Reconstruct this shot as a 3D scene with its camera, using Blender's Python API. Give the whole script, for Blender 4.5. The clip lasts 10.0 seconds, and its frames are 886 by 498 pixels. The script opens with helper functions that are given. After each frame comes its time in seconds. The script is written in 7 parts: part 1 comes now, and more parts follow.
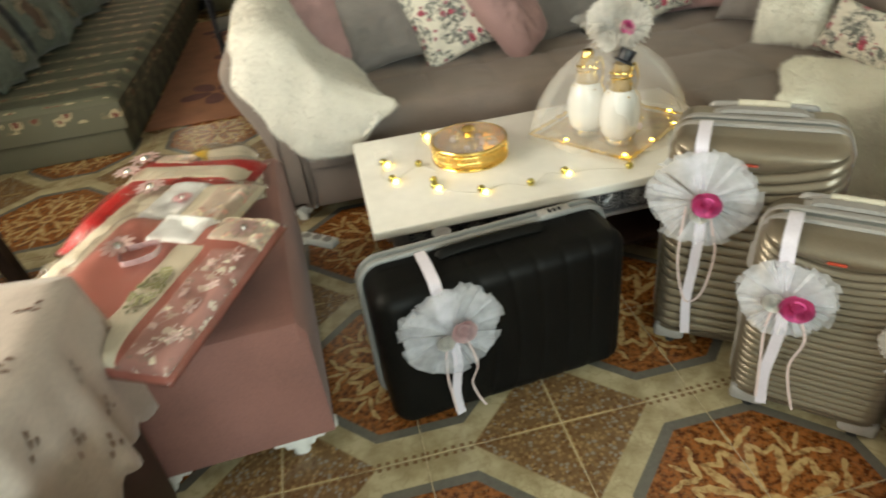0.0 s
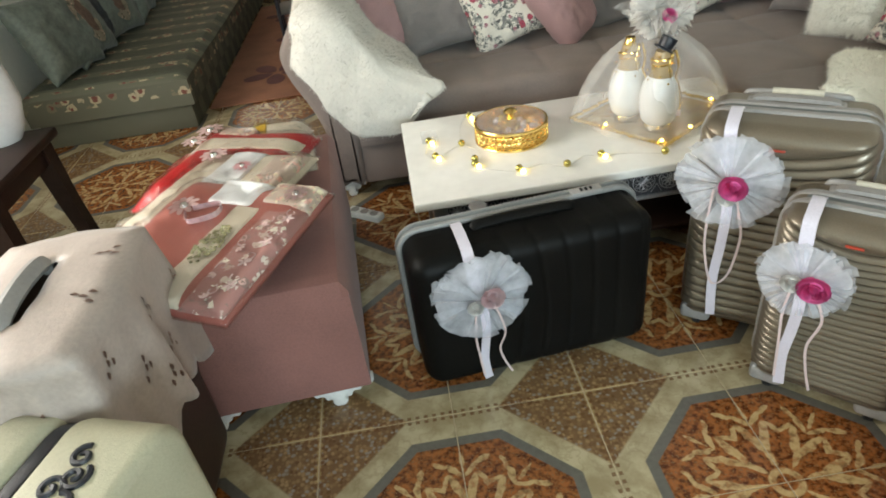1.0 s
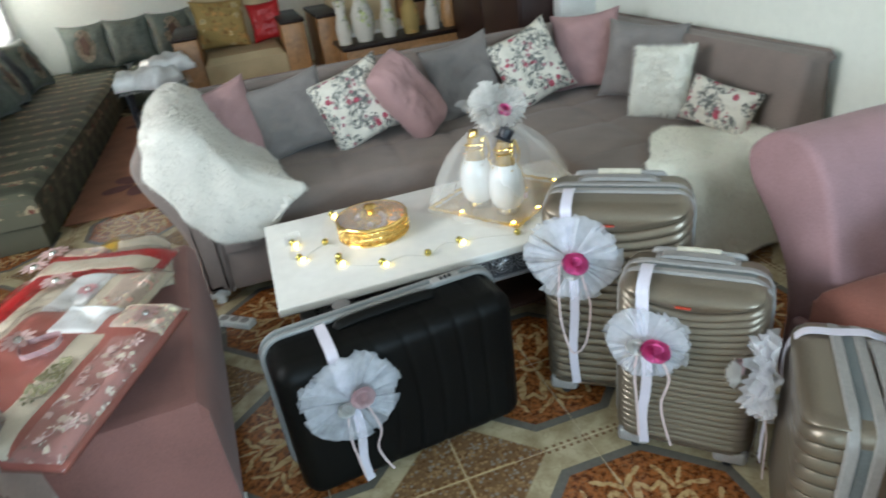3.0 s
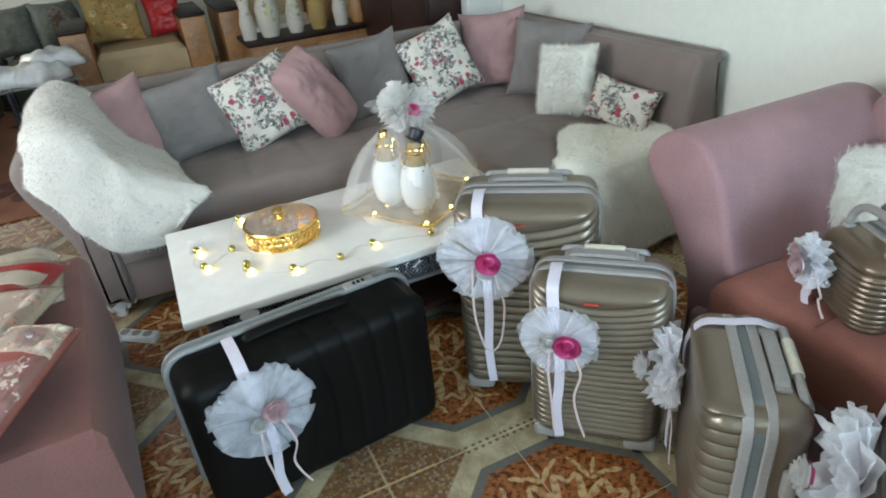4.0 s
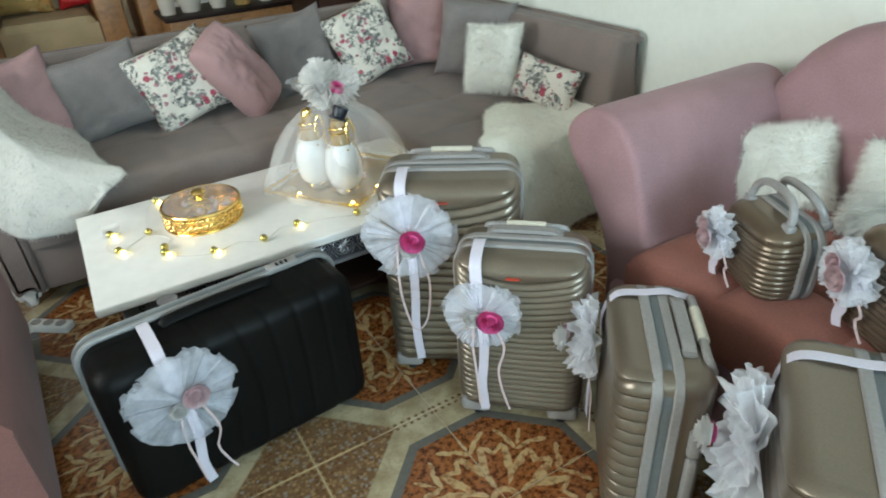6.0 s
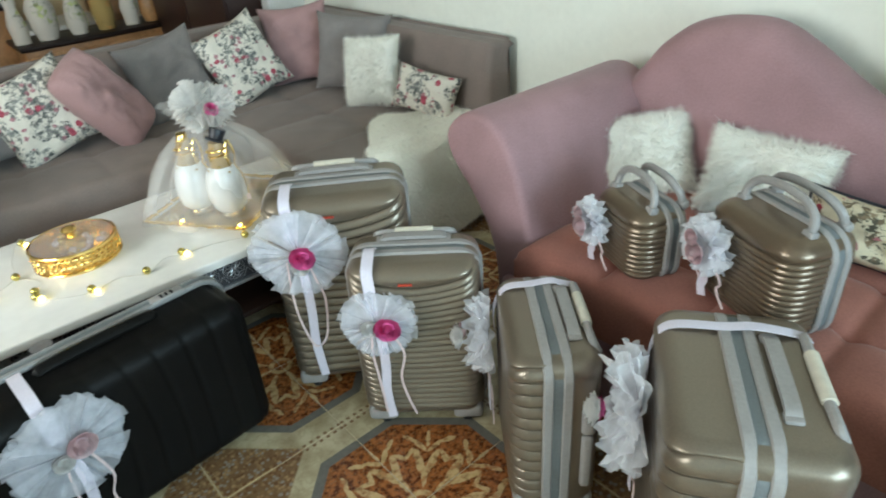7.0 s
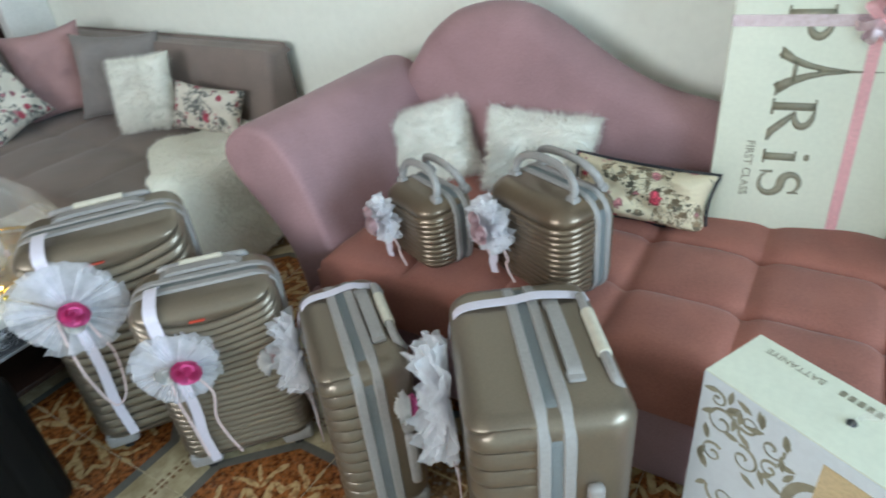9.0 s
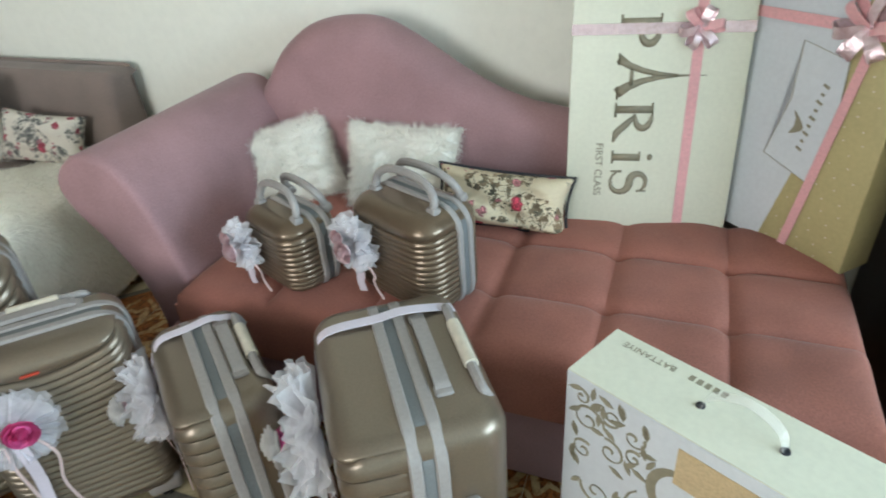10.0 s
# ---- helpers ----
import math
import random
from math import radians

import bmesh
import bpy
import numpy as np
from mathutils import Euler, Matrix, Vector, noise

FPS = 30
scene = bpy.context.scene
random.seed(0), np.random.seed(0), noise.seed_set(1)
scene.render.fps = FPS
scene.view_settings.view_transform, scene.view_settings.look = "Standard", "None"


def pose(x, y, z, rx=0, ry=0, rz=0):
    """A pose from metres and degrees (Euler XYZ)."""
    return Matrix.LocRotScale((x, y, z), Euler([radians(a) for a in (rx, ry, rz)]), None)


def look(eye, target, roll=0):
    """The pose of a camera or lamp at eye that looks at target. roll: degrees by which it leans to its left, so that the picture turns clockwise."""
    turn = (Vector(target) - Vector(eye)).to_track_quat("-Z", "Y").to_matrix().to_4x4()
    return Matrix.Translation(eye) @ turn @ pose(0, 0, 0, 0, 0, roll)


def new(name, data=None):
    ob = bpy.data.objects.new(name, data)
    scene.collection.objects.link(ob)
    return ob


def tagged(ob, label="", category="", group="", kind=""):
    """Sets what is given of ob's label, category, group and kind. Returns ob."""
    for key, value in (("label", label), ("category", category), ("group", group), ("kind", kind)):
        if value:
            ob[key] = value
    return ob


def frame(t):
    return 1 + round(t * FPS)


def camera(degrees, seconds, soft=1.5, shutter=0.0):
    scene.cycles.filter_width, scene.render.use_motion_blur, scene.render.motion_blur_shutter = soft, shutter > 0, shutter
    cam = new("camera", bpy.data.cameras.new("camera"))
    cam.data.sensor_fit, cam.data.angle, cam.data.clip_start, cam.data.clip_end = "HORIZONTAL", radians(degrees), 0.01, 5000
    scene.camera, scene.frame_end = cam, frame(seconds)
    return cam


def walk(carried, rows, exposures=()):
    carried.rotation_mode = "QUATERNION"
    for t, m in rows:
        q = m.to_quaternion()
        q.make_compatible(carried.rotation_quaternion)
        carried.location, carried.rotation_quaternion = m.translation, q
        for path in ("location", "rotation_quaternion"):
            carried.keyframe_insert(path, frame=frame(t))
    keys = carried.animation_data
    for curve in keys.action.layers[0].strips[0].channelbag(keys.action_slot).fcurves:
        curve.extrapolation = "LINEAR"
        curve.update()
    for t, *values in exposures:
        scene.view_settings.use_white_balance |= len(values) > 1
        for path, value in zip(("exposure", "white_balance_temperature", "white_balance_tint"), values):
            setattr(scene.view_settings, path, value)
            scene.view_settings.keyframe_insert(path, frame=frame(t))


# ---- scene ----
cam = camera(70.4, 10.0, soft=1.8, shutter=0.5)
PATH = [
    (0, (0.428, 0.132, 1.345), (0.66, 1.774, 0.227), -7.4),
    (0.5, (0.405, 0.047, 1.356), (0.46, 1.716, 0.255), -6.7),
    (1, (0.45, 0.008, 1.361), (0.519, 1.659, 0.233), -8.0),
    (1.5, (0.528, -0.013, 1.36), (0.542, 1.671, 0.282), -8.9),
    (2, (0.58, -0.028, 1.369), (0.647, 1.674, 0.322), -9.7),
    (2.5, (0.565, -0.021, 1.381), (0.772, 1.699, 0.381), -9.4),
    (3, (0.542, -0.012, 1.385), (0.988, 1.697, 0.445), -7.9),
    (3.2, (0.558, -0.005, 1.396), (1.08, 1.673, 0.441), -7.8),
    (4.5, (0.572, 0.008, 1.385), (1.294, 1.588, 0.394), -4.4),
    (5, (0.581, -0.005, 1.372), (1.321, 1.539, 0.338), -3.1),
    (6.5, (0.61, -0.029, 1.385), (1.556, 1.394, 0.346), -4.3),
    (7, (0.625, -0.06, 1.382), (1.705, 1.27, 0.351), -4.4),
    (7.5, (0.638, -0.074, 1.384), (1.783, 1.213, 0.37), -4.7),
    (8, (0.655, -0.08, 1.382), (1.871, 1.133, 0.358), -4.5),
    (8.5, (0.687, -0.098, 1.375), (1.989, 1.002, 0.329), -4.9),
    (9, (0.731, -0.13, 1.367), (2.123, 0.828, 0.299), -6.1),
    (9.5, (0.767, -0.159, 1.365), (2.26, 0.646, 0.305), -5.9),
    (10, (0.783, -0.169, 1.348), (2.35, 0.488, 0.292), -4.4),
]
EXPOSURES = [(0.0, -0.14, 7800, 7), (0.5, -0.10, 7200, 7), (1.0, -0.10, 6750, 9), (1.5, -0.10, 6350, 9), (2.0, -0.08, 6050, 9), (2.5, -0.08, 5900, 9), (3.0, -0.14, 5850, 7), (4.5, -0.14, 5800, 7), (5.0, -0.14, 5850, 6), (6.5, -0.10, 6000, 3), (8.0, -0.14, 6100, 3), (8.5, -0.14, 5900, 5), (9.0, -0.14, 5850, 8), (10.0, -0.20, 6200, 10)]
LIGHT_S, LIGHT_W, LIGHT_N = 165.0, 105.0, 108.0
K = 1.08  # plan units to metres
walk(cam, [(t, look([K * c for c in eye], [K * c for c in target], roll)) for t, eye, target, roll in PATH], EXPOSURES)

# ---- world and light ----
world = bpy.data.worlds.new("world")
scene.world = world
world.use_nodes = True
sky = world.node_tree.nodes.new("ShaderNodeTexSky")
sky.sky_type, sky.sun_disc, sky.sun_elevation, sky.sun_rotation = "NISHITA", False, radians(40), radians(200)
world.node_tree.links.new(sky.outputs[0], world.node_tree.nodes["Background"].inputs[0])
world.node_tree.nodes["Background"].inputs[1].default_value = 0.12


def window_light(name, x, y, z, rx, rz, w, h, watts, colour):
    lamp = bpy.data.lights.new(name, "AREA")
    lamp.shape, lamp.size, lamp.size_y, lamp.energy, lamp.color = "RECTANGLE", K * w, K * h, watts, colour
    ob = new(name, lamp)
    ob.matrix_world = pose(K * x, K * y, K * z, rx, 0, rz)
    return ob


# daylight in the window openings
window_light("window_daylight", 0.9, -3.01, 1.55, 90, 0, 2.2, 1.3, LIGHT_S, (0.70, 0.90, 1.0))
window_light("window_daylight", -1.82, 7.1, 1.5, 90, -90, 1.3, 1.3, LIGHT_W, (1.0, 0.94, 0.82))
window_light("window_daylight", -1.82, 1.45, 1.6, 90, -90, 1.8, 1.2, LIGHT_N, (0.98, 0.96, 0.91))

# ---- materials ----


def node(nt, kind, **values):
    n = nt.nodes.new(kind)
    for key, v in values.items():
        if key.startswith("i_"):
            n.inputs[key[2:].replace("_", " ")].default_value = v
    return n


def calc(nt, op, a, b=None, c=None):
    n = nt.nodes.new("ShaderNodeMath")
    n.operation = op
    for i, v in enumerate((a, b, c)):
        if v is None:
            continue
        if isinstance(v, (int, float)):
            n.inputs[i].default_value = v
        else:
            nt.links.new(v, n.inputs[i])
    return n.outputs[0]


def blend(nt, fac, a, b):
    n = nt.nodes.new("ShaderNodeMix")
    n.data_type = "RGBA"
    for sock, v in ((n.inputs[0], fac), (n.inputs[6], a), (n.inputs[7], b)):
        if isinstance(v, (int, float)):
            sock.default_value = v
        elif isinstance(v, tuple):
            sock.default_value = (*v, 1) if len(v) == 3 else v
        else:
            nt.links.new(v, sock)
    return n.outputs[2]


def ramp(nt, fac, lo, hi):
    n = nt.nodes.new("ShaderNodeMapRange")
    n.interpolation_type = "SMOOTHSTEP"
    nt.links.new(fac, n.inputs[0])
    n.inputs[1].default_value, n.inputs[2].default_value = lo, hi
    return n.outputs[0]


def coords(nt, world_space=False):
    if world_space:
        return nt.nodes.new("ShaderNodeNewGeometry").outputs["Position"]
    return nt.nodes.new("ShaderNodeTexCoord").outputs["Object"]


def grain(nt, vec, scale, detail=3.0, rough=0.55):
    n = node(nt, "ShaderNodeTexNoise", i_Scale=scale, i_Detail=detail, i_Roughness=rough)
    nt.links.new(vec, n.inputs["Vector"])
    return n.outputs["Fac"]


def cells(nt, vec, scale, feature="F1"):
    n = node(nt, "ShaderNodeTexVoronoi", i_Scale=scale)
    n.feature = feature
    nt.links.new(vec, n.inputs["Vector"])
    return n


def basic(name, colour, rough=0.5, metal=0.0, vary=0.12, fine=60.0, coarse=4.0, bump=0.1, bump_scale=None, sheen=0.0, coat=0.0, world_space=False, depth=0.004, spec=None):
    """Colour with variation at two scales and fine relief."""
    m = bpy.data.materials.new(name)
    m.use_nodes = True
    nt = m.node_tree
    b = nt.nodes["Principled BSDF"]
    vec = coords(nt, world_space)
    f1, f2 = grain(nt, vec, fine), grain(nt, vec, coarse, 2.0)
    both = calc(nt, "ADD", calc(nt, "MULTIPLY", f1, 0.5), calc(nt, "MULTIPLY", f2, 0.5))
    dark = tuple(c * (1 - 2 * vary) for c in colour)
    lite = tuple(min(1, c * (1 + 2 * vary)) for c in colour)
    out = blend(nt, ramp(nt, both, 0.25, 0.75), dark, lite)
    nt.links.new(out, b.inputs["Base Color"])
    r = calc(nt, "MULTIPLY_ADD", f2, 0.25 * rough, rough * 0.88)
    nt.links.new(r, b.inputs["Roughness"])
    b.inputs["Metallic"].default_value = metal
    if spec is not None:
        b.inputs["Specular IOR Level"].default_value = spec
    if sheen:
        b.inputs["Sheen Weight"].default_value = sheen
        b.inputs["Sheen Roughness"].default_value = 0.4
    if coat:
        b.inputs["Coat Weight"].default_value = coat
        b.inputs["Coat Roughness"].default_value = 0.15
    if bump:
        bp = node(nt, "ShaderNodeBump", i_Strength=bump, i_Distance=depth)
        nt.links.new(grain(nt, vec, bump_scale or fine * 2), bp.inputs["Height"])
        nt.links.new(bp.outputs[0], b.inputs["Normal"])
    return m


def base_of(m):
    nt = m.node_tree
    return nt, nt.nodes["Principled BSDF"], nt.nodes["Principled BSDF"].inputs["Base Color"].links[0].from_socket


def put_colour(m, sock):
    nt, b, _ = base_of(m)
    nt.links.new(sock, b.inputs["Base Color"])


def floral(name, ground, petals, scale=11.0, cover=0.36):
    """Cotton print: blossoms in sprays with leaves and thin stems round them on a plain ground; the first colours are blossoms, the last ones leaves."""
    m = basic(name, ground, 0.85, vary=0.04, fine=200, bump=0.15)
    nt, b, out = base_of(m)
    vec = coords(nt)

    def bent(freq, amount):
        wob = node(nt, "ShaderNodeTexNoise", i_Scale=freq, i_Detail=2.0)
        nt.links.new(vec, wob.inputs["Vector"])
        mixv = nt.nodes.new("ShaderNodeVectorMath")
        mixv.operation = "MULTIPLY_ADD"
        nt.links.new(wob.outputs["Color"], mixv.inputs[0])
        mixv.inputs[1].default_value = (amount,) * 3
        nt.links.new(vec, mixv.inputs[2])
        return mixv.outputs[0]

    spray = cells(nt, bent(scale * 1.1, 0.5 / scale), scale * 0.42)
    near = calc(nt, "LESS_THAN", spray.outputs["Distance"], 0.30 + cover * 0.6)
    stem = calc(nt, "LESS_THAN", calc(nt, "ABSOLUTE", calc(nt, "SUBTRACT", grain(nt, vec, scale * 1.5, 1.0), 0.5)), 0.010)
    out = blend(nt, calc(nt, "MULTIPLY", stem, near), out, tuple(0.5 * c for c in petals[-1]))
    leaves, blooms = petals[len(petals) // 2:], petals[:len(petals) // 2]
    for i, colour in enumerate(leaves):
        v = cells(nt, bent(scale * 3.5, 0.9 / scale), scale * (1.7 + 0.7 * i))
        sep = nt.nodes.new("ShaderNodeSeparateColor")
        nt.links.new(v.outputs["Color"], sep.inputs[0])
        here = calc(nt, "MULTIPLY", calc(nt, "LESS_THAN", v.outputs["Distance"], cover * 1.15), calc(nt, "LESS_THAN", sep.outputs[i % 3], 0.60))
        tint = blend(nt, sep.outputs[(i + 1) % 3], colour, tuple(min(1, 2.4 * c) for c in colour))
        out = blend(nt, calc(nt, "MULTIPLY", here, near), out, tint)
    for i, colour in enumerate(blooms):
        v = cells(nt, bent(scale * 5.0, 0.35 / scale), scale * (0.95 + 0.4 * i))
        sep = nt.nodes.new("ShaderNodeSeparateColor")
        nt.links.new(v.outputs["Color"], sep.inputs[0])
        here = calc(nt, "MULTIPLY", calc(nt, "LESS_THAN", v.outputs["Distance"], cover * 0.80), calc(nt, "LESS_THAN", sep.outputs[i % 3], 0.20))
        swirl = calc(nt, "SINE", calc(nt, "MULTIPLY", v.outputs["Distance"], 38.0))
        tint = blend(nt, ramp(nt, swirl, -0.4, 0.8), tuple(c * 0.55 for c in colour), tuple(min(1, c * 1.35) for c in colour))
        out = blend(nt, here, out, tint)
    put_colour(m, out)
    return m


def see_through(name, colour, alpha, rough=0.6, uneven=0.35):
    """Fine net cloth that lets part of the light straight through."""
    m = basic(name, colour, rough, vary=0.03, fine=300, bump=0.1)
    nt, b, _ = base_of(m)
    a = calc(nt, "MULTIPLY_ADD", grain(nt, coords(nt), 25.0), uneven, alpha - uneven / 2)
    nt.links.new(a, b.inputs["Alpha"])
    return m


def net_cloth(name, colour, cover):
    """Stiff fine net: part of the light goes straight through the holes, part glows through the threads."""
    m = bpy.data.materials.new(name)
    m.use_nodes = True
    nt = m.node_tree
    nt.nodes.remove(nt.nodes["Principled BSDF"])
    vec = coords(nt)
    tone = blend(nt, grain(nt, vec, 40.0), tuple(0.93 * c for c in colour), colour)
    face, back, hole = nt.nodes.new("ShaderNodeBsdfDiffuse"), nt.nodes.new("ShaderNodeBsdfTranslucent"), nt.nodes.new("ShaderNodeBsdfTransparent")
    thread, mix = nt.nodes.new("ShaderNodeMixShader"), nt.nodes.new("ShaderNodeMixShader")
    for b in (face, back):
        nt.links.new(tone, b.inputs["Color"])
    thread.inputs[0].default_value = 0.5
    nt.links.new(face.outputs[0], thread.inputs[1])
    nt.links.new(back.outputs[0], thread.inputs[2])
    nt.links.new(calc(nt, "MULTIPLY_ADD", grain(nt, vec, 30.0, 4.0), 0.5, cover - 0.25), mix.inputs[0])
    nt.links.new(hole.outputs[0], mix.inputs[1])
    nt.links.new(thread.outputs[0], mix.inputs[2])
    nt.links.new(mix.outputs[0], nt.nodes["Material Output"].inputs["Surface"])
    return m


def glass(name, colour, rough=0.03, alpha=None):
    m = bpy.data.materials.new(name)
    m.use_nodes = True
    b = m.node_tree.nodes["Principled BSDF"]
    b.inputs["Base Color"].default_value = (*colour, 1)
    b.inputs["Roughness"].default_value = rough
    if alpha is None:
        b.inputs["Transmission Weight"].default_value = 1.0
        b.inputs["IOR"].default_value = 1.45
    else:
        b.inputs["Alpha"].default_value = alpha
    return m


def film_wrap():
    """Thin clear wrapping: see-through, with a glossy crinkled skin."""
    m = bpy.data.materials.new("clear_plastic_film")
    m.use_nodes = True
    nt = m.node_tree
    nt.nodes.remove(nt.nodes["Principled BSDF"])
    clear, shine, mix = nt.nodes.new("ShaderNodeBsdfTransparent"), nt.nodes.new("ShaderNodeBsdfGlossy"), nt.nodes.new("ShaderNodeMixShader")
    shine.inputs["Roughness"].default_value = 0.07
    bp = node(nt, "ShaderNodeBump", i_Strength=0.9, i_Distance=0.012)
    nt.links.new(grain(nt, coords(nt), 26.0, 3.0), bp.inputs["Height"])
    nt.links.new(bp.outputs[0], shine.inputs["Normal"])
    fres = node(nt, "ShaderNodeFresnel", i_IOR=1.45)
    nt.links.new(bp.outputs[0], fres.inputs["Normal"])
    nt.links.new(calc(nt, "MULTIPLY_ADD", fres.outputs[0], 0.6, 0.01), mix.inputs[0])
    nt.links.new(clear.outputs[0], mix.inputs[1])
    nt.links.new(shine.outputs[0], mix.inputs[2])
    nt.links.new(mix.outputs[0], nt.nodes["Material Output"].inputs["Surface"])
    return m


def glow(name, colour, strength):
    m = bpy.data.materials.new(name)
    m.use_nodes = True
    b = m.node_tree.nodes["Principled BSDF"]
    b.inputs["Base Color"].default_value = (*colour, 1)
    b.inputs["Emission Color"].default_value = (*colour, 1)
    b.inputs["Emission Strength"].default_value = strength
    return m


def floor_print():
    """Printed stone tile: rust octagons with pale leaves, grey edge, cream band, pebble squares between."""
    m = basic("printed_floor_tile", (0.5, 0.4, 0.25), 0.22, vary=0.1, fine=45, coarse=5, bump=0.03, world_space=True)
    nt, b, _ = base_of(m)
    pos = coords(nt, True)
    sep = nt.nodes.new("ShaderNodeSeparateXYZ")
    nt.links.new(pos, sep.inputs[0])
    P = 0.8

    def local(s, centre):
        return calc(nt, "SUBTRACT", calc(nt, "FLOORED_MODULO", calc(nt, "SUBTRACT", s, centre - P / 2), P), P / 2)

    lx, ly = local(sep.outputs[0], 0.50), local(sep.outputs[1], 0.885)
    ax, ay = calc(nt, "ABSOLUTE", lx), calc(nt, "ABSOLUTE", ly)
    diag = calc(nt, "MULTIPLY", calc(nt, "ADD", ax, ay), 0.7071)
    d = calc(nt, "MAXIMUM", calc(nt, "MAXIMUM", ax, ay), diag)
    n1, n2, n3 = grain(nt, pos, 55, 4), grain(nt, pos, 14, 3), grain(nt, pos, 160, 2)
    # grounds
    rust = blend(nt, ramp(nt, n1, 0.35, 0.62), (0.085, 0.022, 0.006), (0.35, 0.12, 0.032))
    rust = blend(nt, ramp(nt, n3, 0.56, 0.66), rust, (0.24, 0.13, 0.055))
    veins = ramp(nt, calc(nt, "ABSOLUTE", calc(nt, "SUBTRACT", n2, 0.5)), 0.0, 0.03)
    cream = blend(nt, ramp(nt, grain(nt, pos, 9, 5, 0.6), 0.35, 0.65), (0.34, 0.27, 0.155), (0.53, 0.45, 0.29))
    cream = blend(nt, calc(nt, "MULTIPLY", calc(nt, "SUBTRACT", 1.0, veins), 0.35), cream, (0.27, 0.20, 0.11))
    grey = blend(nt, n1, (0.11, 0.10, 0.085), (0.18, 0.17, 0.145))
    peb = cells(nt, pos, 85)
    pc = nt.nodes.new("ShaderNodeSeparateColor")
    nt.links.new(peb.outputs["Color"], pc.inputs[0])
    pebble = blend(nt, pc.outputs[0], (0.14, 0.068, 0.028), (0.37, 0.235, 0.115))
    pebble = blend(nt, calc(nt, "GREATER_THAN", pc.outputs[1], 0.78), pebble, (0.28, 0.235, 0.19))
    pebble = blend(nt, ramp(nt, peb.outputs["Distance"], 0.35, 0.75), pebble, (0.19, 0.11, 0.052))
    # acanthus leaves: eight mirrored sprays round the octagon's centre
    rough = calc(nt, "MULTIPLY", calc(nt, "SUBTRACT", grain(nt, pos, 30, 3), 0.5), 0.022)
    rough2 = calc(nt, "MULTIPLY", calc(nt, "SUBTRACT", grain(nt, pos, 24, 3), 0.45), 0.022)
    r = calc(nt, "SQRT", calc(nt, "ADD", calc(nt, "MULTIPLY", lx, lx), calc(nt, "MULTIPLY", ly, ly)))
    theta = calc(nt, "ARCTAN2", ly, lx)
    turn = calc(nt, "SUBTRACT", calc(nt, "FLOORED_MODULO", calc(nt, "ADD", theta, math.pi / 8), math.pi / 4), math.pi / 8)
    u = calc(nt, "ADD", r, rough)
    v = calc(nt, "ADD", calc(nt, "ABSOLUTE", calc(nt, "MULTIPLY", turn, r)), rough2)
    leaf = None
    for u0, v0, long, wide, tilt in ((0.232, 0.0, 0.034, 0.0075, 0.0), (0.205, 0.024, 0.032, 0.008, 0.75), (0.142, 0.020, 0.056, 0.012, 0.36), (0.09, 0.004, 0.045, 0.007, 0.08), (0.168, 0.060, 0.034, 0.009, -0.55), (0.235, 0.062, 0.028, 0.007, 0.9)):
        du, dv = calc(nt, "SUBTRACT", u, u0), calc(nt, "SUBTRACT", v, v0)
        c_, s_ = math.cos(tilt), math.sin(tilt)
        p = calc(nt, "DIVIDE", calc(nt, "ADD", calc(nt, "MULTIPLY", du, c_), calc(nt, "MULTIPLY", dv, s_)), long)
        q = calc(nt, "DIVIDE", calc(nt, "SUBTRACT", calc(nt, "MULTIPLY", dv, c_), calc(nt, "MULTIPLY", du, s_)), wide)
        lobe = calc(nt, "SUBTRACT", 1.0, ramp(nt, calc(nt, "ADD", calc(nt, "MULTIPLY", p, p), calc(nt, "MULTIPLY", q, q)), 0.75, 1.25))
        leaf = lobe if leaf is None else calc(nt, "MAXIMUM", leaf, lobe)
    heart = calc(nt, "SUBTRACT", 1.0, ramp(nt, calc(nt, "ABSOLUTE", calc(nt, "SUBTRACT", r, 0.034)), 0.006, 0.012))
    leaf = calc(nt, "MAXIMUM", leaf, heart)
    tone = blend(nt, n1, (0.46, 0.27, 0.09), (0.68, 0.52, 0.28))
    worn = calc(nt, "MULTIPLY_ADD", ramp(nt, grain(nt, pos, 38, 3), 0.36, 0.56), 0.6, 0.3)
    inner = blend(nt, calc(nt, "MULTIPLY", leaf, worn), rust, tone)
    out = blend(nt, ramp(nt, d, 0.283, 0.287), inner, grey)
    out = blend(nt, ramp(nt, d, 0.313, 0.317), out, cream)
    out = blend(nt, ramp(nt, diag, 0.375, 0.385), out, pebble)
    corner_u, corner_v = calc(nt, "SUBTRACT", 0.4, ax), calc(nt, "SUBTRACT", 0.4, ay)
    cross = calc(nt, "MINIMUM", calc(nt, "ABSOLUTE", calc(nt, "ADD", corner_u, calc(nt, "MULTIPLY", rough, 0.6))), calc(nt, "ABSOLUTE", calc(nt, "ADD", corner_v, calc(nt, "MULTIPLY", rough2, 0.6))))
    reach = calc(nt, "LESS_THAN", calc(nt, "ADD", corner_u, corner_v), 0.16)
    star = calc(nt, "MULTIPLY", reach, calc(nt, "SUBTRACT", 1.0, ramp(nt, cross, 0.004, 0.010)))
    out = blend(nt, calc(nt, "MULTIPLY", star, 0.75), out, (0.46, 0.33, 0.16))
    # dotted line along the joints
    edge = calc(nt, "MAXIMUM", ax, ay)
    along = calc(nt, "MINIMUM", ax, ay)
    dots = calc(nt, "GREATER_THAN", calc(nt, "SINE", calc(nt, "MULTIPLY", along, 250.0)), 0.1)
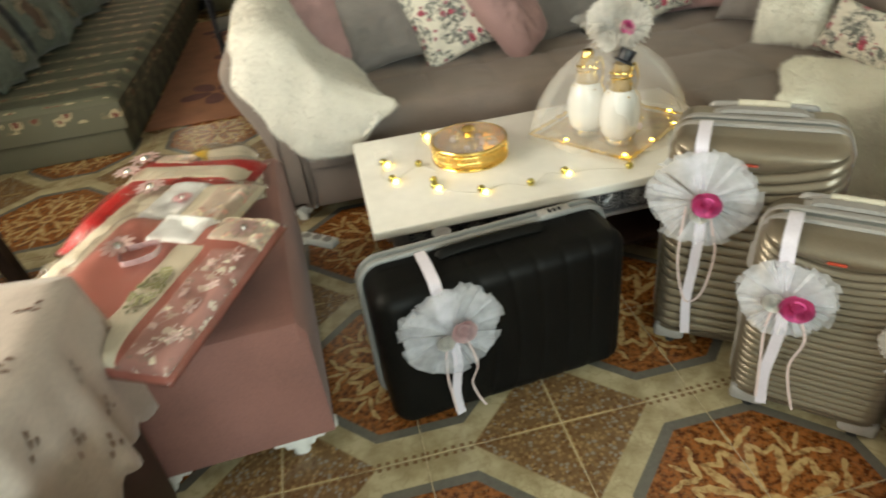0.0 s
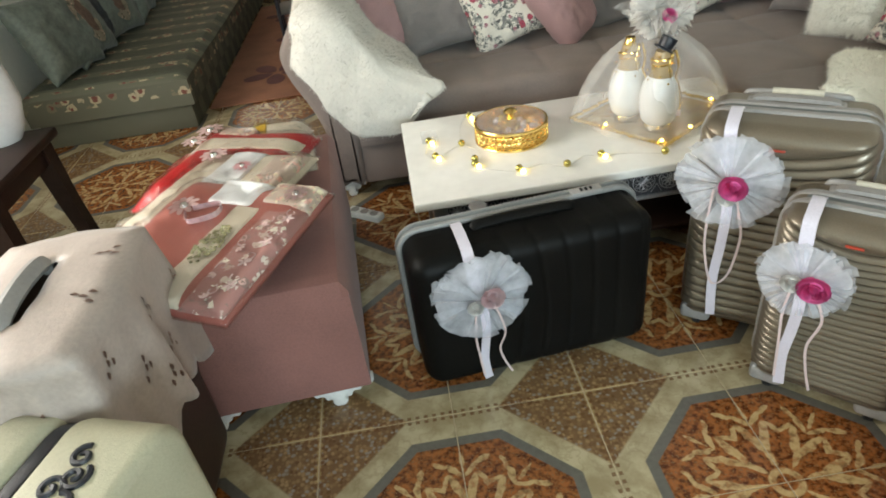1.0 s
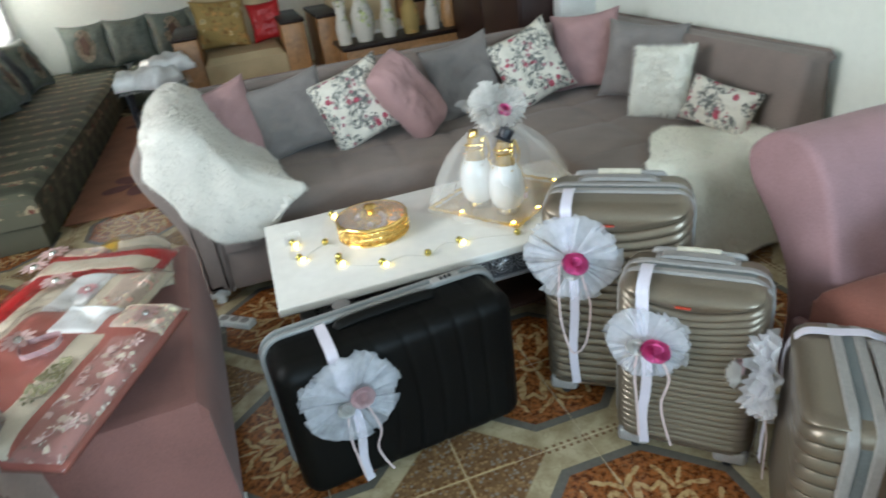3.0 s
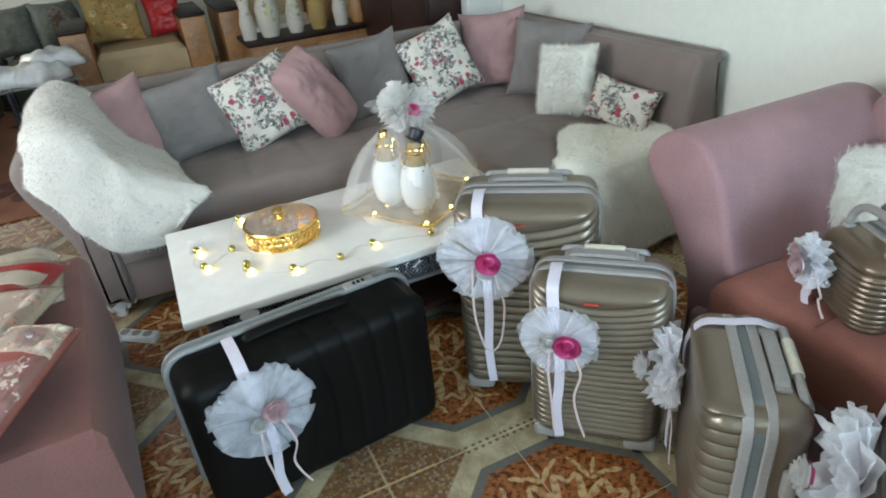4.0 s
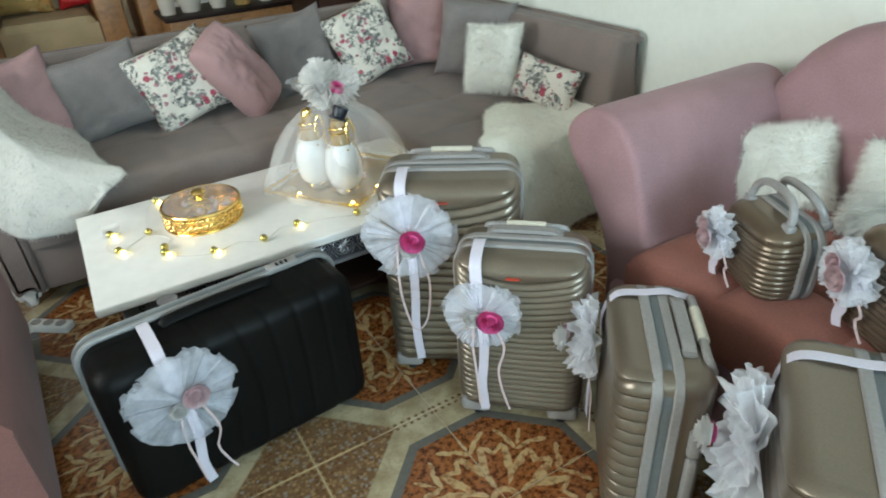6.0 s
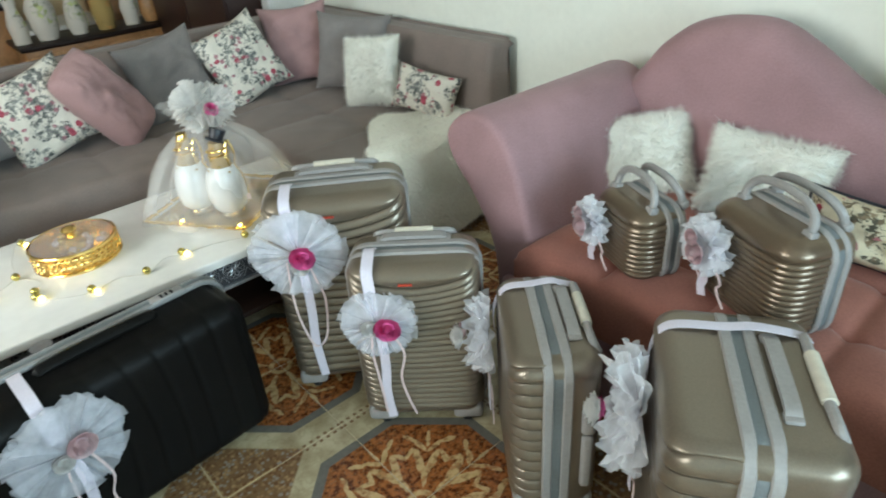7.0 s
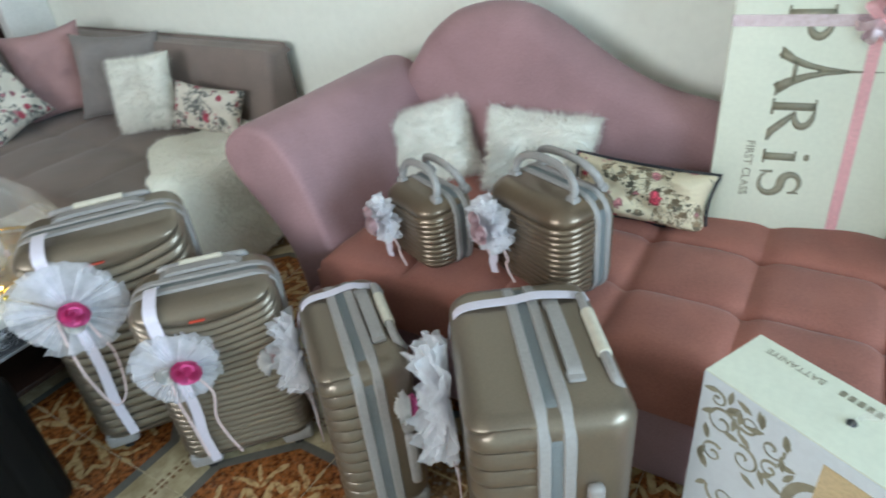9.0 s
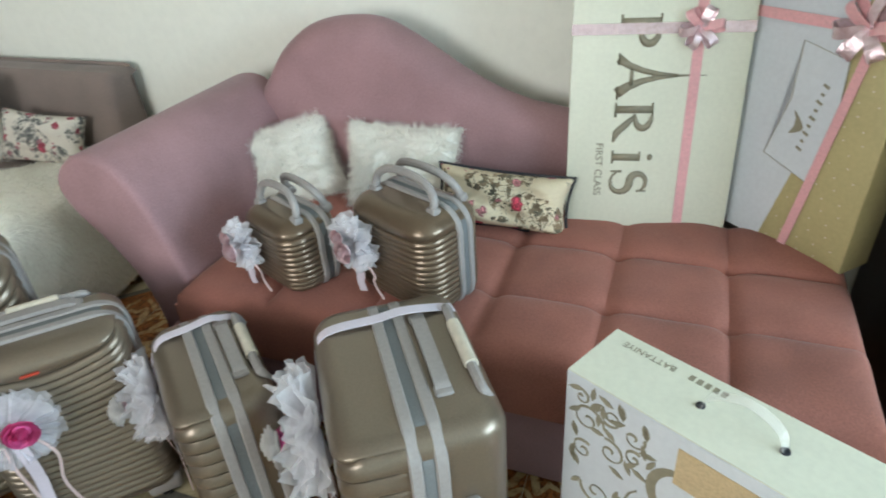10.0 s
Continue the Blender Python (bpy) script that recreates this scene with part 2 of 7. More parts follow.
    line = calc(nt, "MULTIPLY", calc(nt, "GREATER_THAN", edge, 0.385), calc(nt, "MULTIPLY", dots, calc(nt, "LESS_THAN", edge, 0.396)))
    out = blend(nt, calc(nt, "MULTIPLY", line, 0.8), out, (0.16, 0.075, 0.03))
    nt.links.new(out, b.inputs["Base Color"])
    return m


def velvet(name, colour, vary=0.10):
    return basic(name, colour, 0.9, vary=vary, fine=240, coarse=5, bump=0.25, bump_scale=420, sheen=0.15, depth=0.002)


def banded(name, c1, c2, c3):
    """Woven brocade in bands with rows of small motifs."""
    m = basic(name, c1, 0.75, vary=0.18, fine=120, coarse=9, bump=0.3)
    nt, b, out = base_of(m)
    pos = coords(nt, True)
    sep = nt.nodes.new("ShaderNodeSeparateXYZ")
    nt.links.new(pos, sep.inputs[0])
    wave = calc(nt, "SINE", calc(nt, "MULTIPLY", sep.outputs[1], 2 * math.pi / 0.26))
    out = blend(nt, ramp(nt, wave, 0.1, 0.35), out, c2)
    top = calc(nt, "GREATER_THAN", sep.outputs[2], 0.345)
    row = calc(nt, "MULTIPLY", calc(nt, "GREATER_THAN", sep.outputs[2], 0.235), calc(nt, "LESS_THAN", sep.outputs[2], 0.305))
    band = calc(nt, "MAXIMUM", row, calc(nt, "MULTIPLY", top, calc(nt, "GREATER_THAN", wave, 0.45)))
    v = cells(nt, pos, 13)
    tone = nt.nodes.new("ShaderNodeSeparateColor")
    nt.links.new(v.outputs["Color"], tone.inputs[0])
    wavy = calc(nt, "ADD", v.outputs["Distance"], calc(nt, "MULTIPLY", calc(nt, "SUBTRACT", grain(nt, pos, 55, 3), 0.5), 0.5))
    petal = calc(nt, "MULTIPLY", calc(nt, "LESS_THAN", wavy, 0.44), band)
    out = blend(nt, petal, out, blend(nt, calc(nt, "GREATER_THAN", tone.outputs[0], 0.5), c3, (0.19, 0.16, 0.105)))
    heart = calc(nt, "MULTIPLY", calc(nt, "LESS_THAN", wavy, 0.25), band)
    out = blend(nt, heart, out, (0.17, 0.055, 0.04))
    put_colour(m, out)
    return m


def lace_gold(name):
    """Pierced gilt metal: bright scrolls over dark gaps."""
    m = basic(name, (0.86, 0.58, 0.18), 0.24, 1.0, vary=0.1, fine=90, bump=0.6, bump_scale=70)
    nt, b, out = base_of(m)
    v = cells(nt, coords(nt), 75, "DISTANCE_TO_EDGE")
    gap = ramp(nt, v.outputs["Distance"], 0.16, 0.24)
    put_colour(m, blend(nt, calc(nt, "MULTIPLY", gap, 0.75), out, (0.22, 0.12, 0.03)))
    return m


def soft_fur(name, colour):
    """Pale fine hair that passes part of the light through."""
    m = basic(name, colour, 0.95, vary=0.03, fine=60, coarse=6, bump=0.1, bump_scale=90)
    nt, b, out = base_of(m)
    through_hair, mix = nt.nodes.new("ShaderNodeBsdfTranslucent"), nt.nodes.new("ShaderNodeMixShader")
    nt.links.new(out, through_hair.inputs["Color"])
    mix.inputs[0].default_value = 0.12
    nt.links.new(b.outputs[0], mix.inputs[1])
    nt.links.new(through_hair.outputs[0], mix.inputs[2])
    nt.links.new(mix.outputs[0], nt.nodes["Material Output"].inputs["Surface"])
    return m


MAT = {}
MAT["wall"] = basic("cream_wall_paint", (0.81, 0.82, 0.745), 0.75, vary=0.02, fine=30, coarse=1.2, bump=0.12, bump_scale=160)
# ceiling is out of view; darkened only to cut the light it bounces
MAT["ceiling"] = basic("ceiling_low_bounce", (0.55, 0.53, 0.48), 0.85, vary=0.02, fine=20, bump=0.05)
MAT["tile"] = floor_print()
MAT["grout"] = basic("tile_grout", (0.50, 0.40, 0.26), 0.9, vary=0.15)
MAT["pink"] = velvet("dusty_pink_velvet", (0.338, 0.200, 0.213))
# chaise pink made darker and redder, the seat's shade put into its colour
MAT["pink_seat_shaded"] = velvet("pink_velvet_seat_shade", (0.315, 0.123, 0.092), 0.14)
MAT["mauve"] = velvet("mauve_velvet", (0.250, 0.114, 0.098))
MAT["grey"] = velvet("grey_taupe_velvet", (0.212, 0.166, 0.146))
MAT["cushion_pink"] = velvet("pink_cushion_velvet", (0.37, 0.225, 0.225))
MAT["cushion_grey"] = velvet("grey_cushion_velvet", (0.212, 0.190, 0.182))
MAT["fur"] = soft_fur("white_long_fur", (0.98, 0.95, 0.88))
MAT["fur_pelt"] = soft_fur("white_short_fur", (0.76, 0.73, 0.67))
MAT["fur_cream"] = soft_fur("cream_long_fur", (0.98, 0.94, 0.85))
MAT["print"] = floral("floral_cotton", (0.70, 0.66, 0.58), [(0.44, 0.08, 0.12), (0.42, 0.20, 0.23), (0.075, 0.078, 0.075), (0.13, 0.13, 0.12)], 24.0, 0.44)
MAT["print_gold"] = floral("floral_cotton_yellow", (0.72, 0.62, 0.44), [(0.60, 0.07, 0.11), (0.60, 0.24, 0.25), (0.07, 0.06, 0.04), (0.14, 0.10, 0.06)], 19.0, 0.43)
MAT["shell"] = basic("bronze_grey_polycarbonate", (0.210, 0.172, 0.128), 0.33, 0.55, vary=0.07, fine=300, coarse=3, bump=0.04, coat=0.25)
# same shell as the suitcases, darkened for the shade on the beauty cases
MAT["shell_shaded"] = basic("bronze_grey_polycarbonate_shaded", (0.172, 0.126, 0.084), 0.30, 0.55, vary=0.07, fine=300, coarse=3, bump=0.04, coat=0.3)
MAT["black"] = basic("black_polycarbonate", (0.0050, 0.0048, 0.0044), 0.45, vary=0.2, fine=260, coarse=4, bump=0.18, bump_scale=350, spec=0.12)
MAT["rail"] = basic("grey_plastic_trim", (0.305, 0.290, 0.280), 0.42, vary=0.06, fine=120, bump=0.05)
MAT["zip"] = basic("grey_zip_tape", (0.16, 0.175, 0.18), 0.7, vary=0.12, fine=300, bump=0.4)
MAT["chrome"] = basic("brushed_silver", (0.70, 0.69, 0.66), 0.25, 1.0, vary=0.05, bump=0.03)
MAT["grip"] = basic("cream_wrapped_grip", (0.62, 0.58, 0.48), 0.3, vary=0.06, bump=0.1, coat=0.4)
MAT["wheel"] = basic("black_rubber", (0.02, 0.02, 0.02), 0.6, vary=0.15)
MAT["red"] = basic("red_badge", (0.42, 0.05, 0.025), 0.35, vary=0.08)
MAT["tulle"] = net_cloth("white_tulle", (0.93, 0.94, 1.0), 0.45)
MAT["tulle_bunch"] = net_cloth("white_bunched_tulle", (0.95, 0.96, 1.0), 0.60)
MAT["tulle_white"] = net_cloth("white_tulle_bow", (0.97, 0.95, 0.93), 0.62)
MAT["veil"] = see_through("fine_white_veil", (0.88, 0.85, 0.82), 0.22, 0.6, 0.08)
MAT["satin"] = basic("white_satin_ribbon", (0.66, 0.62, 0.71), 0.35, vary=0.05, fine=200, bump=0.15, sheen=0.3)
MAT["thin_ribbon"] = basic("pale_pink_ribbon", (0.70, 0.56, 0.56), 0.4, vary=0.05, fine=200, bump=0.1)
MAT["rose_hot"] = basic("hot_pink_foam", (0.95, 0.17, 0.46), 0.7, vary=0.08, bump=0.15)
MAT["rose_soft"] = basic("soft_pink_foam", (0.95, 0.70, 0.72), 0.7, vary=0.08, bump=0.15)
MAT["rose_white"] = basic("white_foam", (0.90, 0.88, 0.86), 0.7, vary=0.04, bump=0.15)
MAT["marble"] = basic("white_marble", (0.90, 0.88, 0.84), 0.14, vary=0.03, fine=18, coarse=3, bump=0.02, coat=0.3)
MAT["pewter"] = basic("dark_pewter", (0.10, 0.10, 0.11), 0.38, 0.5, vary=0.12, bump=0.15)
MAT["silver"] = basic("pale_silver_trim", (0.50, 0.50, 0.52), 0.3, 0.8, vary=0.08, bump=0.06)
MAT["darkwood"] = basic("dark_stained_wood", (0.020, 0.010, 0.007), 0.45, vary=0.2, fine=40, bump=0.15, spec=0.25)
MAT["oak"] = basic("honey_oak_veneer", (0.42, 0.215, 0.085), 0.42, vary=0.14, fine=30, coarse=6, bump=0.12)
MAT["gold"] = basic("polished_gold", (0.88, 0.62, 0.22), 0.16, 1.0, vary=0.06, bump=0.05)
MAT["lace_gold"] = lace_gold("pierced_gold")
MAT["clear"] = glass("clear_glass", (0.98, 0.97, 0.95), 0.03, 0.16)
MAT["amber"] = glass("amber_glass", (0.62, 0.44, 0.22), 0.05, 0.55)
MAT["bottle_white"] = basic("white_lacquer", (0.82, 0.82, 0.82), 0.22, vary=0.03, bump=0.03, coat=0.4)
MAT["bead"] = basic("gold_green_bead", (0.62, 0.52, 0.16), 0.14, 1.0, vary=0.05, bump=0.0)
MAT["led"] = glow("lit_fairy_lamp", (1.0, 0.70, 0.14), 16.0)
MAT["wire"] = basic("clear_wire", (0.62, 0.60, 0.55), 0.3, vary=0.05)
MAT["cream_cloth"] = basic("cream_satin_cloth", (0.43, 0.355, 0.315), 0.5, vary=0.06, fine=90, coarse=7, bump=0.2, sheen=0.3)
MAT["embroidery"] = basic("brown_sequin_thread", (0.22, 0.13, 0.10), 0.35, vary=0.3, fine=300, bump=0.4)
MAT["brown_case"] = basic("dark_brown_shell", (0.045, 0.026, 0.018), 0.5, vary=0.15, bump=0.1)
MAT["cream_leather"] = basic("cream_leather", (0.46, 0.44, 0.32), 0.45, vary=0.06, fine=160, bump=0.3)
MAT["navy"] = basic("black_leather", (0.014, 0.015, 0.022), 0.4, vary=0.15, bump=0.2)
MAT["green"] = banded("green_brocade", (0.075, 0.080, 0.055), (0.125, 0.122, 0.085), (0.42, 0.35, 0.23))
MAT["teal"] = basic("blue_green_damask", (0.135, 0.155, 0.130), 0.6, vary=0.18, fine=40, coarse=9, bump=0.25, sheen=0.2)
MAT["teal_dark"] = basic("navy_damask", (0.022, 0.030, 0.042), 0.6, vary=0.2, fine=40, bump=0.25)
MAT["medallion"] = floral("woven_medallion", (0.47, 0.40, 0.30), [(0.20, 0.19, 0.13), (0.10, 0.11, 0.08), (0.42, 0.33, 0.25)], 30.0, 0.5)
MAT["medallion_heart"] = basic("dark_red_weave", (0.14, 0.085, 0.06), 0.8, vary=0.25, fine=70, coarse=20, bump=0.3)
MAT["rug"] = basic("salmon_rug_pile", (0.34, 0.155, 0.095), 0.95, vary=0.14, fine=150, coarse=5, bump=0.5, bump_scale=250)
MAT["rug_motif"] = basic("plum_rug_pile", (0.17, 0.075, 0.07), 0.95, vary=0.14, fine=150, bump=0.5, bump_scale=250)
MAT["curtain"] = basic("gold_curtain_cloth", (0.45, 0.24, 0.05), 0.6, vary=0.15, fine=30, bump=0.2, sheen=0.3)
MAT["sheer"] = see_through("white_sheer_curtain", (0.85, 0.85, 0.85), 0.55)
MAT["beige"] = basic("beige_upholstery", (0.54, 0.42, 0.25), 0.85, vary=0.1, fine=160, bump=0.3)
MAT["goldcloth"] = floral("gold_brocade", (0.40, 0.27, 0.09), [(0.55, 0.42, 0.22), (0.24, 0.13, 0.04)], 14.0, 0.5)
MAT["white_plastic"] = basic("white_plastic", (0.75, 0.75, 0.73), 0.3, vary=0.04, bump=0.05)
MAT["white_wrap"] = basic("white_wrapped_cloth", (0.84, 0.85, 0.86), 0.3, vary=0.08, fine=20, bump=0.5, bump_scale=35, coat=0.5)
MAT["box_cream"] = basic("cream_carton", (0.70, 0.72, 0.60), 0.45, vary=0.03, fine=80, bump=0.04)
MAT["box_white"] = basic("white_carton", (0.62, 0.66, 0.70), 0.4, vary=0.03, fine=80, bump=0.04)
MAT["box_gold"] = basic("gold_dotted_carton", (0.46, 0.40, 0.20), 0.45, vary=0.05, fine=80, bump=0.04)
MAT["ink"] = basic("bronze_ink", (0.27, 0.25, 0.18), 0.5, vary=0.1, bump=0.0)
MAT["ribbon_pink"] = basic("pink_satin_ribbon", (0.74, 0.40, 0.42), 0.35, vary=0.08, fine=150, bump=0.1, sheen=0.2)
MAT["foil"] = basic("iridescent_foil", (0.80, 0.62, 0.66), 0.16, 0.6, vary=0.15, fine=90, bump=0.4)
MAT["linen_cream"] = basic("cream_linen", (0.68, 0.61, 0.49), 0.6, vary=0.06, fine=200, bump=0.2)
MAT["linen_red"] = basic("red_satin", (0.46, 0.015, 0.018), 0.4, vary=0.1, fine=120, bump=0.15)
MAT["linen_rose"] = basic("rose_satin", (0.40, 0.130, 0.105), 0.45, vary=0.08, fine=150, bump=0.15)
MAT["linen_wine"] = basic("dusty_wine_satin", (0.36, 0.10, 0.10), 0.45, vary=0.08, fine=150, bump=0.15)
MAT["linen_print"] = floral("rose_leaf_satin", (0.44, 0.22, 0.20), [(0.55, 0.36, 0.32), (0.56, 0.40, 0.35)], 20.0, 0.40)
MAT["lace"] = floral("cream_lace", (0.62, 0.50, 0.42), [(0.70, 0.60, 0.55), (0.52, 0.26, 0.22), (0.45, 0.38, 0.28)], 24.0, 0.4)
MAT["plastic_film"] = film_wrap()
MAT["flower_pale"] = basic("pale_pink_organza", (0.72, 0.52, 0.50), 0.4, vary=0.08, bump=0.2, sheen=0.4)
MAT["trim_dark"] = basic("dark_grey_trim", (0.25, 0.245, 0.24), 0.45, vary=0.08, fine=120, bump=0.08)
MAT["sequin"] = basic("olive_bead_embroidery", (0.30, 0.28, 0.15), 0.3, vary=0.3, fine=260, bump=0.6)
MAT["yellow"] = basic("yellow_ribbon", (0.62, 0.40, 0.03), 0.4, vary=0.1)
MAT["porcelain"] = floral("painted_porcelain", (0.66, 0.60, 0.52), [(0.35, 0.22, 0.12), (0.25, 0.26, 0.12)], 14.0, 0.4)
MAT["door"] = basic("dark_mahogany", (0.03, 0.012, 0.009), 0.45, vary=0.15, bump=0.1)

# ---- building helpers ----


def thing(name, x, y, z, rz, label, category, group="", rx=0, ry=0):
    ob = new(name)
    ob.matrix_world = pose(K * x, K * y, K * z, rx, ry, rz)
    ob.empty_display_size = 0.05
    return tagged(ob, label, category, group)


def mesh_of(name, bm, material, sharp=38):
    bmesh.ops.recalc_face_normals(bm, faces=bm.faces[:])
    for v in bm.verts:
        v.co *= K
    me = bpy.data.meshes.new(name)
    for f in bm.faces:
        f.smooth = True
    bm.to_mesh(me)
    bm.free()
    if sharp:
        me.set_sharp_from_angle(angle=radians(sharp))
    me.materials.append(material if not isinstance(material, str) else MAT[material])
    return me


def part(name, bm, material, parent=None, label="", sharp=38, m=None):
    ob = new(name, mesh_of(name, bm, material, sharp))
    ob.parent = parent
    if m is not None:
        ob.matrix_basis = Matrix.Translation(m.translation * K) @ m.to_3x3().to_4x4()
    if label:
        ob["label"] = label
    return ob


def setting(name, bm, material, label, category, sharp=38):
    return tagged(part(name, bm, material, None, "", sharp), label, category, kind="structure")


def box(bm, cx, cy, cz, sx, sy, sz, bevel=0.0, seg=2, m=None):
    """A box with rounded edges, added to bm."""
    tmp = bmesh.new()
    bmesh.ops.create_cube(tmp, size=1.0)
    for v in tmp.verts:
        v.co = Vector((v.co.x * sx, v.co.y * sy, v.co.z * sz))
    if bevel:
        bmesh.ops.bevel(tmp, geom=tmp.edges[:], offset=min(bevel, 0.49 * min(sx, sy, sz)), segments=seg, profile=0.5, affect="EDGES")
    move = Matrix.Translation((cx, cy, cz)) @ (m or Matrix.Identity(4))
    join(bm, tmp, move)
    return bm


def join(bm, tmp, m=None):
    table = {v: bm.verts.new((m @ v.co) if m else v.co) for v in tmp.verts}
    for f in tmp.faces:
        try:
            bm.faces.new([table[v] for v in f.verts])
        except ValueError:
            pass
    tmp.free()
    return bm


def one_box(*args, **kw):
    return box(bmesh.new(), *args, **kw)


def lathe(profile, seg=32, bm=None, at=(0, 0, 0)):
    """Turns (radius, height) pairs round the z axis."""
    bm = bm or bmesh.new()
    rings = []
    for r, z in profile:
        if r < 1e-5:
            rings.append([bm.verts.new((at[0], at[1], at[2] + z))])
        else:
            rings.append([bm.verts.new((at[0] + r * math.cos(2 * math.pi * i / seg), at[1] + r * math.sin(2 * math.pi * i / seg), at[2] + z)) for i in range(seg)])
    for a, b in zip(rings, rings[1:]):
        for i in range(seg):
            j = (i + 1) % seg
            if len(a) == 1 and len(b) == 1:
                continue
            if len(a) == 1:
                bm.faces.new((a[0], b[i], b[j]))
            elif len(b) == 1:
                bm.faces.new((a[i], a[j], b[0]))
            else:
                bm.faces.new((a[i], a[j], b[j], b[i]))
    return bm


def smooth_path(points, steps=6, closed=False):
    """Catmull-Rom through the points."""
    pts = [Vector(p) for p in points]
    n, out = len(pts), []
    for i in range(n if closed else n - 1):
        if closed:
            a, b, c, d = pts[i - 1], pts[i], pts[(i + 1) % n], pts[(i + 2) % n]
        else:
            a, b, c, d = pts[max(i - 1, 0)], pts[i], pts[i + 1], pts[min(i + 2, n - 1)]
        for k in range(steps):
            t = k / steps
            out.append(0.5 * ((2 * b) + (c - a) * t + (2 * a - 5 * b + 4 * c - d) * t * t + (3 * b - a - 3 * c + d) * t ** 3))
    if not closed:
        out.append(pts[-1])
    return out


def tube(points, radius, seg=8, closed=False, bm=None, flat=1.0):
    bm = bm or bmesh.new()
    pts = [Vector(p) for p in points]
    n, rings, up = len(pts), [], None
    for i, p in enumerate(pts):
        a = pts[i - 1] if (i or closed) else p
        b = pts[(i + 1) % n] if (i < n - 1 or closed) else p
        t = (b - a).normalized()
        if up is None:
            up = t.orthogonal().normalized()
        up = (up - t * up.dot(t)).normalized()
        side = t.cross(up)
        r = radius[i] if isinstance(radius, (list, tuple)) else radius
        rings.append([bm.verts.new(p + (up * math.cos(2 * math.pi * k / seg) + side * flat * math.sin(2 * math.pi * k / seg)) * r) for k in range(seg)])
    for i in range(n if closed else n - 1):
        a, b = rings[i], rings[(i + 1) % n]
        for k in range(seg):
            bm.faces.new((a[k], a[(k + 1) % seg], b[(k + 1) % seg], b[k]))
    if not closed:
        bm.faces.new(rings[0])
        bm.faces.new(rings[-1][::-1])
    return bm


def strap(points, width, side, thick=0.0015, bm=None):
    """A flat ribbon along the points; side gives its breadth's direction, one for all or one for each."""
    bm = bm or bmesh.new()
    pts = [Vector(p) for p in points]
    rows = []
    for i, p in enumerate(pts):
        t = (pts[min(i + 1, len(pts) - 1)] - pts[max(i - 1, 0)]).normalized()
        s = Vector(side[i] if isinstance(side, list) else side)
        s = (s - t * s.dot(t)).normalized() * width / 2
        up = t.cross(s).normalized() * thick / 2
        rows.append([bm.verts.new(p + o) for o in (s + up, -s + up, -s - up, s - up)])
    for a, b in zip(rows, rows[1:]):
        for k in range(4):
            bm.faces.new((a[k], a[(k + 1) % 4], b[(k + 1) % 4], b[k]))
    bm.faces.new(rows[0])
    bm.faces.new(rows[-1][::-1])
    return bm


def slab(outline, lo, hi, axis="x", bevel=0.0, seg=3):
    """A flat outline, given in the two other axes, made thick along one axis, with rounded rims."""
    bm = bmesh.new()
    n = len(outline)
    c = [sum(p[i] for p in outline) / n for i in (0, 1)]

    def place(a, b, w):
        return {"x": (w, a, b), "y": (a, w, b), "z": (a, b, w)}[axis]

    levels = []
    if bevel:
        for k in range(seg + 1):
            a = math.pi / 2 * k / seg
            levels.append((bevel * (1 - math.sin(a)), lo + bevel * (1 - math.cos(a))))
        levels += [(inset, hi - (w - lo)) for inset, w in levels[::-1]]
    else:
        levels = [(0, lo), (0, hi)]
    rings = []
    for inset, w in levels:
        ring = []
        for i in range(n):
            p, q, r = outline[i - 1], outline[i], outline[(i + 1) % n]
            t = Vector((r[0] - p[0], r[1] - p[1])).normalized()
            nrm = Vector((t.y, -t.x))
            if area(outline) < 0:
                nrm = -nrm
            ring.append(bm.verts.new(place(q[0] - nrm.x * inset, q[1] - nrm.y * inset, w)))
        rings.append(ring)
    for a, b in zip(rings, rings[1:]):
        for i in range(n):
            bm.faces.new((a[i], a[(i + 1) % n], b[(i + 1) % n], b[i]))
    for ring in (rings[0], rings[-1]):
        f = bm.faces.new(ring)
        bmesh.ops.triangulate(bm, faces=[f])
    return bm


def area(o):
    return sum(o[i - 1][0] * o[i][1] - o[i][0] * o[i - 1][1] for i in range(len(o)))


def curve2(points, steps=6, closed=True):
    return [(p.x, p.y) for p in smooth_path([(a, b, 0) for a, b in points], steps, closed)]


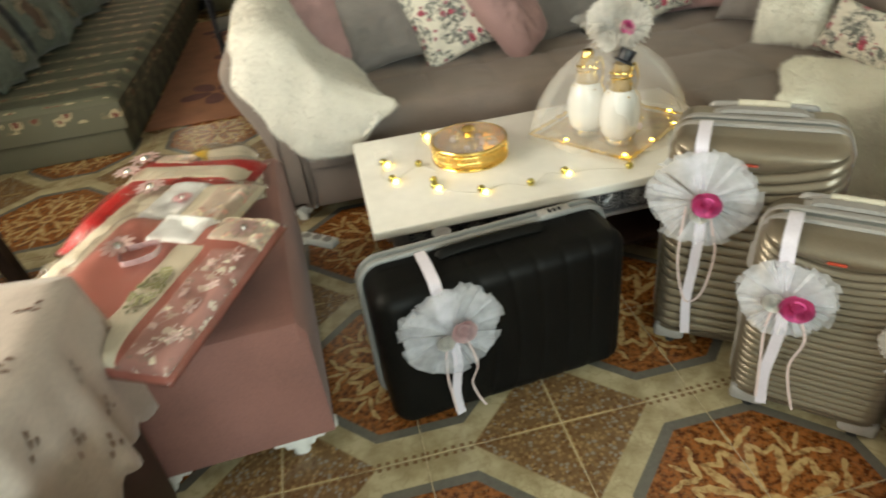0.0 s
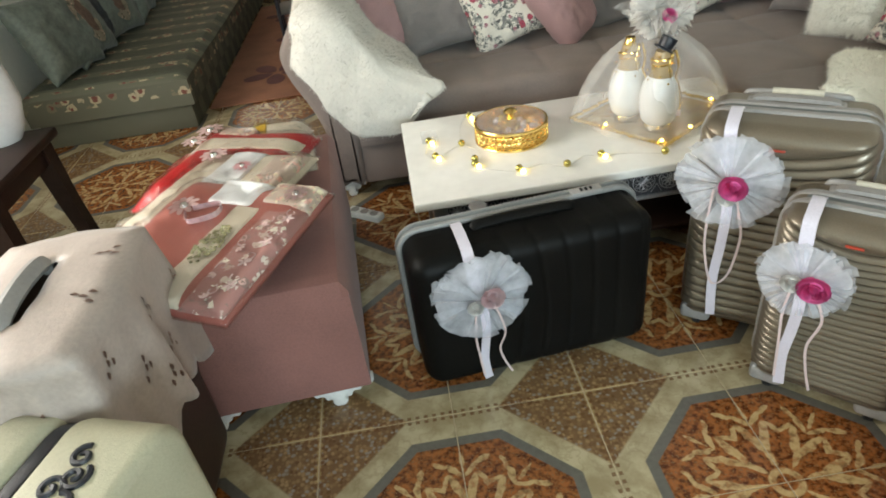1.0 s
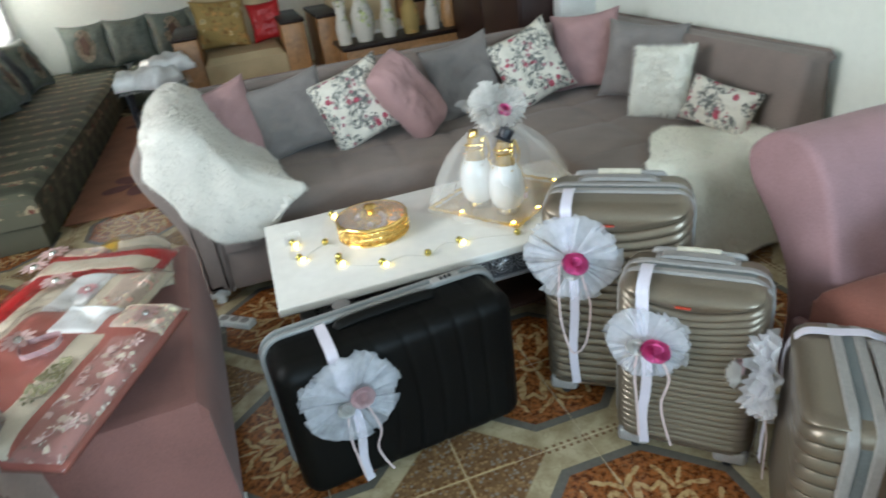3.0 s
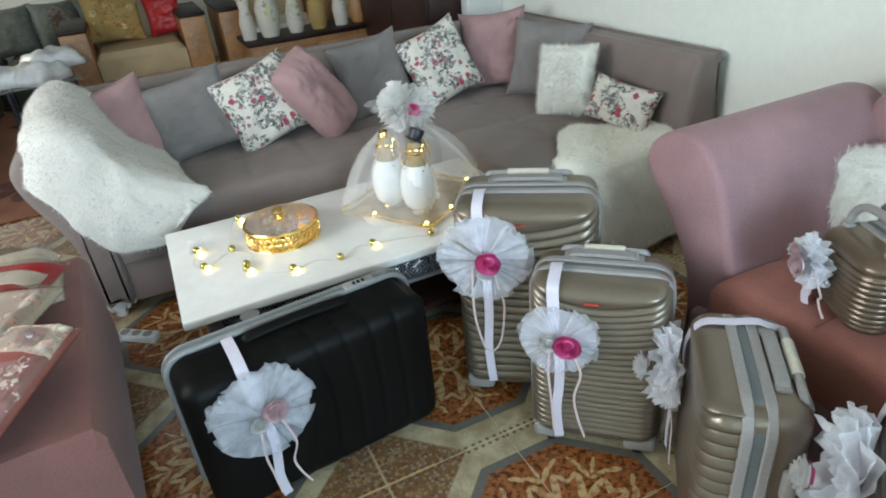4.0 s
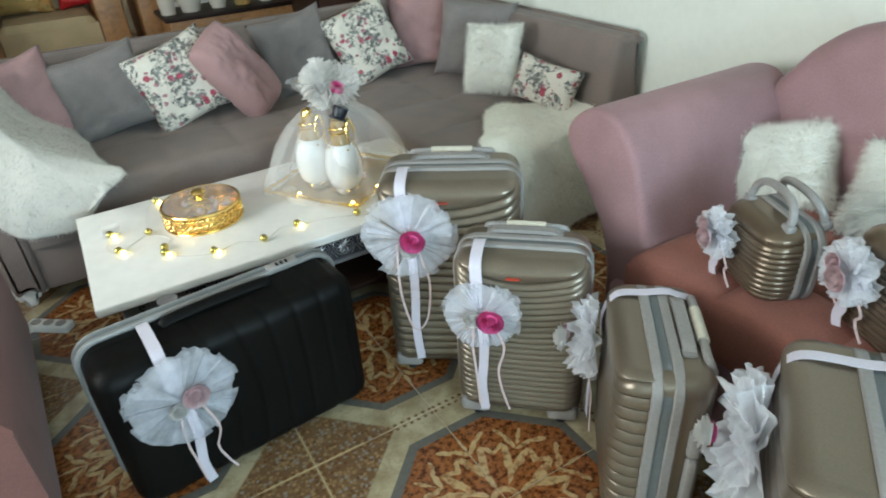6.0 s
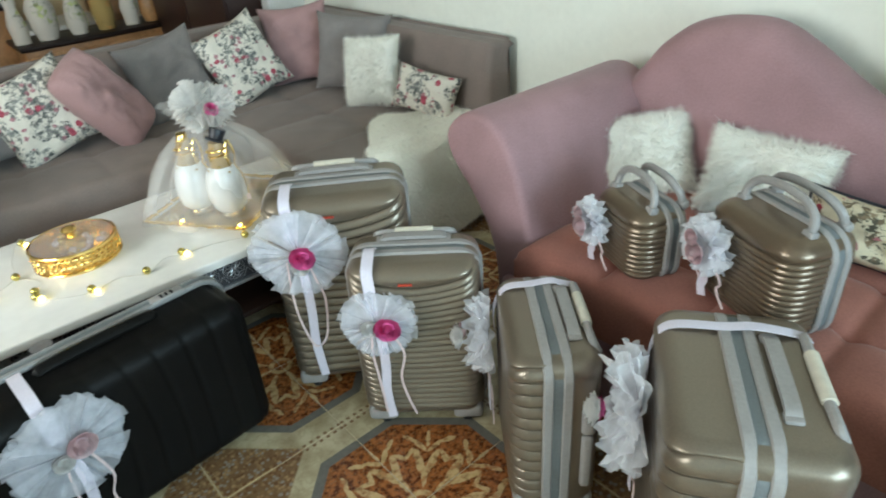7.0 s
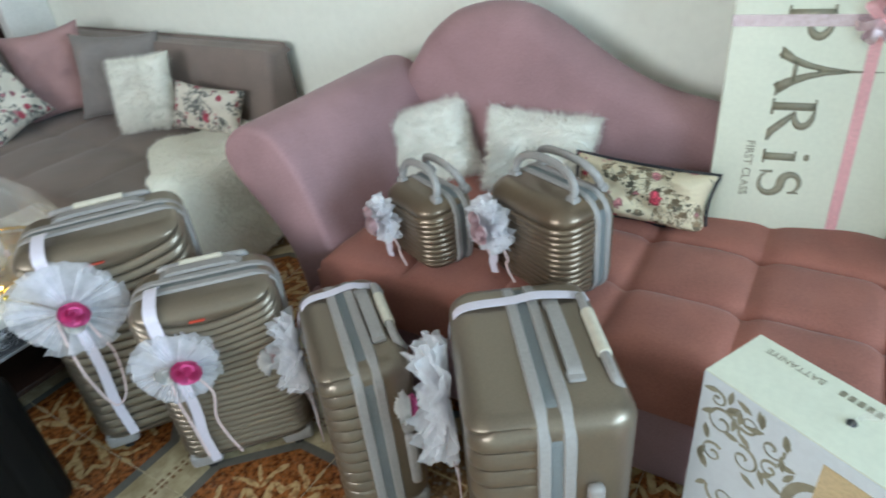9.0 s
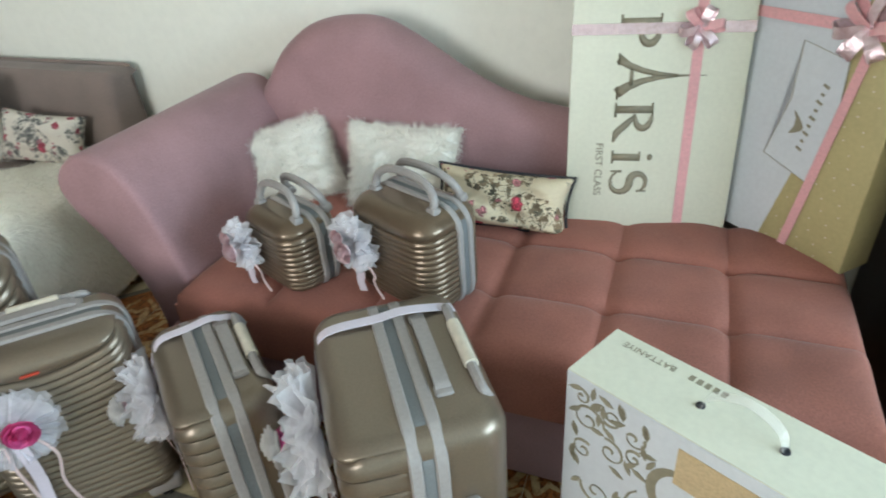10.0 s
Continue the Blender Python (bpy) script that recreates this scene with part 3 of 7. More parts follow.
def pad(w, d, h, nx=1, ny=1, puff=0.02, rim=0.05, res=0.02, seed=0, wrinkle=0.004):
    """An upholstered seat w by d, h high, base at z 0: rounded rim, top in nx by ny stuffed squares."""
    bm = bmesh.new()
    mx, my = max(8, int(w / res)), max(8, int(d / res))
    top = []
    for j in range(my + 1):
        row = []
        for i in range(mx + 1):
            u, v = i / mx, j / my
            x, y = (u - 0.5) * w, (v - 0.5) * d
            fx, fy = (u * nx) % 1.0 if u < 1 else 1.0, (v * ny) % 1.0 if v < 1 else 1.0
            bump = (1 - abs(2 * fx - 1) ** 3.2) ** 0.5 * (1 - abs(2 * fy - 1) ** 3.2) ** 0.5 if nx * ny > 1 else 0.0
            if nx * ny > 1:
                gap = math.hypot(min(fx, 1 - fx) * w / nx, min(fy, 1 - fy) * d / ny)
                bump -= 0.55 * math.exp(-(gap / 0.022) ** 2)
            e = min(min(u, 1 - u) * w, min(v, 1 - v) * d)
            k = max(0.0, 1 - e / rim)
            z = h - rim * (1 - math.sqrt(max(0.0, 1 - k * k))) - puff * (1 - bump) * (1 - k)
            z += wrinkle * noise.noise(Vector((x * 9 + seed, y * 9, seed)))
            row.append(bm.verts.new((x, y, z)))
        top.append(row)
    for j in range(my):
        for i in range(mx):
            bm.faces.new((top[j][i], top[j][i + 1], top[j + 1][i + 1], top[j + 1][i]))
    loop = [top[0][i] for i in range(mx + 1)] + [top[j][mx] for j in range(1, my + 1)] + [top[my][i] for i in range(mx - 1, -1, -1)] + [top[j][0] for j in range(my - 1, 0, -1)]
    low = [bm.verts.new((v.co.x, v.co.y, 0)) for v in loop]
    for i in range(len(loop)):
        j = (i + 1) % len(loop)
        bm.faces.new((loop[j], loop[i], low[i], low[j]))
    bm.faces.new(low)
    return bm


def pillow(w, h, t, seed=0, n=30, pinch=0.12, crease=0.010):
    """A stuffed cushion in the x-z plane, bottom at z 0, with drawn-in sides and eared corners."""
    bm = bmesh.new()
    sides = []
    for s in (-1, 1):
        grid = []
        for j in range(n + 1):
            row = []
            for i in range(n + 1):
                u, v = 2 * i / n - 1, 2 * j / n - 1
                px = u * (1 - pinch * (1 - v * v) * abs(u) ** 2) * w / 2
                pz = v * (1 - pinch * (1 - u * u) * abs(v) ** 2) * h / 2 + h / 2
                th = t / 2 * ((1 - u ** 4) * (1 - v ** 4)) ** 0.55
                th += crease * noise.noise(Vector((u * 2.2 + seed, v * 2.2 - seed, s + seed))) * (1 - u ** 4) * (1 - v ** 4) * 2
                fold = noise.noise(Vector((u * 1.6 + v * 3.4 + seed * 3, v * 5.5 - u * 2.0, seed - s)))
                th += crease * 0.9 * max(0.0, 1 - abs(fold) * 5) * -1.0 * (1 - u ** 6) * (1 - v ** 6)
                row.append((px, s * th, pz))
            grid.append(row)
        sides.append(grid)
    verts = []
    for s, grid in enumerate(sides):
        vs = []
        for j in range(n + 1):
            row = []
            for i in range(n + 1):
                if s == 1 and (i in (0, n) or j in (0, n)):
                    row.append(verts[0][j][i])
                else:
                    row.append(bm.verts.new(grid[j][i]))
            vs.append(row)
        verts.append(vs)
        for j in range(n):
            for i in range(n):
                bm.faces.new((vs[j][i], vs[j][i + 1], vs[j + 1][i + 1], vs[j + 1][i]))
    return bm


def piping(w, h, pinch=0.07, r=0.004, n=18):
    pts = []
    for a, b, steps in (((-1, -1), (1, -1), n), ((1, -1), (1, 1), n), ((1, 1), (-1, 1), n), ((-1, 1), (-1, -1), n)):
        for k in range(steps):
            u, v = a[0] + (b[0] - a[0]) * k / steps, a[1] + (b[1] - a[1]) * k / steps
            pts.append((u * (1 - pinch * (1 - v * v)) * w / 2, 0, v * (1 - pinch * (1 - u * u)) * h / 2 + h / 2))
    return tube(pts, r, 5, True)


def cushion(x, y, z, w, h, t, material, label, rz=0, lean=-15, roll=0, seed=0, fur=False, edge=None, group="sofa cushions", crease=0.010, pinch=0.12):
    """A loose cushion that leans back on its lower edge."""
    ob = thing("cushion", x, y, z, rz, label, "cushion", group)
    ob.matrix_world = ob.matrix_world @ pose(0, 0, 0, lean, 0, 0) @ pose(0, 0, 0, 0, roll, 0)
    bm = pillow(w, h, t, seed, 14 if fur else 30, pinch, crease)
    if fur:
        hairs(bm, 16000, 0.030, seed, 0.25)
    part("cover", bm, material, ob, "", 0)
    if edge:
        part("piping", piping(w, h), edge, ob)
    return ob


def hairs(bm, count, length, seed=0, droop=0.4):
    """Fine tapering tufts all over the faces of bm."""
    rnd = random.Random(seed)
    bm.normal_update()
    faces = bm.faces[:]
    sizes = [f.calc_area() for f in faces]
    for f in rnd.choices(faces, sizes, k=count):
        vs = [v.co for v in f.verts]
        a, b = rnd.random(), rnd.random()
        p = vs[0].lerp(vs[1], a).lerp(vs[-1].lerp(vs[2 % len(vs)], a), b)
        nrm = f.normal.copy()
        swirl = noise.noise_vector(p * 6.0) + noise.noise_vector(p * 34.0) * 0.8
        way = (nrm * 0.75 + Vector((rnd.uniform(-1, 1), rnd.uniform(-1, 1), rnd.uniform(-1, 1))) * 0.4 + swirl * 0.7 - Vector((0, 0, droop))).normalized()
        if way.dot(nrm) < 0.05:
            way = (way + nrm * 0.5).normalized()
        l = length * rnd.uniform(0.5, 1.15)
        side = way.orthogonal().normalized()
        side.rotate(Matrix.Rotation(rnd.uniform(0, 6.28), 3, way))
        side *= 0.0009
        tip = p + way * l - Vector((0, 0, droop * l * 0.4))
        q = [bm.verts.new(c) for c in (p - side, p + side, tip)]
        bm.faces.new(q)


def throw(sections, seed, count, length, rough=0.012, steps=5, across=16, thick=0.02):
    """A pelt laid over things: rows of points across it, one row per place along it."""
    bm = bmesh.new()
    rows = [smooth_path(s, steps) for s in sections]
    n = len(rows[0])
    cols = [smooth_path([r[i] for r in rows], steps) for i in range(n)]
    grid = []
    for i in range(n):
        grid.append([bm.verts.new(p + noise.noise_vector(p * 11 + Vector((seed, 0, 0))) * rough) for p in cols[i]])
    for i in range(n - 1):
        for j in range(len(grid[0]) - 1):
            bm.faces.new((grid[i][j], grid[i + 1][j], grid[i + 1][j + 1], grid[i][j + 1]))
    bmesh.ops.recalc_face_normals(bm, faces=bm.faces[:])
    bm.normal_update()
    solid = bmesh.ops.solidify(bm, geom=bm.faces[:], thickness=thick)
    hairs(bm, count, length, seed)
    return bm


# ---- structure ----
X0, X1, Y0, Y1, TOP = -1.75, 2.64, -3.0, 8.0, 2.6


def wall(name, along, at, lo, hi, thick, openings=()):
    """A wall along x or y, with openings (from, to, sill, head) cut through it."""
    bm = bmesh.new()
    cuts = sorted({lo, hi, *(v for o in openings for v in o[:2])})
    mid = at + thick / 2
    for a, b in zip(cuts, cuts[1:]):
        spans = [(0, TOP)]
        for o in openings:
            if o[0] <= a and b <= o[1]:
                spans = [(0, o[2]), (o[3], TOP)]
        for z0, z1 in spans:
            if z1 - z0 < 0.001:
                continue
            c, s = (a + b) / 2, b - a
            if along == "x":
                box(bm, c, mid, (z0 + z1) / 2, s, abs(thick), z1 - z0)
            else:
                box(bm, mid, c, (z0 + z1) / 2, abs(thick), s, z1 - z0)
    return setting(name, bm, "wall", "cream painted plaster room wall", "wall")


wall("wall_east", "y", X1, Y0 - 0.2, Y1 + 0.2, 0.2)
wall("wall_west", "y", X0, Y0 - 0.2, Y1 + 0.2, -0.2, [(0.50, 2.40, 0.95, 2.2), (6.4, 7.8, 0.8, 2.15)])
wall("wall_north", "x", Y1, X0, X1, 0.2)
wall("wall_south", "x", Y0, X0, X1, -0.2, [(-0.25, 2.05, 0.85, 2.2)])
setting("ceiling", one_box((X0 + X1) / 2, (Y0 + Y1) / 2, TOP + 0.06, X1 - X0 + 0.4, Y1 - Y0 + 0.4, 0.12), "ceiling", "unseen flat ceiling of the room, grey to cut bounced light", "ceiling")
floor = setting("floor", one_box((X0 + X1) / 2, (Y0 + Y1) / 2, -0.0518, X1 - X0 + 0.4, Y1 - Y0 + 0.4, 0.1), "grout", "patterned stone tile floor with rust octagons", "floor")


def baseboards():
    for name, bm in (("baseboard", one_box(X1 - 0.008, 3.0, 0.05, 0.014, 9.6, 0.09, 0.004)), ("baseboard", one_box(X0 + 0.008, 3.0, 0.05, 0.014, 9.6, 0.09, 0.004))):
        setting(name, bm, "marble", "pale stone skirting along the wall", "baseboard")


baseboards()


def window(name, x, y, z, rz, w, h):
    ob = thing(name, x, y, z, rz, "white framed window with clear panes in the wall", "window")
    ob["kind"] = "structure"
    bm = bmesh.new()
    for sx in (-w / 2 + 0.025, 0, w / 2 - 0.025):
        box(bm, sx, 0, h / 2, 0.05, 0.06, h, 0.006)
    for sz in (0.025, h - 0.025):
        box(bm, 0, 0, sz, w, 0.058, 0.05, 0.006)
    part("window_frame", bm, "white_plastic", ob)
    for s in (-1, 1):
        pane = part("pane", one_box(s * w / 4, 0, h / 2, w / 2 - 0.05, 0.006, h - 0.1), "clear", ob)
        pane.visible_shadow = False


window("window_1", 0.9, -3.12, 0.85, 0, 2.3, 1.35)
window("window_2", -1.87, 7.1, 0.8, 90, 1.4, 1.35)
window("window_3", -1.87, 1.45, 0.95, 90, 1.9, 1.25)


# ---- grey corner sofa ----
def corner_sofa():
    ob = thing("corner_sofa", 1.3, 2.9, 0, 0, "grey taupe velvet corner sofa with rolled arm", "sofa")
    ox, oy = -1.3, -2.9
    at = lambda x, y, z: Matrix.Translation((x + ox, y + oy, z))
    part("base", one_box(1.0475 + ox, 2.84 + oy, 0.17, 1.585, 0.66, 0.22, 0.02), "grey", ob)
    part("base", one_box(2.10 + ox, 2.5 + oy, 0.17, 0.84, 1.36, 0.22, 0.02), "grey", ob)
    part("seat", pad(1.39, 0.72, 0.204, 5, 2, 0.016, 0.05, 0.014), "grey", ob, m=at(0.965, 2.85, 0.25))
    part("seat", pad(0.80, 1.36, 0.204, 2, 4, 0.016, 0.05, 0.014, seed=3), "grey", ob, m=at(2.06, 2.49, 0.25))
    prof = curve2([(3.12, 0.25), (3.13, 0.5), (3.17, 0.74), (3.22, 0.775), (3.31, 0.765), (3.335, 0.70), (3.335, 0.06), (3.14, 0.06)], 4)
    part("backrest", slab([(y + oy, z) for y, z in prof], 0.14 + ox, 2.44 + ox, "x", 0.03), "grey", ob)
    prof = curve2([(2.43, 0.25), (2.44, 0.5), (2.475, 0.73), (2.51, 0.76), (2.585, 0.755), (2.605, 0.70), (2.605, 0.06), (2.44, 0.06)], 4)
    part("backrest", slab([(x + ox, z) for x, z in prof], 1.81 + oy, 3.33 + oy, "y", 0.03), "grey", ob)
    arm = curve2([(0.20, 0.08), (0.26, 0.08), (0.28, 0.40), (0.30, 0.62), (0.27, 0.72), (0.19, 0.765), (0.09, 0.75), (0.03, 0.68), (0.04, 0.58), (0.10, 0.44), (0.14, 0.30), (0.15, 0.08)], 4)
    part("arm", slab([(x + ox, z) for x, z in arm], 2.50 + oy, 3.30 + oy, "y", 0.025), "grey", ob)
    for x, y in ((0.19, 2.56), (1.55, 2.56), (1.75, 1.9), (2.5, 1.9), (0.2, 3.25), (2.5, 3.25)):
        part("foot", ornate_foot(), "white_plastic", ob, "carved white foot", m=at(x, y, 0))


def ornate_foot(h=0.075):
    """A scalloped bracket foot."""
    out = curve2([(-0.012, 0), (0.012, 0), (0.022, 0.014), (0.020, 0.028), (0.036, 0.030), (0.044, 0.046), (0.064, 0.046), (0.072, 0.060), (0.090, 0.062), (0.092, h), (-0.092, h), (-0.090, 0.062), (-0.072, 0.060), (-0.064, 0.046), (-0.044, 0.046), (-0.036, 0.030), (-0.020, 0.028), (-0.022, 0.014)], 3)
    return slab(out, -0.022, 0.022, "y", 0.006, 2)


corner_sofa()


# ---- pink chaise longue ----
def wave_back(top, x0, x1):
    """A padded backrest under a wavy top line given as (y, z), with a rounded upper edge and a soft front."""
    bm = bmesh.new()
    r = (x1 - x0) / 2
    cols = []
    for y, z in top:
        col = [(x0 + 0.015, 0.08), (x0 + 0.008, 0.30)]
        face = max(0.02, z - r - 0.32)
        col += [(x0 + 0.008 - 0.016 * math.sin(math.pi * k / 6), 0.32 + face * k / 6) for k in range(1, 6)]
        for k in range(9):
            a = math.pi * k / 8
            col.append((x0 + r - r * math.cos(a), max(0.10, z - r) + min(r, z - 0.1) * math.sin(a)))
        col.append((x1, 0.08))
        cols.append([bm.verts.new((x, y, zz)) for x, zz in col])
    for a, b in zip(cols, cols[1:]):
        for i in range(len(a) - 1):
            bm.faces.new((a[i], a[i + 1], b[i + 1], b[i]))
    bm.faces.new(cols[0])
    bm.faces.new(cols[-1][::-1])
    return bm


def chaise():
    ob = thing("chaise_longue", 2.1, 0.3, 0, 0, "dusty pink velvet chaise longue with tufted seat", "chaise longue")
    ox, oy = -2.1, -0.3
    at = lambda x, y, z: Matrix.Translation((x + ox, y + oy, z))
    part("base", one_box(2.09 + ox, 0.25 + oy, 0.185, 0.66, 1.66, 0.25, 0.025, 3), "pink", ob)
    part("seat", pad(0.70, 1.58, 0.168, 3, 6, 0.026, 0.05, 0.011), "pink_seat_shaded", ob, "square-tufted pink velvet seat, shade put in its colour", m=at(2.085, 0.20, 0.30))
    top = smooth_path([(1.235, 0.42, 0), (1.19, 0.60, 0), (1.13, 0.735, 0), (1.07, 0.815, 0), (1.012, 0.885, 0), (0.925, 0.945, 0), (0.81, 0.974, 0), (0.69, 0.970, 0), (0.578, 0.918, 0), (0.465, 0.846, 0), (0.36, 0.788, 0), (0.25, 0.748, 0), (0.13, 0.726, 0), (-0.04, 0.69, 0), (-0.14, 0.64, 0), (-0.195, 0.54, 0), (-0.21, 0.42, 0)], 5)
    part("backrest", wave_back([(p.x + oy, p.y) for p in top], 2.40 + ox, 2.575 + ox), "pink", ob, "wave-topped pink velvet backrest", 0)
    arm = curve2([(0.965, 0.06), (0.965, 0.36), (0.985, 0.48), (1.02, 0.60), (1.06, 0.70), (1.12, 0.77), (1.19, 0.79), (1.27, 0.765), (1.325, 0.70), (1.30, 0.62), (1.22, 0.53), (1.15, 0.42), (1.12, 0.28), (1.115, 0.06)], 4)
    part("arm", slab([(y + oy, z) for y, z in arm], 1.79 + ox, 2.50 + ox, "x", 0.022, 3), "pink", ob, "flared pink velvet arm")
    for x, y in ((1.82, 1.02), (1.82, -0.5), (2.5, -0.5), (2.5, 1.05)):
        part("foot", ornate_foot(), "white_plastic", ob, "carved white foot", m=at(x, y, 0))


chaise()


# ---- pouf bench ----
def pouf():
    ob = thing("pouf_bench", -0.05, 1.77, 0, 3.5, "mauve velvet upholstered bench on carved white feet", "bench")
    part("body", pad(0.54, 1.0, 0.365, 1, 1, 0, 0.045, 0.02), "mauve", ob, m=Matrix.Translation((0, 0, 0.07)))
    for s in (-1, 1):
        part("seam", tube([(s * 0.268, y / 10 - 0.46, 0.385) for y in range(0, 10)], 0.002, 5), "mauve", ob)
    for sx in (-1, 1):
        for sy in (-1, 1):
            part("foot", ornate_foot(), "white_plastic", ob, "carved white foot", m=Matrix.Translation((sx * 0.172, sy * 0.468, 0)))


pouf()


# ---- coffee table ----
def rosette_grille(n, w, h):
    """A row of pierced star flowers between two rails, in the x-z plane."""
    bm = bmesh.new()
    step = w / n
    for i in range(n):
        cx = -w / 2 + step * (i + 0.5)
        for k in range(10):
            a = 2 * math.pi * k / 10
            petal = [(cx + 0.2 * h * math.cos(a) + 0.17 * h * math.cos(b) * math.cos(a) - 0.085 * h * math.sin(b) * math.sin(a), 0, 0.2 * h * math.sin(a) + 0.17 * h * math.cos(b) * math.sin(a) + 0.085 * h * math.sin(b) * math.cos(a)) for b in [2 * math.pi * q / 8 for q in range(8)]]
            tube(petal, 0.0016, 4, True, bm)
        tube([(cx + 0.43 * h * math.cos(2 * math.pi * q / 20), 0, 0.43 * h * math.sin(2 * math.pi * q / 20)) for q in range(20)], 0.0018, 4, True, bm)
        for sx in (-1, 1):
            for sz in (-1, 1):
                tube([(cx + sx * step / 2, 0, sz * h * 0.15), (cx + sx * step * 0.3, 0, sz * h * 0.5)], 0.0016, 4, False, bm)
    return bm


def coffee_table():
    ob = thing("coffee_table", 1.06, 1.985, 0, 0, "coffee table with white marble top and silver grille apron", "coffee table")
    part("tabletop", one_box(0, 0, 0.390, 1.22, 0.645, 0.03, 0.006, 3), "marble", ob, "white marble slab")
    for sy in (-1, 1):
        part("apron", one_box(0, sy * 0.265, 0.325, 1.06, 0.012, 0.098, 0.002), "pewter", ob)
        part("grille", rosette_grille(12, 1.04, 0.084), "silver", ob, "silver star-flower fretwork", m=Matrix.Translation((0, sy * 0.273, 0.327)))
        part("trim", one_box(0, sy * 0.270, 0.270, 1.07, 0.02, 0.012, 0.003), "silver", ob)
    for sx in (-1, 1):
        part("apron", one_box(sx * 0.53, 0, 0.325, 0.012, 0.51, 0.098, 0.002), "pewter", ob)
        part("grille", rosette_grille(5, 0.45, 0.084), "silver", ob, "silver star-flower fretwork", m=Matrix.Translation((sx * 0.538, 0, 0.327)) @ Matrix.Rotation(radians(90), 4, "Z"))
        for sy in (-1, 1):
            part("leg", one_box(sx * 0.53, sy * 0.265, 0.1875, 0.045, 0.045, 0.375, 0.006), "silver", ob)
    part("lower_shelf", one_box(0, 0, 0.12, 1.02, 0.49, 0.02, 0.004), "darkwood", ob)


coffee_table()


# ---- suitcases ----
def outline_ring(w, d, r, n=10):
    """Points of a rounded rectangle."""
    pts = []
    for cx, cy, a0 in ((w / 2 - r, d / 2 - r, 0), (-w / 2 + r, d / 2 - r, 90), (-w / 2 + r, -d / 2 + r, 180), (w / 2 - r, -d / 2 + r, 270)):
        for k in range(n + 1):
            a = radians(a0 + 90 * k / n)
            pts.append((cx + r * math.cos(a), cy + r * math.sin(a)))
    out = []
    for i, p in enumerate(pts):
        q = pts[(i + 1) % len(pts)]
        out.append(p)
        gap = math.hypot(q[0] - p[0], q[1] - p[1])
        m = int(gap / 0.018)
        out += [(p[0] + (q[0] - p[0]) * k / (m + 1), p[1] + (q[1] - p[1]) * k / (m + 1)) for k in range(1, m + 1)]
    return out


RIB = ((0.0, -1.0), (0.12, -1.0), (0.19, -0.14), (0.27, 0.0), (0.5, -0.06), (0.80, -0.28), (0.96, -0.50))


def half_shell(w, deep, h, rib=0.0185, depth=0.013, corner=0.055, dome=0.875, edge=0.042, fade=True, smile=None):
    """The moulded front half (-y) of a case: overhanging ribs that curve up round a smooth domed top panel."""
    bm = bmesh.new()
    rim = []
    for k in range(7):
        rim.append((-w / 2, -(deep - corner) * k / 6, -1, 0))
    for k in range(1, 9):
        a = radians(180 + 90 * k / 8)
        rim.append((-w / 2 + corner + corner * math.cos(a), -deep + corner + corner * math.sin(a), math.cos(a), math.sin(a)))
    across = max(6, int((w - 2 * corner) / 0.016))
    for k in range(1, across):
        rim.append((-w / 2 + corner + (w - 2 * corner) * k / across, -deep, 0, -1))
    rim += [(-x, y, -nx, ny) for x, y, nx, ny in rim[:15][::-1]]
    run, total = [0.0], 0.0
    for p, q in zip(rim, rim[1:]):
        total += math.hypot(q[0] - p[0], q[1] - p[1])
        run.append(total)
    low, centre = 0.034, dome * h
    lift = 0.105 * h if smile is None else smile
    count = max(3, round((centre - low) / rib))
    rows = [("low", k / 6, 0.0) for k in range(6)]
    rows += [("rib", (i + f) / count, o) for i in range(count) for f, o in RIB]
    rows += [("dome", k / 18, 0.0) for k in range(19)]
    rings = []
    for kind, q, o in rows:
        ring = []
        for (x, y, nx, ny), along in zip(rim, run):
            s_ = min(1.0, abs(2 * along / total - 1) / (0.5 * (w + corner) / (total / 2)))
            bend = min(lift * s_ ** 1.7, h - 0.016 - centre)
            if kind == "low":
                z, off = low * q, 0.0
            elif kind == "rib":
                z, off = low + q * (centre - low) + bend * q ** 1.4, depth * o
            else:
                z = centre + bend + (h - centre - bend) * math.sin(q * math.pi / 2)
                off = depth * (-1 + 1.25 * min(1.0, q * 4) ** 0.5) if q < 0.999 else 0.0
            if fade and nx and not ny:
                off *= min(1.0, max(0.0, (-y / (deep - corner) - 0.25) / 0.5))
            e = min(z, h - z)
            k = max(0.0, 1 - e / edge)
            inset = edge * (1 - math.sqrt(max(0.0, 1 - k * k)))
            off = off * (1 - k ** 4) - inset
            ring.append(bm.verts.new((x + nx * off, min(0.0, y + ny * off), z)))
        rings.append(ring)
    m = len(rim)
    for a, b in zip(rings, rings[1:]):
        for i in range(m - 1):
            bm.faces.new((a[i], a[i + 1], b[i + 1], b[i]))
    bm.faces.new(rings[0][::-1])
    bm.faces.new(rings[-1])
    return bm


def moulded_shell(w, d, h, z0, back_depth=0.0, **kw):
    """Two half shells back to back."""
    bm = bmesh.new()
    join(bm, half_shell(w, d / 2, h, **kw), Matrix.Translation((0, 0, z0)))
    kw["depth"] = back_depth
    join(bm, half_shell(w, d / 2, h, **kw), Matrix.Translation((0, 0, z0)) @ Matrix.Rotation(radians(180), 4, "Z"))
    return bm


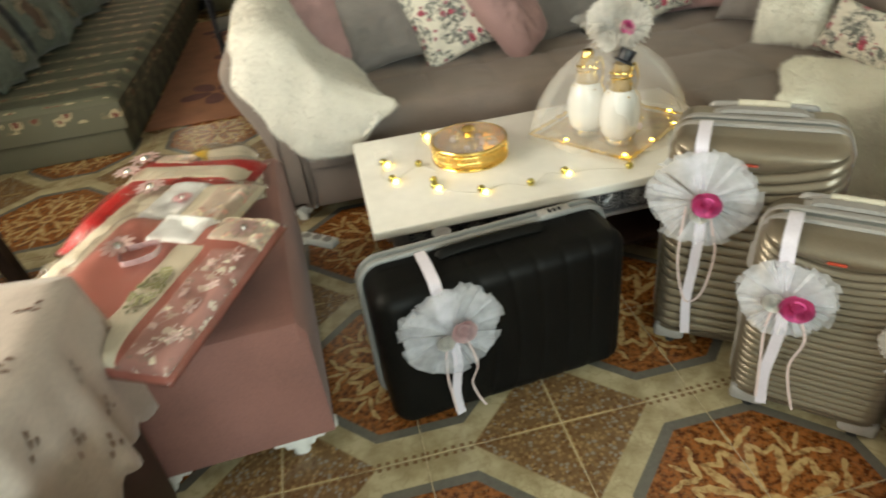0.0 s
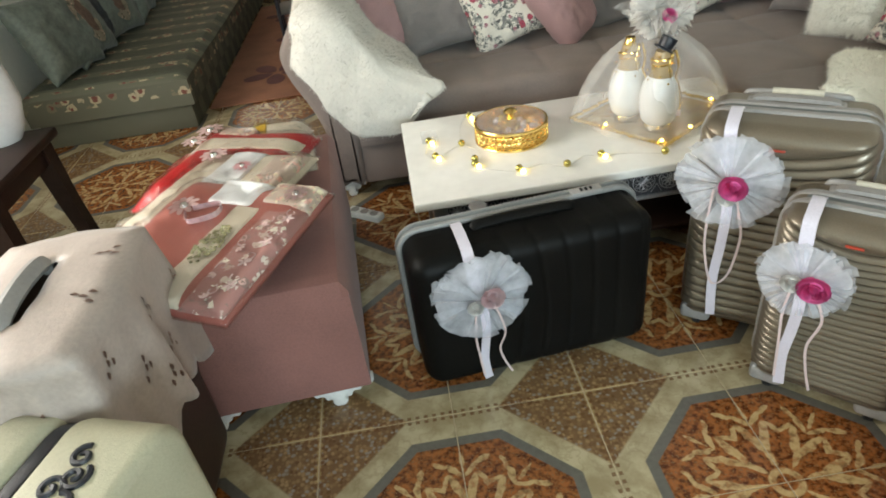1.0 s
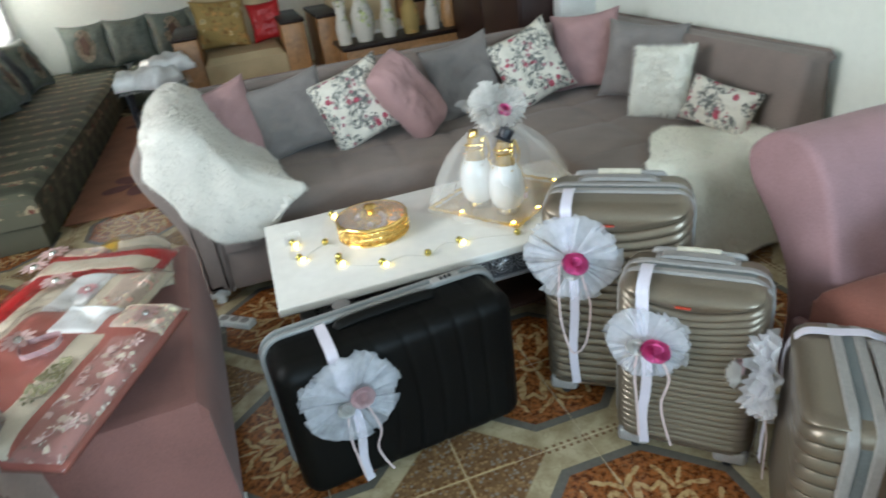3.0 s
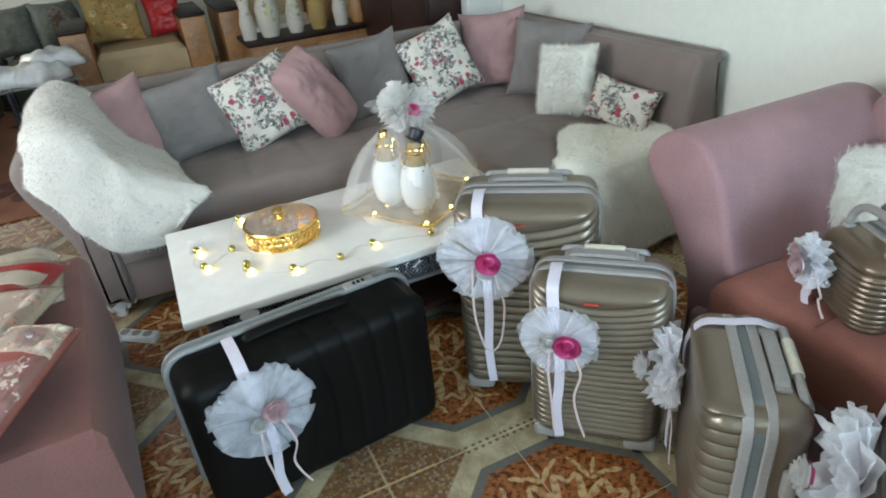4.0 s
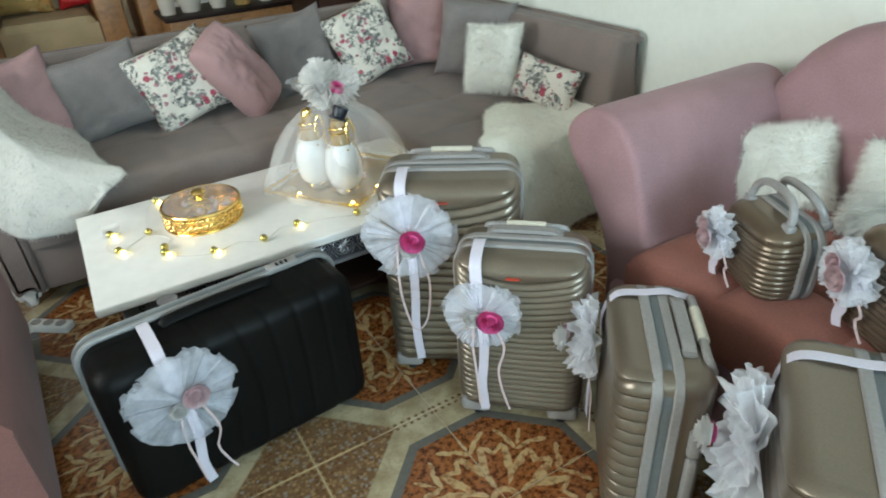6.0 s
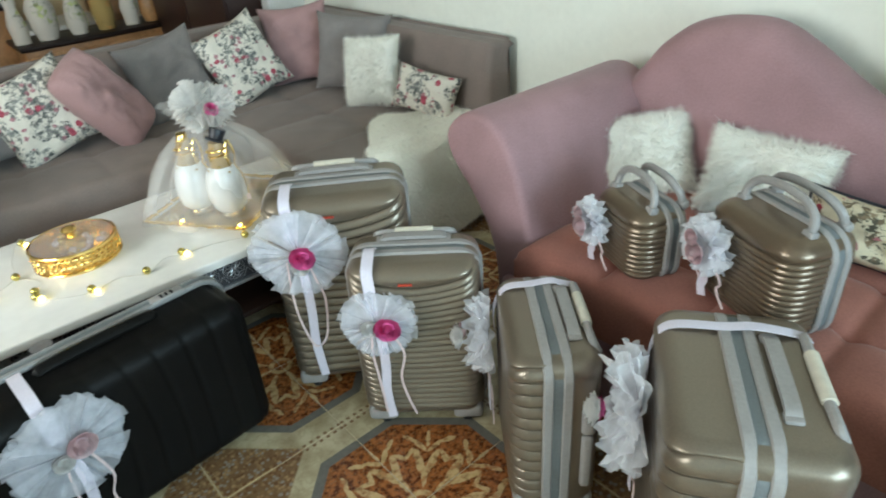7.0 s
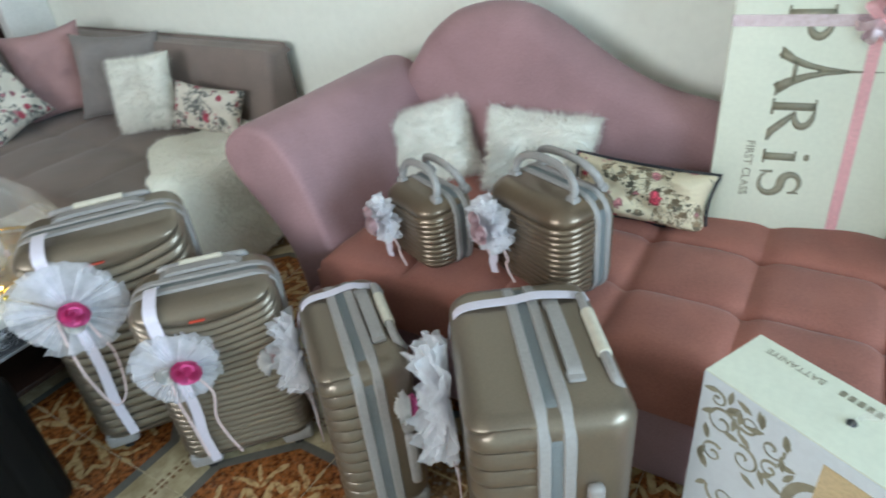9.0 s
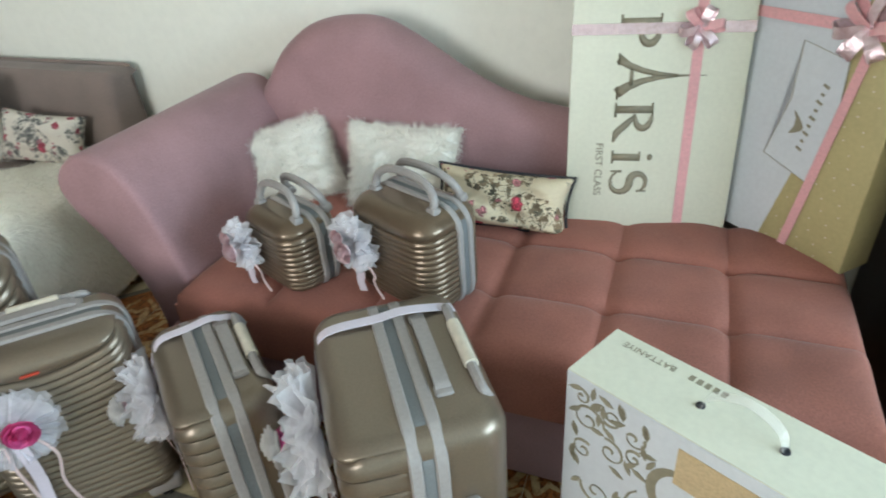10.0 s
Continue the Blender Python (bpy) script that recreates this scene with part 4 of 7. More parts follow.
def round_loop(w, h, r, y, z0, n=8):
    pts = []
    for cx, cz, a0 in ((w / 2 - r, h - r, 0), (-w / 2 + r, h - r, 90), (-w / 2 + r, r, 180), (w / 2 - r, r, 270)):
        for k in range(n + 1):
            a = radians(a0 + 90 * k / n)
            pts.append((cx + r * math.cos(a), y, z0 + cz + r * math.sin(a)))
    return pts


def band_loop(w, h, r, y0, y1, z0, proud):
    """A flat band round a case, with softened rims."""
    bm = bmesh.new()
    pts = [Vector(p) for p in round_loop(w, h, r, 0, z0)]
    c = min(0.003, proud * 0.6)
    rows = []
    for i, p in enumerate(pts):
        t = (pts[(i + 1) % len(pts)] - pts[i - 1]).normalized()
        n = Vector((t.z, 0, -t.x))
        row = []
        for y, o in ((y0, -0.006), (y0, proud - c), (y0 + c, proud), (y1 - c, proud), (y1, proud - c), (y1, -0.006)):
            row.append(bm.verts.new((p.x + n.x * o, y, p.z + n.z * o)))
        rows.append(row)
    m = len(rows)
    for i in range(m):
        a, b = rows[i], rows[(i + 1) % m]
        for k in range(6):
            bm.faces.new((a[k], a[(k + 1) % 6], b[(k + 1) % 6], b[k]))
    return bm


def carry_handle(length, rise):
    pts = smooth_path([(-length / 2, 0, 0), (-length / 2 + 0.01, 0, rise * 0.8), (-length / 4, 0, rise), (length / 4, 0, rise), (length / 2 - 0.01, 0, rise * 0.8), (length / 2, 0, 0)], 5)
    return pts


def suitcase(x, y, rz, w, h, d, label, group="matching suitcases", lean=0, badge=True, side=-1, rib=0.0185):
    """A hard shell trolley case; front at -y."""
    ob = thing("suitcase", x, y, 0, rz, label, "suitcase", group, rx=lean)
    wz = 0.045
    part("shell", moulded_shell(w, d, h - wz, wz, rib=rib), "shell", ob, "ribbed bronze-grey hard shell", 50)
    for off in (-0.021, 0.021):
        part("trim_rail", band_loop(w, h - wz, 0.058, off - 0.011, off + 0.011, wz, 0.0075), "rail", ob, "grey plastic trim")
    part("zip", band_loop(w, h - wz, 0.058, -0.011, 0.011, wz, 0.0035), "zip", ob, "grey zip tape")
    top = part("carry_handle", strap(carry_handle(w * 0.50, 0.013), 0.026, (0, 1, 0), 0.010), "rail", ob, "flat grey carry handle", m=Matrix.Translation((0.0, 0.034 + 0.07 * d, h - 0.002)))
    for s in (-1, 1):
        part("handle_end", one_box(s * w * 0.25, 0, 0.002, 0.026, 0.032, 0.014, 0.005), "rail", top)
    ty = d * 0.40
    tele = part("trolley_handle", tube(smooth_path([(-w * 0.30, ty + 0.016, h - 0.03), (-w * 0.30, ty + 0.004, h - 0.004), (-w * 0.22, ty, h + 0.004), (w * 0.22, ty, h + 0.004), (w * 0.30, ty + 0.004, h - 0.004), (w * 0.30, ty + 0.016, h - 0.03)], 5), 0.0095, 8), "rail", ob, "retracted grey trolley handle")
    part("trolley_grip", tube([(-w * 0.15, ty, h + 0.005), (w * 0.15, ty, h + 0.005)], 0.0135, 10), "grip", tele, "plastic-wrapped cream grip")
    part("side_handle", one_box(side * (w / 2 + 0.008), 0.066, h * 0.44, 0.020, 0.026, 0.16, 0.009, 3), "rail", ob, "grey side handle")
    part("lock", one_box(side * (w / 2 + 0.008), 0.066, h * 0.69, 0.022, 0.030, 0.075, 0.010, 3), "rail", ob, "grey combination lock")
    for sx in (-1, 1):
        for yy in (-d / 2 + 0.045, d / 2 - 0.045):
            hub = part("wheel_housing", one_box(sx * (w / 2 - 0.05), yy, 0.052, 0.085, 0.075, 0.05, 0.015, 3), "rail", ob, "grey wheel housing")
            part("wheel", lathe([(0, -0.012), (0.016, -0.012), (0.0215, -0.008), (0.0215, 0.008), (0.016, 0.012), (0, 0.012)], 18), "wheel", hub, "black wheel", m=Matrix.Translation((sx * (w / 2 - 0.055), yy - 0.004, 0.0215)) @ Matrix.Rotation(radians(90), 4, "Y"))
    if badge:
        part("badge", one_box(-0.015, -d / 2 - 0.006, h * 0.925, 0.036, 0.006, 0.006, 0.002), "red", ob, "small red badge")
    return ob


def beauty_case(x, y, z, rz, w, h, d, label):
    ob = thing("beauty_case", x, y, z, rz, label, "beauty case", "matching beauty cases")
    part("shell", moulded_shell(w, d, h, 0, 0.004, rib=0.0145, depth=0.007, corner=0.056, dome=0.80, edge=0.05, fade=False, smile=0.008), "shell_shaded", ob, "ribbed bronze-grey hard shell", 50)
    for off in (0.008, 0.040):
        part("trim_rail", band_loop(w, h, 0.056, off - 0.008, off + 0.008, 0, 0.006), "rail", ob, "grey plastic trim")
    part("zip", band_loop(w, h, 0.056, 0.016, 0.032, 0, 0.003), "zip", ob, "grey zip tape")
    for yy, tilt in ((-0.025, -10), (0.065, 22)):
        hd = part("handle", tube(smooth_path([(-w * 0.34, 0, 0), (-w * 0.33, 0, 0.036), (-w * 0.22, 0, 0.062), (0, 0, 0.070), (w * 0.22, 0, 0.062), (w * 0.33, 0, 0.036), (w * 0.34, 0, 0)], 5), 0.0095, 9), "rail", ob, "grey carry handle", m=Matrix.Translation((0, yy, h - 0.006)) @ Matrix.Rotation(radians(tilt), 4, "X"))
        for s in (-1, 1):
            part("handle_foot", one_box(s * w * 0.34, 0, 0.004, 0.028, 0.024, 0.022, 0.006), "rail", hd)
    return ob


suitcase(1.415, 1.375, -36, 0.395, 0.665, 0.25, "large bronze-grey ribbed suitcase standing beside the table", rib=0.027)
suitcase(1.445, 1.075, -43, 0.345, 0.55, 0.205, "medium bronze-grey ribbed suitcase with red badge")
suitcase(1.52, 0.69, 230, 0.36, 0.50, 0.205, "small bronze-grey ribbed suitcase seen edge on", badge=False, side=1, rib=0.031)
suitcase(1.532, 0.245, 215.5, 0.40, 0.595, 0.29, "large bronze-grey suitcase with silk strap, edge on", badge=False, side=1, rib=0.036)
beauty_case(1.903, 0.706, 0.452, 247, 0.225, 0.200, 0.165, "small ribbed beauty case on the chaise seat")
beauty_case(1.931, 0.380, 0.452, 247, 0.275, 0.255, 0.19, "larger ribbed beauty case on the chaise seat")


def black_suitcase():
    ob = thing("suitcase", 0.735, 1.435, 0, 5.5, "black hard shell suitcase lying on its long edge", "suitcase")
    w, h, d = 0.675, 0.445, 0.245
    bm = bmesh.new()
    lay = Matrix.Translation((w / 2, 0, h / 2 + 0.004)) @ Matrix.Rotation(radians(-90), 4, "Y")
    join(bm, moulded_shell(h, d, w, 0, 0.004, rib=0.072, depth=0.0018, corner=0.05, dome=0.66, edge=0.055, fade=False, smile=0.05), lay)
    part("shell", bm, "black", ob, "pebbled black hard shell with wide ribs")
    for off in (0.035, 0.062):
        part("trim_rail", tube(round_loop(w + 0.012, h + 0.010, 0.06, off, 0.0), 0.0085, 8, True), "trim_dark", ob, "dark silver-grey trim band")
    part("zip", tube(round_loop(w + 0.010, h + 0.008, 0.06, 0.049, 0.001), 0.012, 8, True, None, 0.5), "zip", ob)
    hd = part("carry_handle", tube(smooth_path([(-0.14, 0, 0), (-0.12, 0, 0.010), (0, 0, 0.014), (0.12, 0, 0.010), (0.14, 0, 0)], 5), 0.010, 8, flat=1.6), "black", ob, "black carry handle", m=Matrix.Translation((0.0, -0.005, h + 0.002)))
    part("lock", one_box(0.20, 0.044, h + 0.014, 0.09, 0.034, 0.016, 0.005), "rail", ob, "grey combination lock")
    for i in range(3):
        part("dial", one_box(0.185 + 0.014 * i, 0.040, h + 0.0235, 0.006, 0.014, 0.006, 0.002), "black", ob)
    part("badge", lathe([(0, 0), (0.026, 0), (0.026, 0.004), (0, 0.005)], 20), "silver", ob, "oval silver badge", m=Matrix.Translation((-0.10, 0.095, h + 0.006)))
    for sx in (-1, 1):
        part("foot", one_box(sx * 0.25, 0, 0.006, 0.05, 0.16, 0.012, 0.004), "wheel", ob)


black_suitcase()


# ---- rosettes tied on the cases ----
def pleated_disc(r, seed, pleats=20, inner=0.08, depth=0.007, puff=0.0, jag=0.022):
    """A gathered round of net in the x-z plane, facing -y: overlapping folded blades of uneven length."""
    rnd = random.Random(seed)
    bm = bmesh.new()
    knot = bm.verts.new((0, -0.018, 0))
    for b in range(pleats):
        a0 = 2 * math.pi * (b + rnd.uniform(-0.3, 0.3)) / pleats
        half = math.pi / pleats * rnd.uniform(1.0, 1.9)
        rr = r * rnd.uniform(0.88, 1.03)
        fold, rise, back = depth * rnd.uniform(0.4, 1.4), puff * rnd.uniform(0.3, 1.25), rnd.uniform(0, 0.010)
        slope = rnd.uniform(-0.06, 0.06)
        rows = []
        for j in range(6):
            t = inner + (1 - inner) * j / 5
            row = []
            for i in range(6):
                f = i / 5 - 0.5
                a = a0 + 2 * half * f * (0.8 + 0.2 * t)
                q = rr * t * (1 + slope * 2 * f * t + (jag * (i % 2) if j == 5 else 0))
                y = -0.006 - back * t - 0.016 * (1 - t) ** 2 + (fold if i % 2 else -fold) * t - rise * t ** 1.4
                row.append(bm.verts.new((q * math.cos(a), y, q * math.sin(a))))
            rows.append(row)
        for i in range(5):
            bm.faces.new((knot, rows[0][i], rows[0][i + 1]))
        for p, q in zip(rows, rows[1:]):
            for i in range(5):
                bm.faces.new((p[i], p[i + 1], q[i + 1], q[i]))
    return bm


def ruffle(r, seed, puff, waves=8):
    """One soft round of net with a wavy rim that stands off from the case."""
    rnd = random.Random(seed)
    ph = [rnd.uniform(0, 6.28) for _ in range(4)]
    bm = bmesh.new()
    n, rows = 84, []
    for j in range(8):
        t = 0.08 + 0.92 * j / 7
        row = []
        for i in range(n):
            a = 2 * math.pi * i / n
            q = r * t * (1 + 0.05 * math.sin(5 * a + ph[0]) * t + 0.03 * math.sin(13 * a + ph[1]) * t)
            y = -0.006 - puff * t ** 1.3 * (1 + 0.22 * math.sin(3 * a + ph[2])) + 0.011 * t * math.sin(waves * a + ph[3]) + 0.005 * t * t * math.sin(2.6 * waves * a + ph[1])
            row.append(bm.verts.new((q * math.cos(a), min(0.004, y), q * math.sin(a))))
        rows.append(row)
    for p, q in zip(rows, rows[1:]):
        for i in range(n):
            bm.faces.new((p[i], p[(i + 1) % n], q[(i + 1) % n], q[i]))
    return bm


def rose(r, seed=0):
    """A foam rose facing -y: a rolled heart inside rings of overlapping curled petals."""
    bm = bmesh.new()
    rnd = random.Random(seed)
    root = bm.verts.new((0, 0.002, 0))
    for n, radius, height, curl in ((2, 0.16, 1.0, 0.02), (3, 0.34, 0.98, 0.05), (4, 0.54, 0.86, 0.12), (5, 0.74, 0.66, 0.22), (5, 0.84, 0.44, 0.26)):
        start = rnd.uniform(0, 6.28)
        for k in range(n):
            mid, span = start + 2 * math.pi * k / n, 2 * math.pi / n * 0.78
            rows = []
            for j in range(5):
                v = j / 4
                row = []
                for i in range(7):
                    f = i / 3 - 1
                    a = mid + span * f
                    q = r * (radius * (0.55 + 0.45 * v ** 0.6) + curl * v ** 3 - 0.05 * f * (1 if i > 3 else 0.6))
                    row.append(bm.verts.new((q * math.cos(a), -r * height * v * (1 - 0.22 * abs(f) ** 2.5), q * math.sin(a))))
                rows.append(row)
            for i in range(6):
                bm.faces.new((root, rows[0][i], rows[0][i + 1]))
            for p, q in zip(rows, rows[1:]):
                for i in range(6):
                    bm.faces.new((p[i], p[i + 1], q[i + 1], q[i]))
    bmesh.ops.solidify(bm, geom=bm.faces[:], thickness=r * 0.05)
    tmp = lathe([(0.0, 0.42 * r), (0.25 * r, 0.38 * r), (0.55 * r, 0.16 * r), (0.66 * r, 0.0), (0.0, 0.0)], 16)
    join(bm, tmp, Matrix.Rotation(radians(90), 4, "X"))
    return bm


def rosette(case, lx, front, z, r, main, second, seed, label, spot=(0.012, 0.0), spot2=(-0.025, -0.01), tails=0.2, top=None, back=0.1, puff=0.0, heart=0.032, loop=False):
    """A tulle rosette with roses, hung on a case by a ribbon that goes over its top edge; placed in the case's own frame."""
    ob = thing("tulle_rosette", 0, 0, 0, 0, label, "ribbon rosette", "ribbon rosettes")
    ob.matrix_world = case.matrix_world @ Matrix.Translation((lx * K, (front - 0.012) * K, z * K))
    if puff:
        for k, (size, high) in enumerate(((1.0, 0.2), (0.99, 0.55), (0.95, 0.9), (0.88, 1.2), (0.74, 1.4))):
            part("tulle", ruffle(r * size, seed + 5 * k, puff * high, 7 + k), "tulle_bunch", ob, "" if k else "bunched white tulle", 0, m=Matrix.Translation((0, -0.003 * k, 0)))
    else:
        part("tulle", pleated_disc(r, seed, 16, depth=0.0045), "tulle", ob, "pleated white tulle", 60)
        part("tulle", pleated_disc(r * 0.96, seed + 7, 14, depth=0.0045), "tulle", ob, "", 60, m=Matrix.Translation((0, -0.006, 0)))
    part("rose", rose(heart, seed), main[0], ob, main[1], 0, m=Matrix.Translation((spot[0], -0.030 - puff * 1.5, spot[1])))
    part("rose", rose(heart * 0.72, seed + 3), second[0], ob, second[1], 0, m=Matrix.Translation((spot2[0], -0.026 - puff * 1.3, spot2[1])))
    if top is not None:
        up = top - z
        pts = smooth_path([(-0.012, -0.004, r * 0.2), (-0.016, 0.004, up - 0.05), (-0.018, 0.012, up - 0.012), (-0.018, 0.05, up + 0.006), (-0.018, back, up + 0.008), (-0.018, back + 0.035, up - 0.03)], 5)
        part("ribbon", strap(pts, 0.030, (1, 0, 0.05)), "satin", ob, "white satin ribbon")
    hug = -0.002 if not puff else -0.010
    down = smooth_path([(0.0, -0.020, -0.02), (0.004, -0.018, -r * 0.75), (0.0, hug, -r - tails * 0.25), (-0.006, hug, -r - tails * 0.6), (0.002, hug, -r - tails)], 6)
    part("ribbon_tail", strap(down, 0.025, (1, 0.1, 0)), "satin", ob, "white satin ribbon")
    if loop:
        pts = [(-0.034, -0.022, -0.02), (-0.040, -0.014, -r * 0.9), (-0.036, -0.006, -r - tails * 0.3), (-0.008, -0.006, -r - tails * 0.62), (0.030, -0.006, -r - tails * 0.5), (0.046, -0.008, -r - tails * 0.1), (0.034, -0.016, -r * 0.7), (0.02, -0.024, -0.02)]
        part("ribbon_tail", strap(smooth_path(pts, 7), 0.006, (1, 0.25, 0.2)), "thin_ribbon", ob, "thin pale pink ribbon")
    else:
        for pts in ([(-0.020, -0.022, -0.02), (-0.026, -0.014, -r), (-0.020, -0.006, -r - tails * 0.4), (-0.012, -0.006, -r - tails * 0.9)], [(0.03, -0.022, -0.02), (0.056, -0.014, -r * 0.95), (0.040, -0.006, -r - tails * 0.35), (0.050, -0.006, -r - tails * 0.65), (0.070, -0.006, -r - tails * 0.95)]):
            part("ribbon_tail", strap(smooth_path(pts, 7), 0.006, (1, 0.25, 0.2)), "thin_ribbon", ob, "thin pale pink ribbon")
    return ob


HOT, SOFT, WHITE = ("rose_hot", "hot pink foam rose"), ("rose_soft", "soft pink foam rose"), ("rose_white", "white foam rose")
CASES = [o for o in scene.objects if o.get("category") in ("suitcase", "beauty case")]
big, mid, small, strap_case, beauty_s, beauty_l, black_case = CASES
rosette(big, -0.105, -0.125, 0.525, 0.132, HOT, WHITE, 1, "white tulle rosette with hot pink rose on the large suitcase", loop=True, tails=0.31, top=0.672, spot2=(0.0, -0.032))
rosette(mid, -0.090, -0.103, 0.405, 0.102, HOT, WHITE, 2, "white tulle rosette with hot pink rose on the medium suitcase", tails=0.235, top=0.556, spot=(0.025, 0.004), spot2=(-0.02, 0.002))
rosette(small, -0.105, -0.105, 0.375, 0.105, WHITE, SOFT, 3, "white tulle rosette with white rose on the small suitcase", tails=0.16, puff=0.030)
rosette(strap_case, -0.02, -0.145, 0.460, 0.128, WHITE, HOT, 4, "white tulle rosette with pink rose on the edge-on suitcase", tails=0.1, puff=0.036, spot2=(-0.02, -0.03))
rosette(beauty_s, -0.045, -0.085, 0.132, 0.064, SOFT, SOFT, 5, "small white tulle rosette with soft pink rose", tails=0.055, spot2=(-0.016, 0.022), puff=0.012, heart=0.024)
rosette(beauty_l, -0.07, -0.098, 0.165, 0.072, SOFT, SOFT, 6, "small white tulle rosette with soft pink roses", tails=0.065, spot2=(-0.016, 0.022), puff=0.013, heart=0.026)
rosette(black_case, -0.165, -0.1225, 0.325, 0.134, SOFT, WHITE, 8, "white tulle rosette with pink and white roses on black", tails=0.17, top=0.452, spot=(0.024, 0.014), spot2=(-0.022, -0.012), back=0.155, heart=0.030)


def case_strap(case, h, w, d, z_off):
    """A satin strap laid over the top of an edge-on case."""
    ob = thing("satin_strap", 0, 0, 0, 0, "white satin strap laid over the suitcase top", "ribbon")
    ob.matrix_world = case.matrix_world
    x = -w * 0.5 * z_off
    pts = smooth_path([(x, -d / 2 - 0.004, h - 0.12), (x, -d / 2 - 0.003, h - 0.05), (x, -d / 2 + 0.025, h + 0.001), (x, -0.02, h + 0.008), (x, 0.03, h + 0.014), (x, d / 2 - 0.05, h + 0.006), (x - 0.01, d / 2 - 0.01, h - 0.012)], 5)
    part("band", strap(pts, 0.024, (1, 0, 0)), "satin", ob)


case_strap(small, 0.50, 0.36, 0.21, 0.62)
case_strap(strap_case, 0.595, 0.40, 0.29, 0.60)

# ---- cushions on the grey sofa ----
cushion(0.405, 2.98, 0.445, 0.40, 0.39, 0.14, "cushion_pink", "dusty pink velvet cushion beside the fur throw", 8, -18, -10, 1)
cushion(0.72, 2.97, 0.45, 0.40, 0.37, 0.14, "cushion_grey", "grey velvet cushion leaning on the sofa back", -2, -20, -10, 2)
cushion(1.055, 2.92, 0.452, 0.40, 0.38, 0.13, "print", "white cotton cushion with dark and red flowers", 2, -22, -16, 3)
cushion(1.345, 2.87, 0.468, 0.23, 0.41, 0.20, "cushion_pink", "crumpled pink velvet cushion tilted on the sofa", 26, -20, -28, 4, crease=0.011, pinch=-0.05)
cushion(1.60, 3.00, 0.445, 0.38, 0.39, 0.13, "cushion_grey", "grey velvet cushion standing upright on the sofa", 0, -14, -9, 5)
cushion(1.98, 2.93, 0.458, 0.38, 0.40, 0.13, "print", "white cotton cushion with dark and red flowers", -2, -22, -18, 6)
cushion(2.25, 2.99, 0.445, 0.36, 0.41, 0.13, "cushion_pink", "pink velvet cushion in the corner of the sofa", -36, -12, -4, 7)
cushion(2.31, 2.65, 0.45, 0.40, 0.38, 0.13, "cushion_grey", "grey velvet cushion on the side of the sofa", -54, -16, 4, 8)
cushion(2.245, 2.365, 0.450, 0.28, 0.32, 0.11, "fur", "white long-haired fur cushion", -62, -18, -4, 9, fur=True)
cushion(2.30, 2.09, 0.452, 0.34, 0.20, 0.12, "print", "small floral bolster cushion with dark piping", -74, -22, 8, 10)
# on the chaise
cushion(2.25, 0.93, 0.447, 0.36, 0.26, 0.13, "fur", "white fur cushion leaning on the chaise back", -60, -26, -10, 11, fur=True, group="chaise cushions")
cushion(2.29, 0.59, 0.447, 0.35, 0.265, 0.12, "fur", "white fur cushion beside the pink chaise back", -82, -20, 3, 12, fur=True, group="chaise cushions")
cushion(2.25, 0.27, 0.455, 0.38, 0.165, 0.13, "print_gold", "yellow floral bolster cushion with black piping", -82, -20, 5, 13, edge="navy", group="chaise cushions")


# ---- fur throws ----
def arm_throw():
    ob = thing("fur_throw", 0.3, 2.6, 0, 0, "white sheepskin throw over the sofa arm and seat", "fur throw")
    raw = []
    for y, dz in ((3.16, 0.02), (2.95, 0.03), (2.72, 0.01), (2.53, 0.0)):
        k = (3.16 - y) / 0.63
        raw.append([(0.03 + 0.04 * k, y, 0.66 - 0.02 * k), (0.10, y, 0.79 + dz), (0.20, y, 0.83 + dz), (0.30, y - 0.01, 0.77 + dz), (0.37, y - 0.02, 0.66), (0.44 + 0.05 * k, y - 0.03, 0.56), (0.52 + 0.08 * k, y - 0.04, 0.485)])
    raw.append([(0.07, 2.475, 0.64), (0.12, 2.47, 0.74), (0.20, 2.465, 0.775), (0.30, 2.465, 0.72), (0.40, 2.45, 0.61), (0.50, 2.45, 0.52), (0.64, 2.46, 0.475)])
    raw.append([(0.12, 2.455, 0.52), (0.15, 2.45, 0.58), (0.22, 2.445, 0.60), (0.31, 2.44, 0.57), (0.41, 2.43, 0.50), (0.51, 2.43, 0.44), (0.63, 2.44, 0.42)])
    raw.append([(0.17, 2.45, 0.38), (0.20, 2.44, 0.38), (0.26, 2.435, 0.36), (0.33, 2.43, 0.33), (0.41, 2.42, 0.31), (0.49, 2.42, 0.32), (0.56, 2.43, 0.37)])
    raw.append([(0.22, 2.45, 0.285), (0.25, 2.44, 0.265), (0.29, 2.435, 0.255), (0.34, 2.43, 0.25), (0.40, 2.42, 0.255), (0.46, 2.42, 0.28), (0.51, 2.43, 0.33)])
    raw = [[(x + 0.012 * max(0, k - 4), y, z + (-0.012 if k < 5 else 0.015 * (k - 4))) for x, y, z in row] for k, row in enumerate(raw)]
    sections = [[(x - 0.3, y - 2.6, z + 0.030 * i / 6) for i, (x, y, z) in enumerate(row)] for row in raw]
    part("pelt", throw(sections, 21, 42000, 0.016), "fur_pelt", ob, "", 0)


arm_throw()


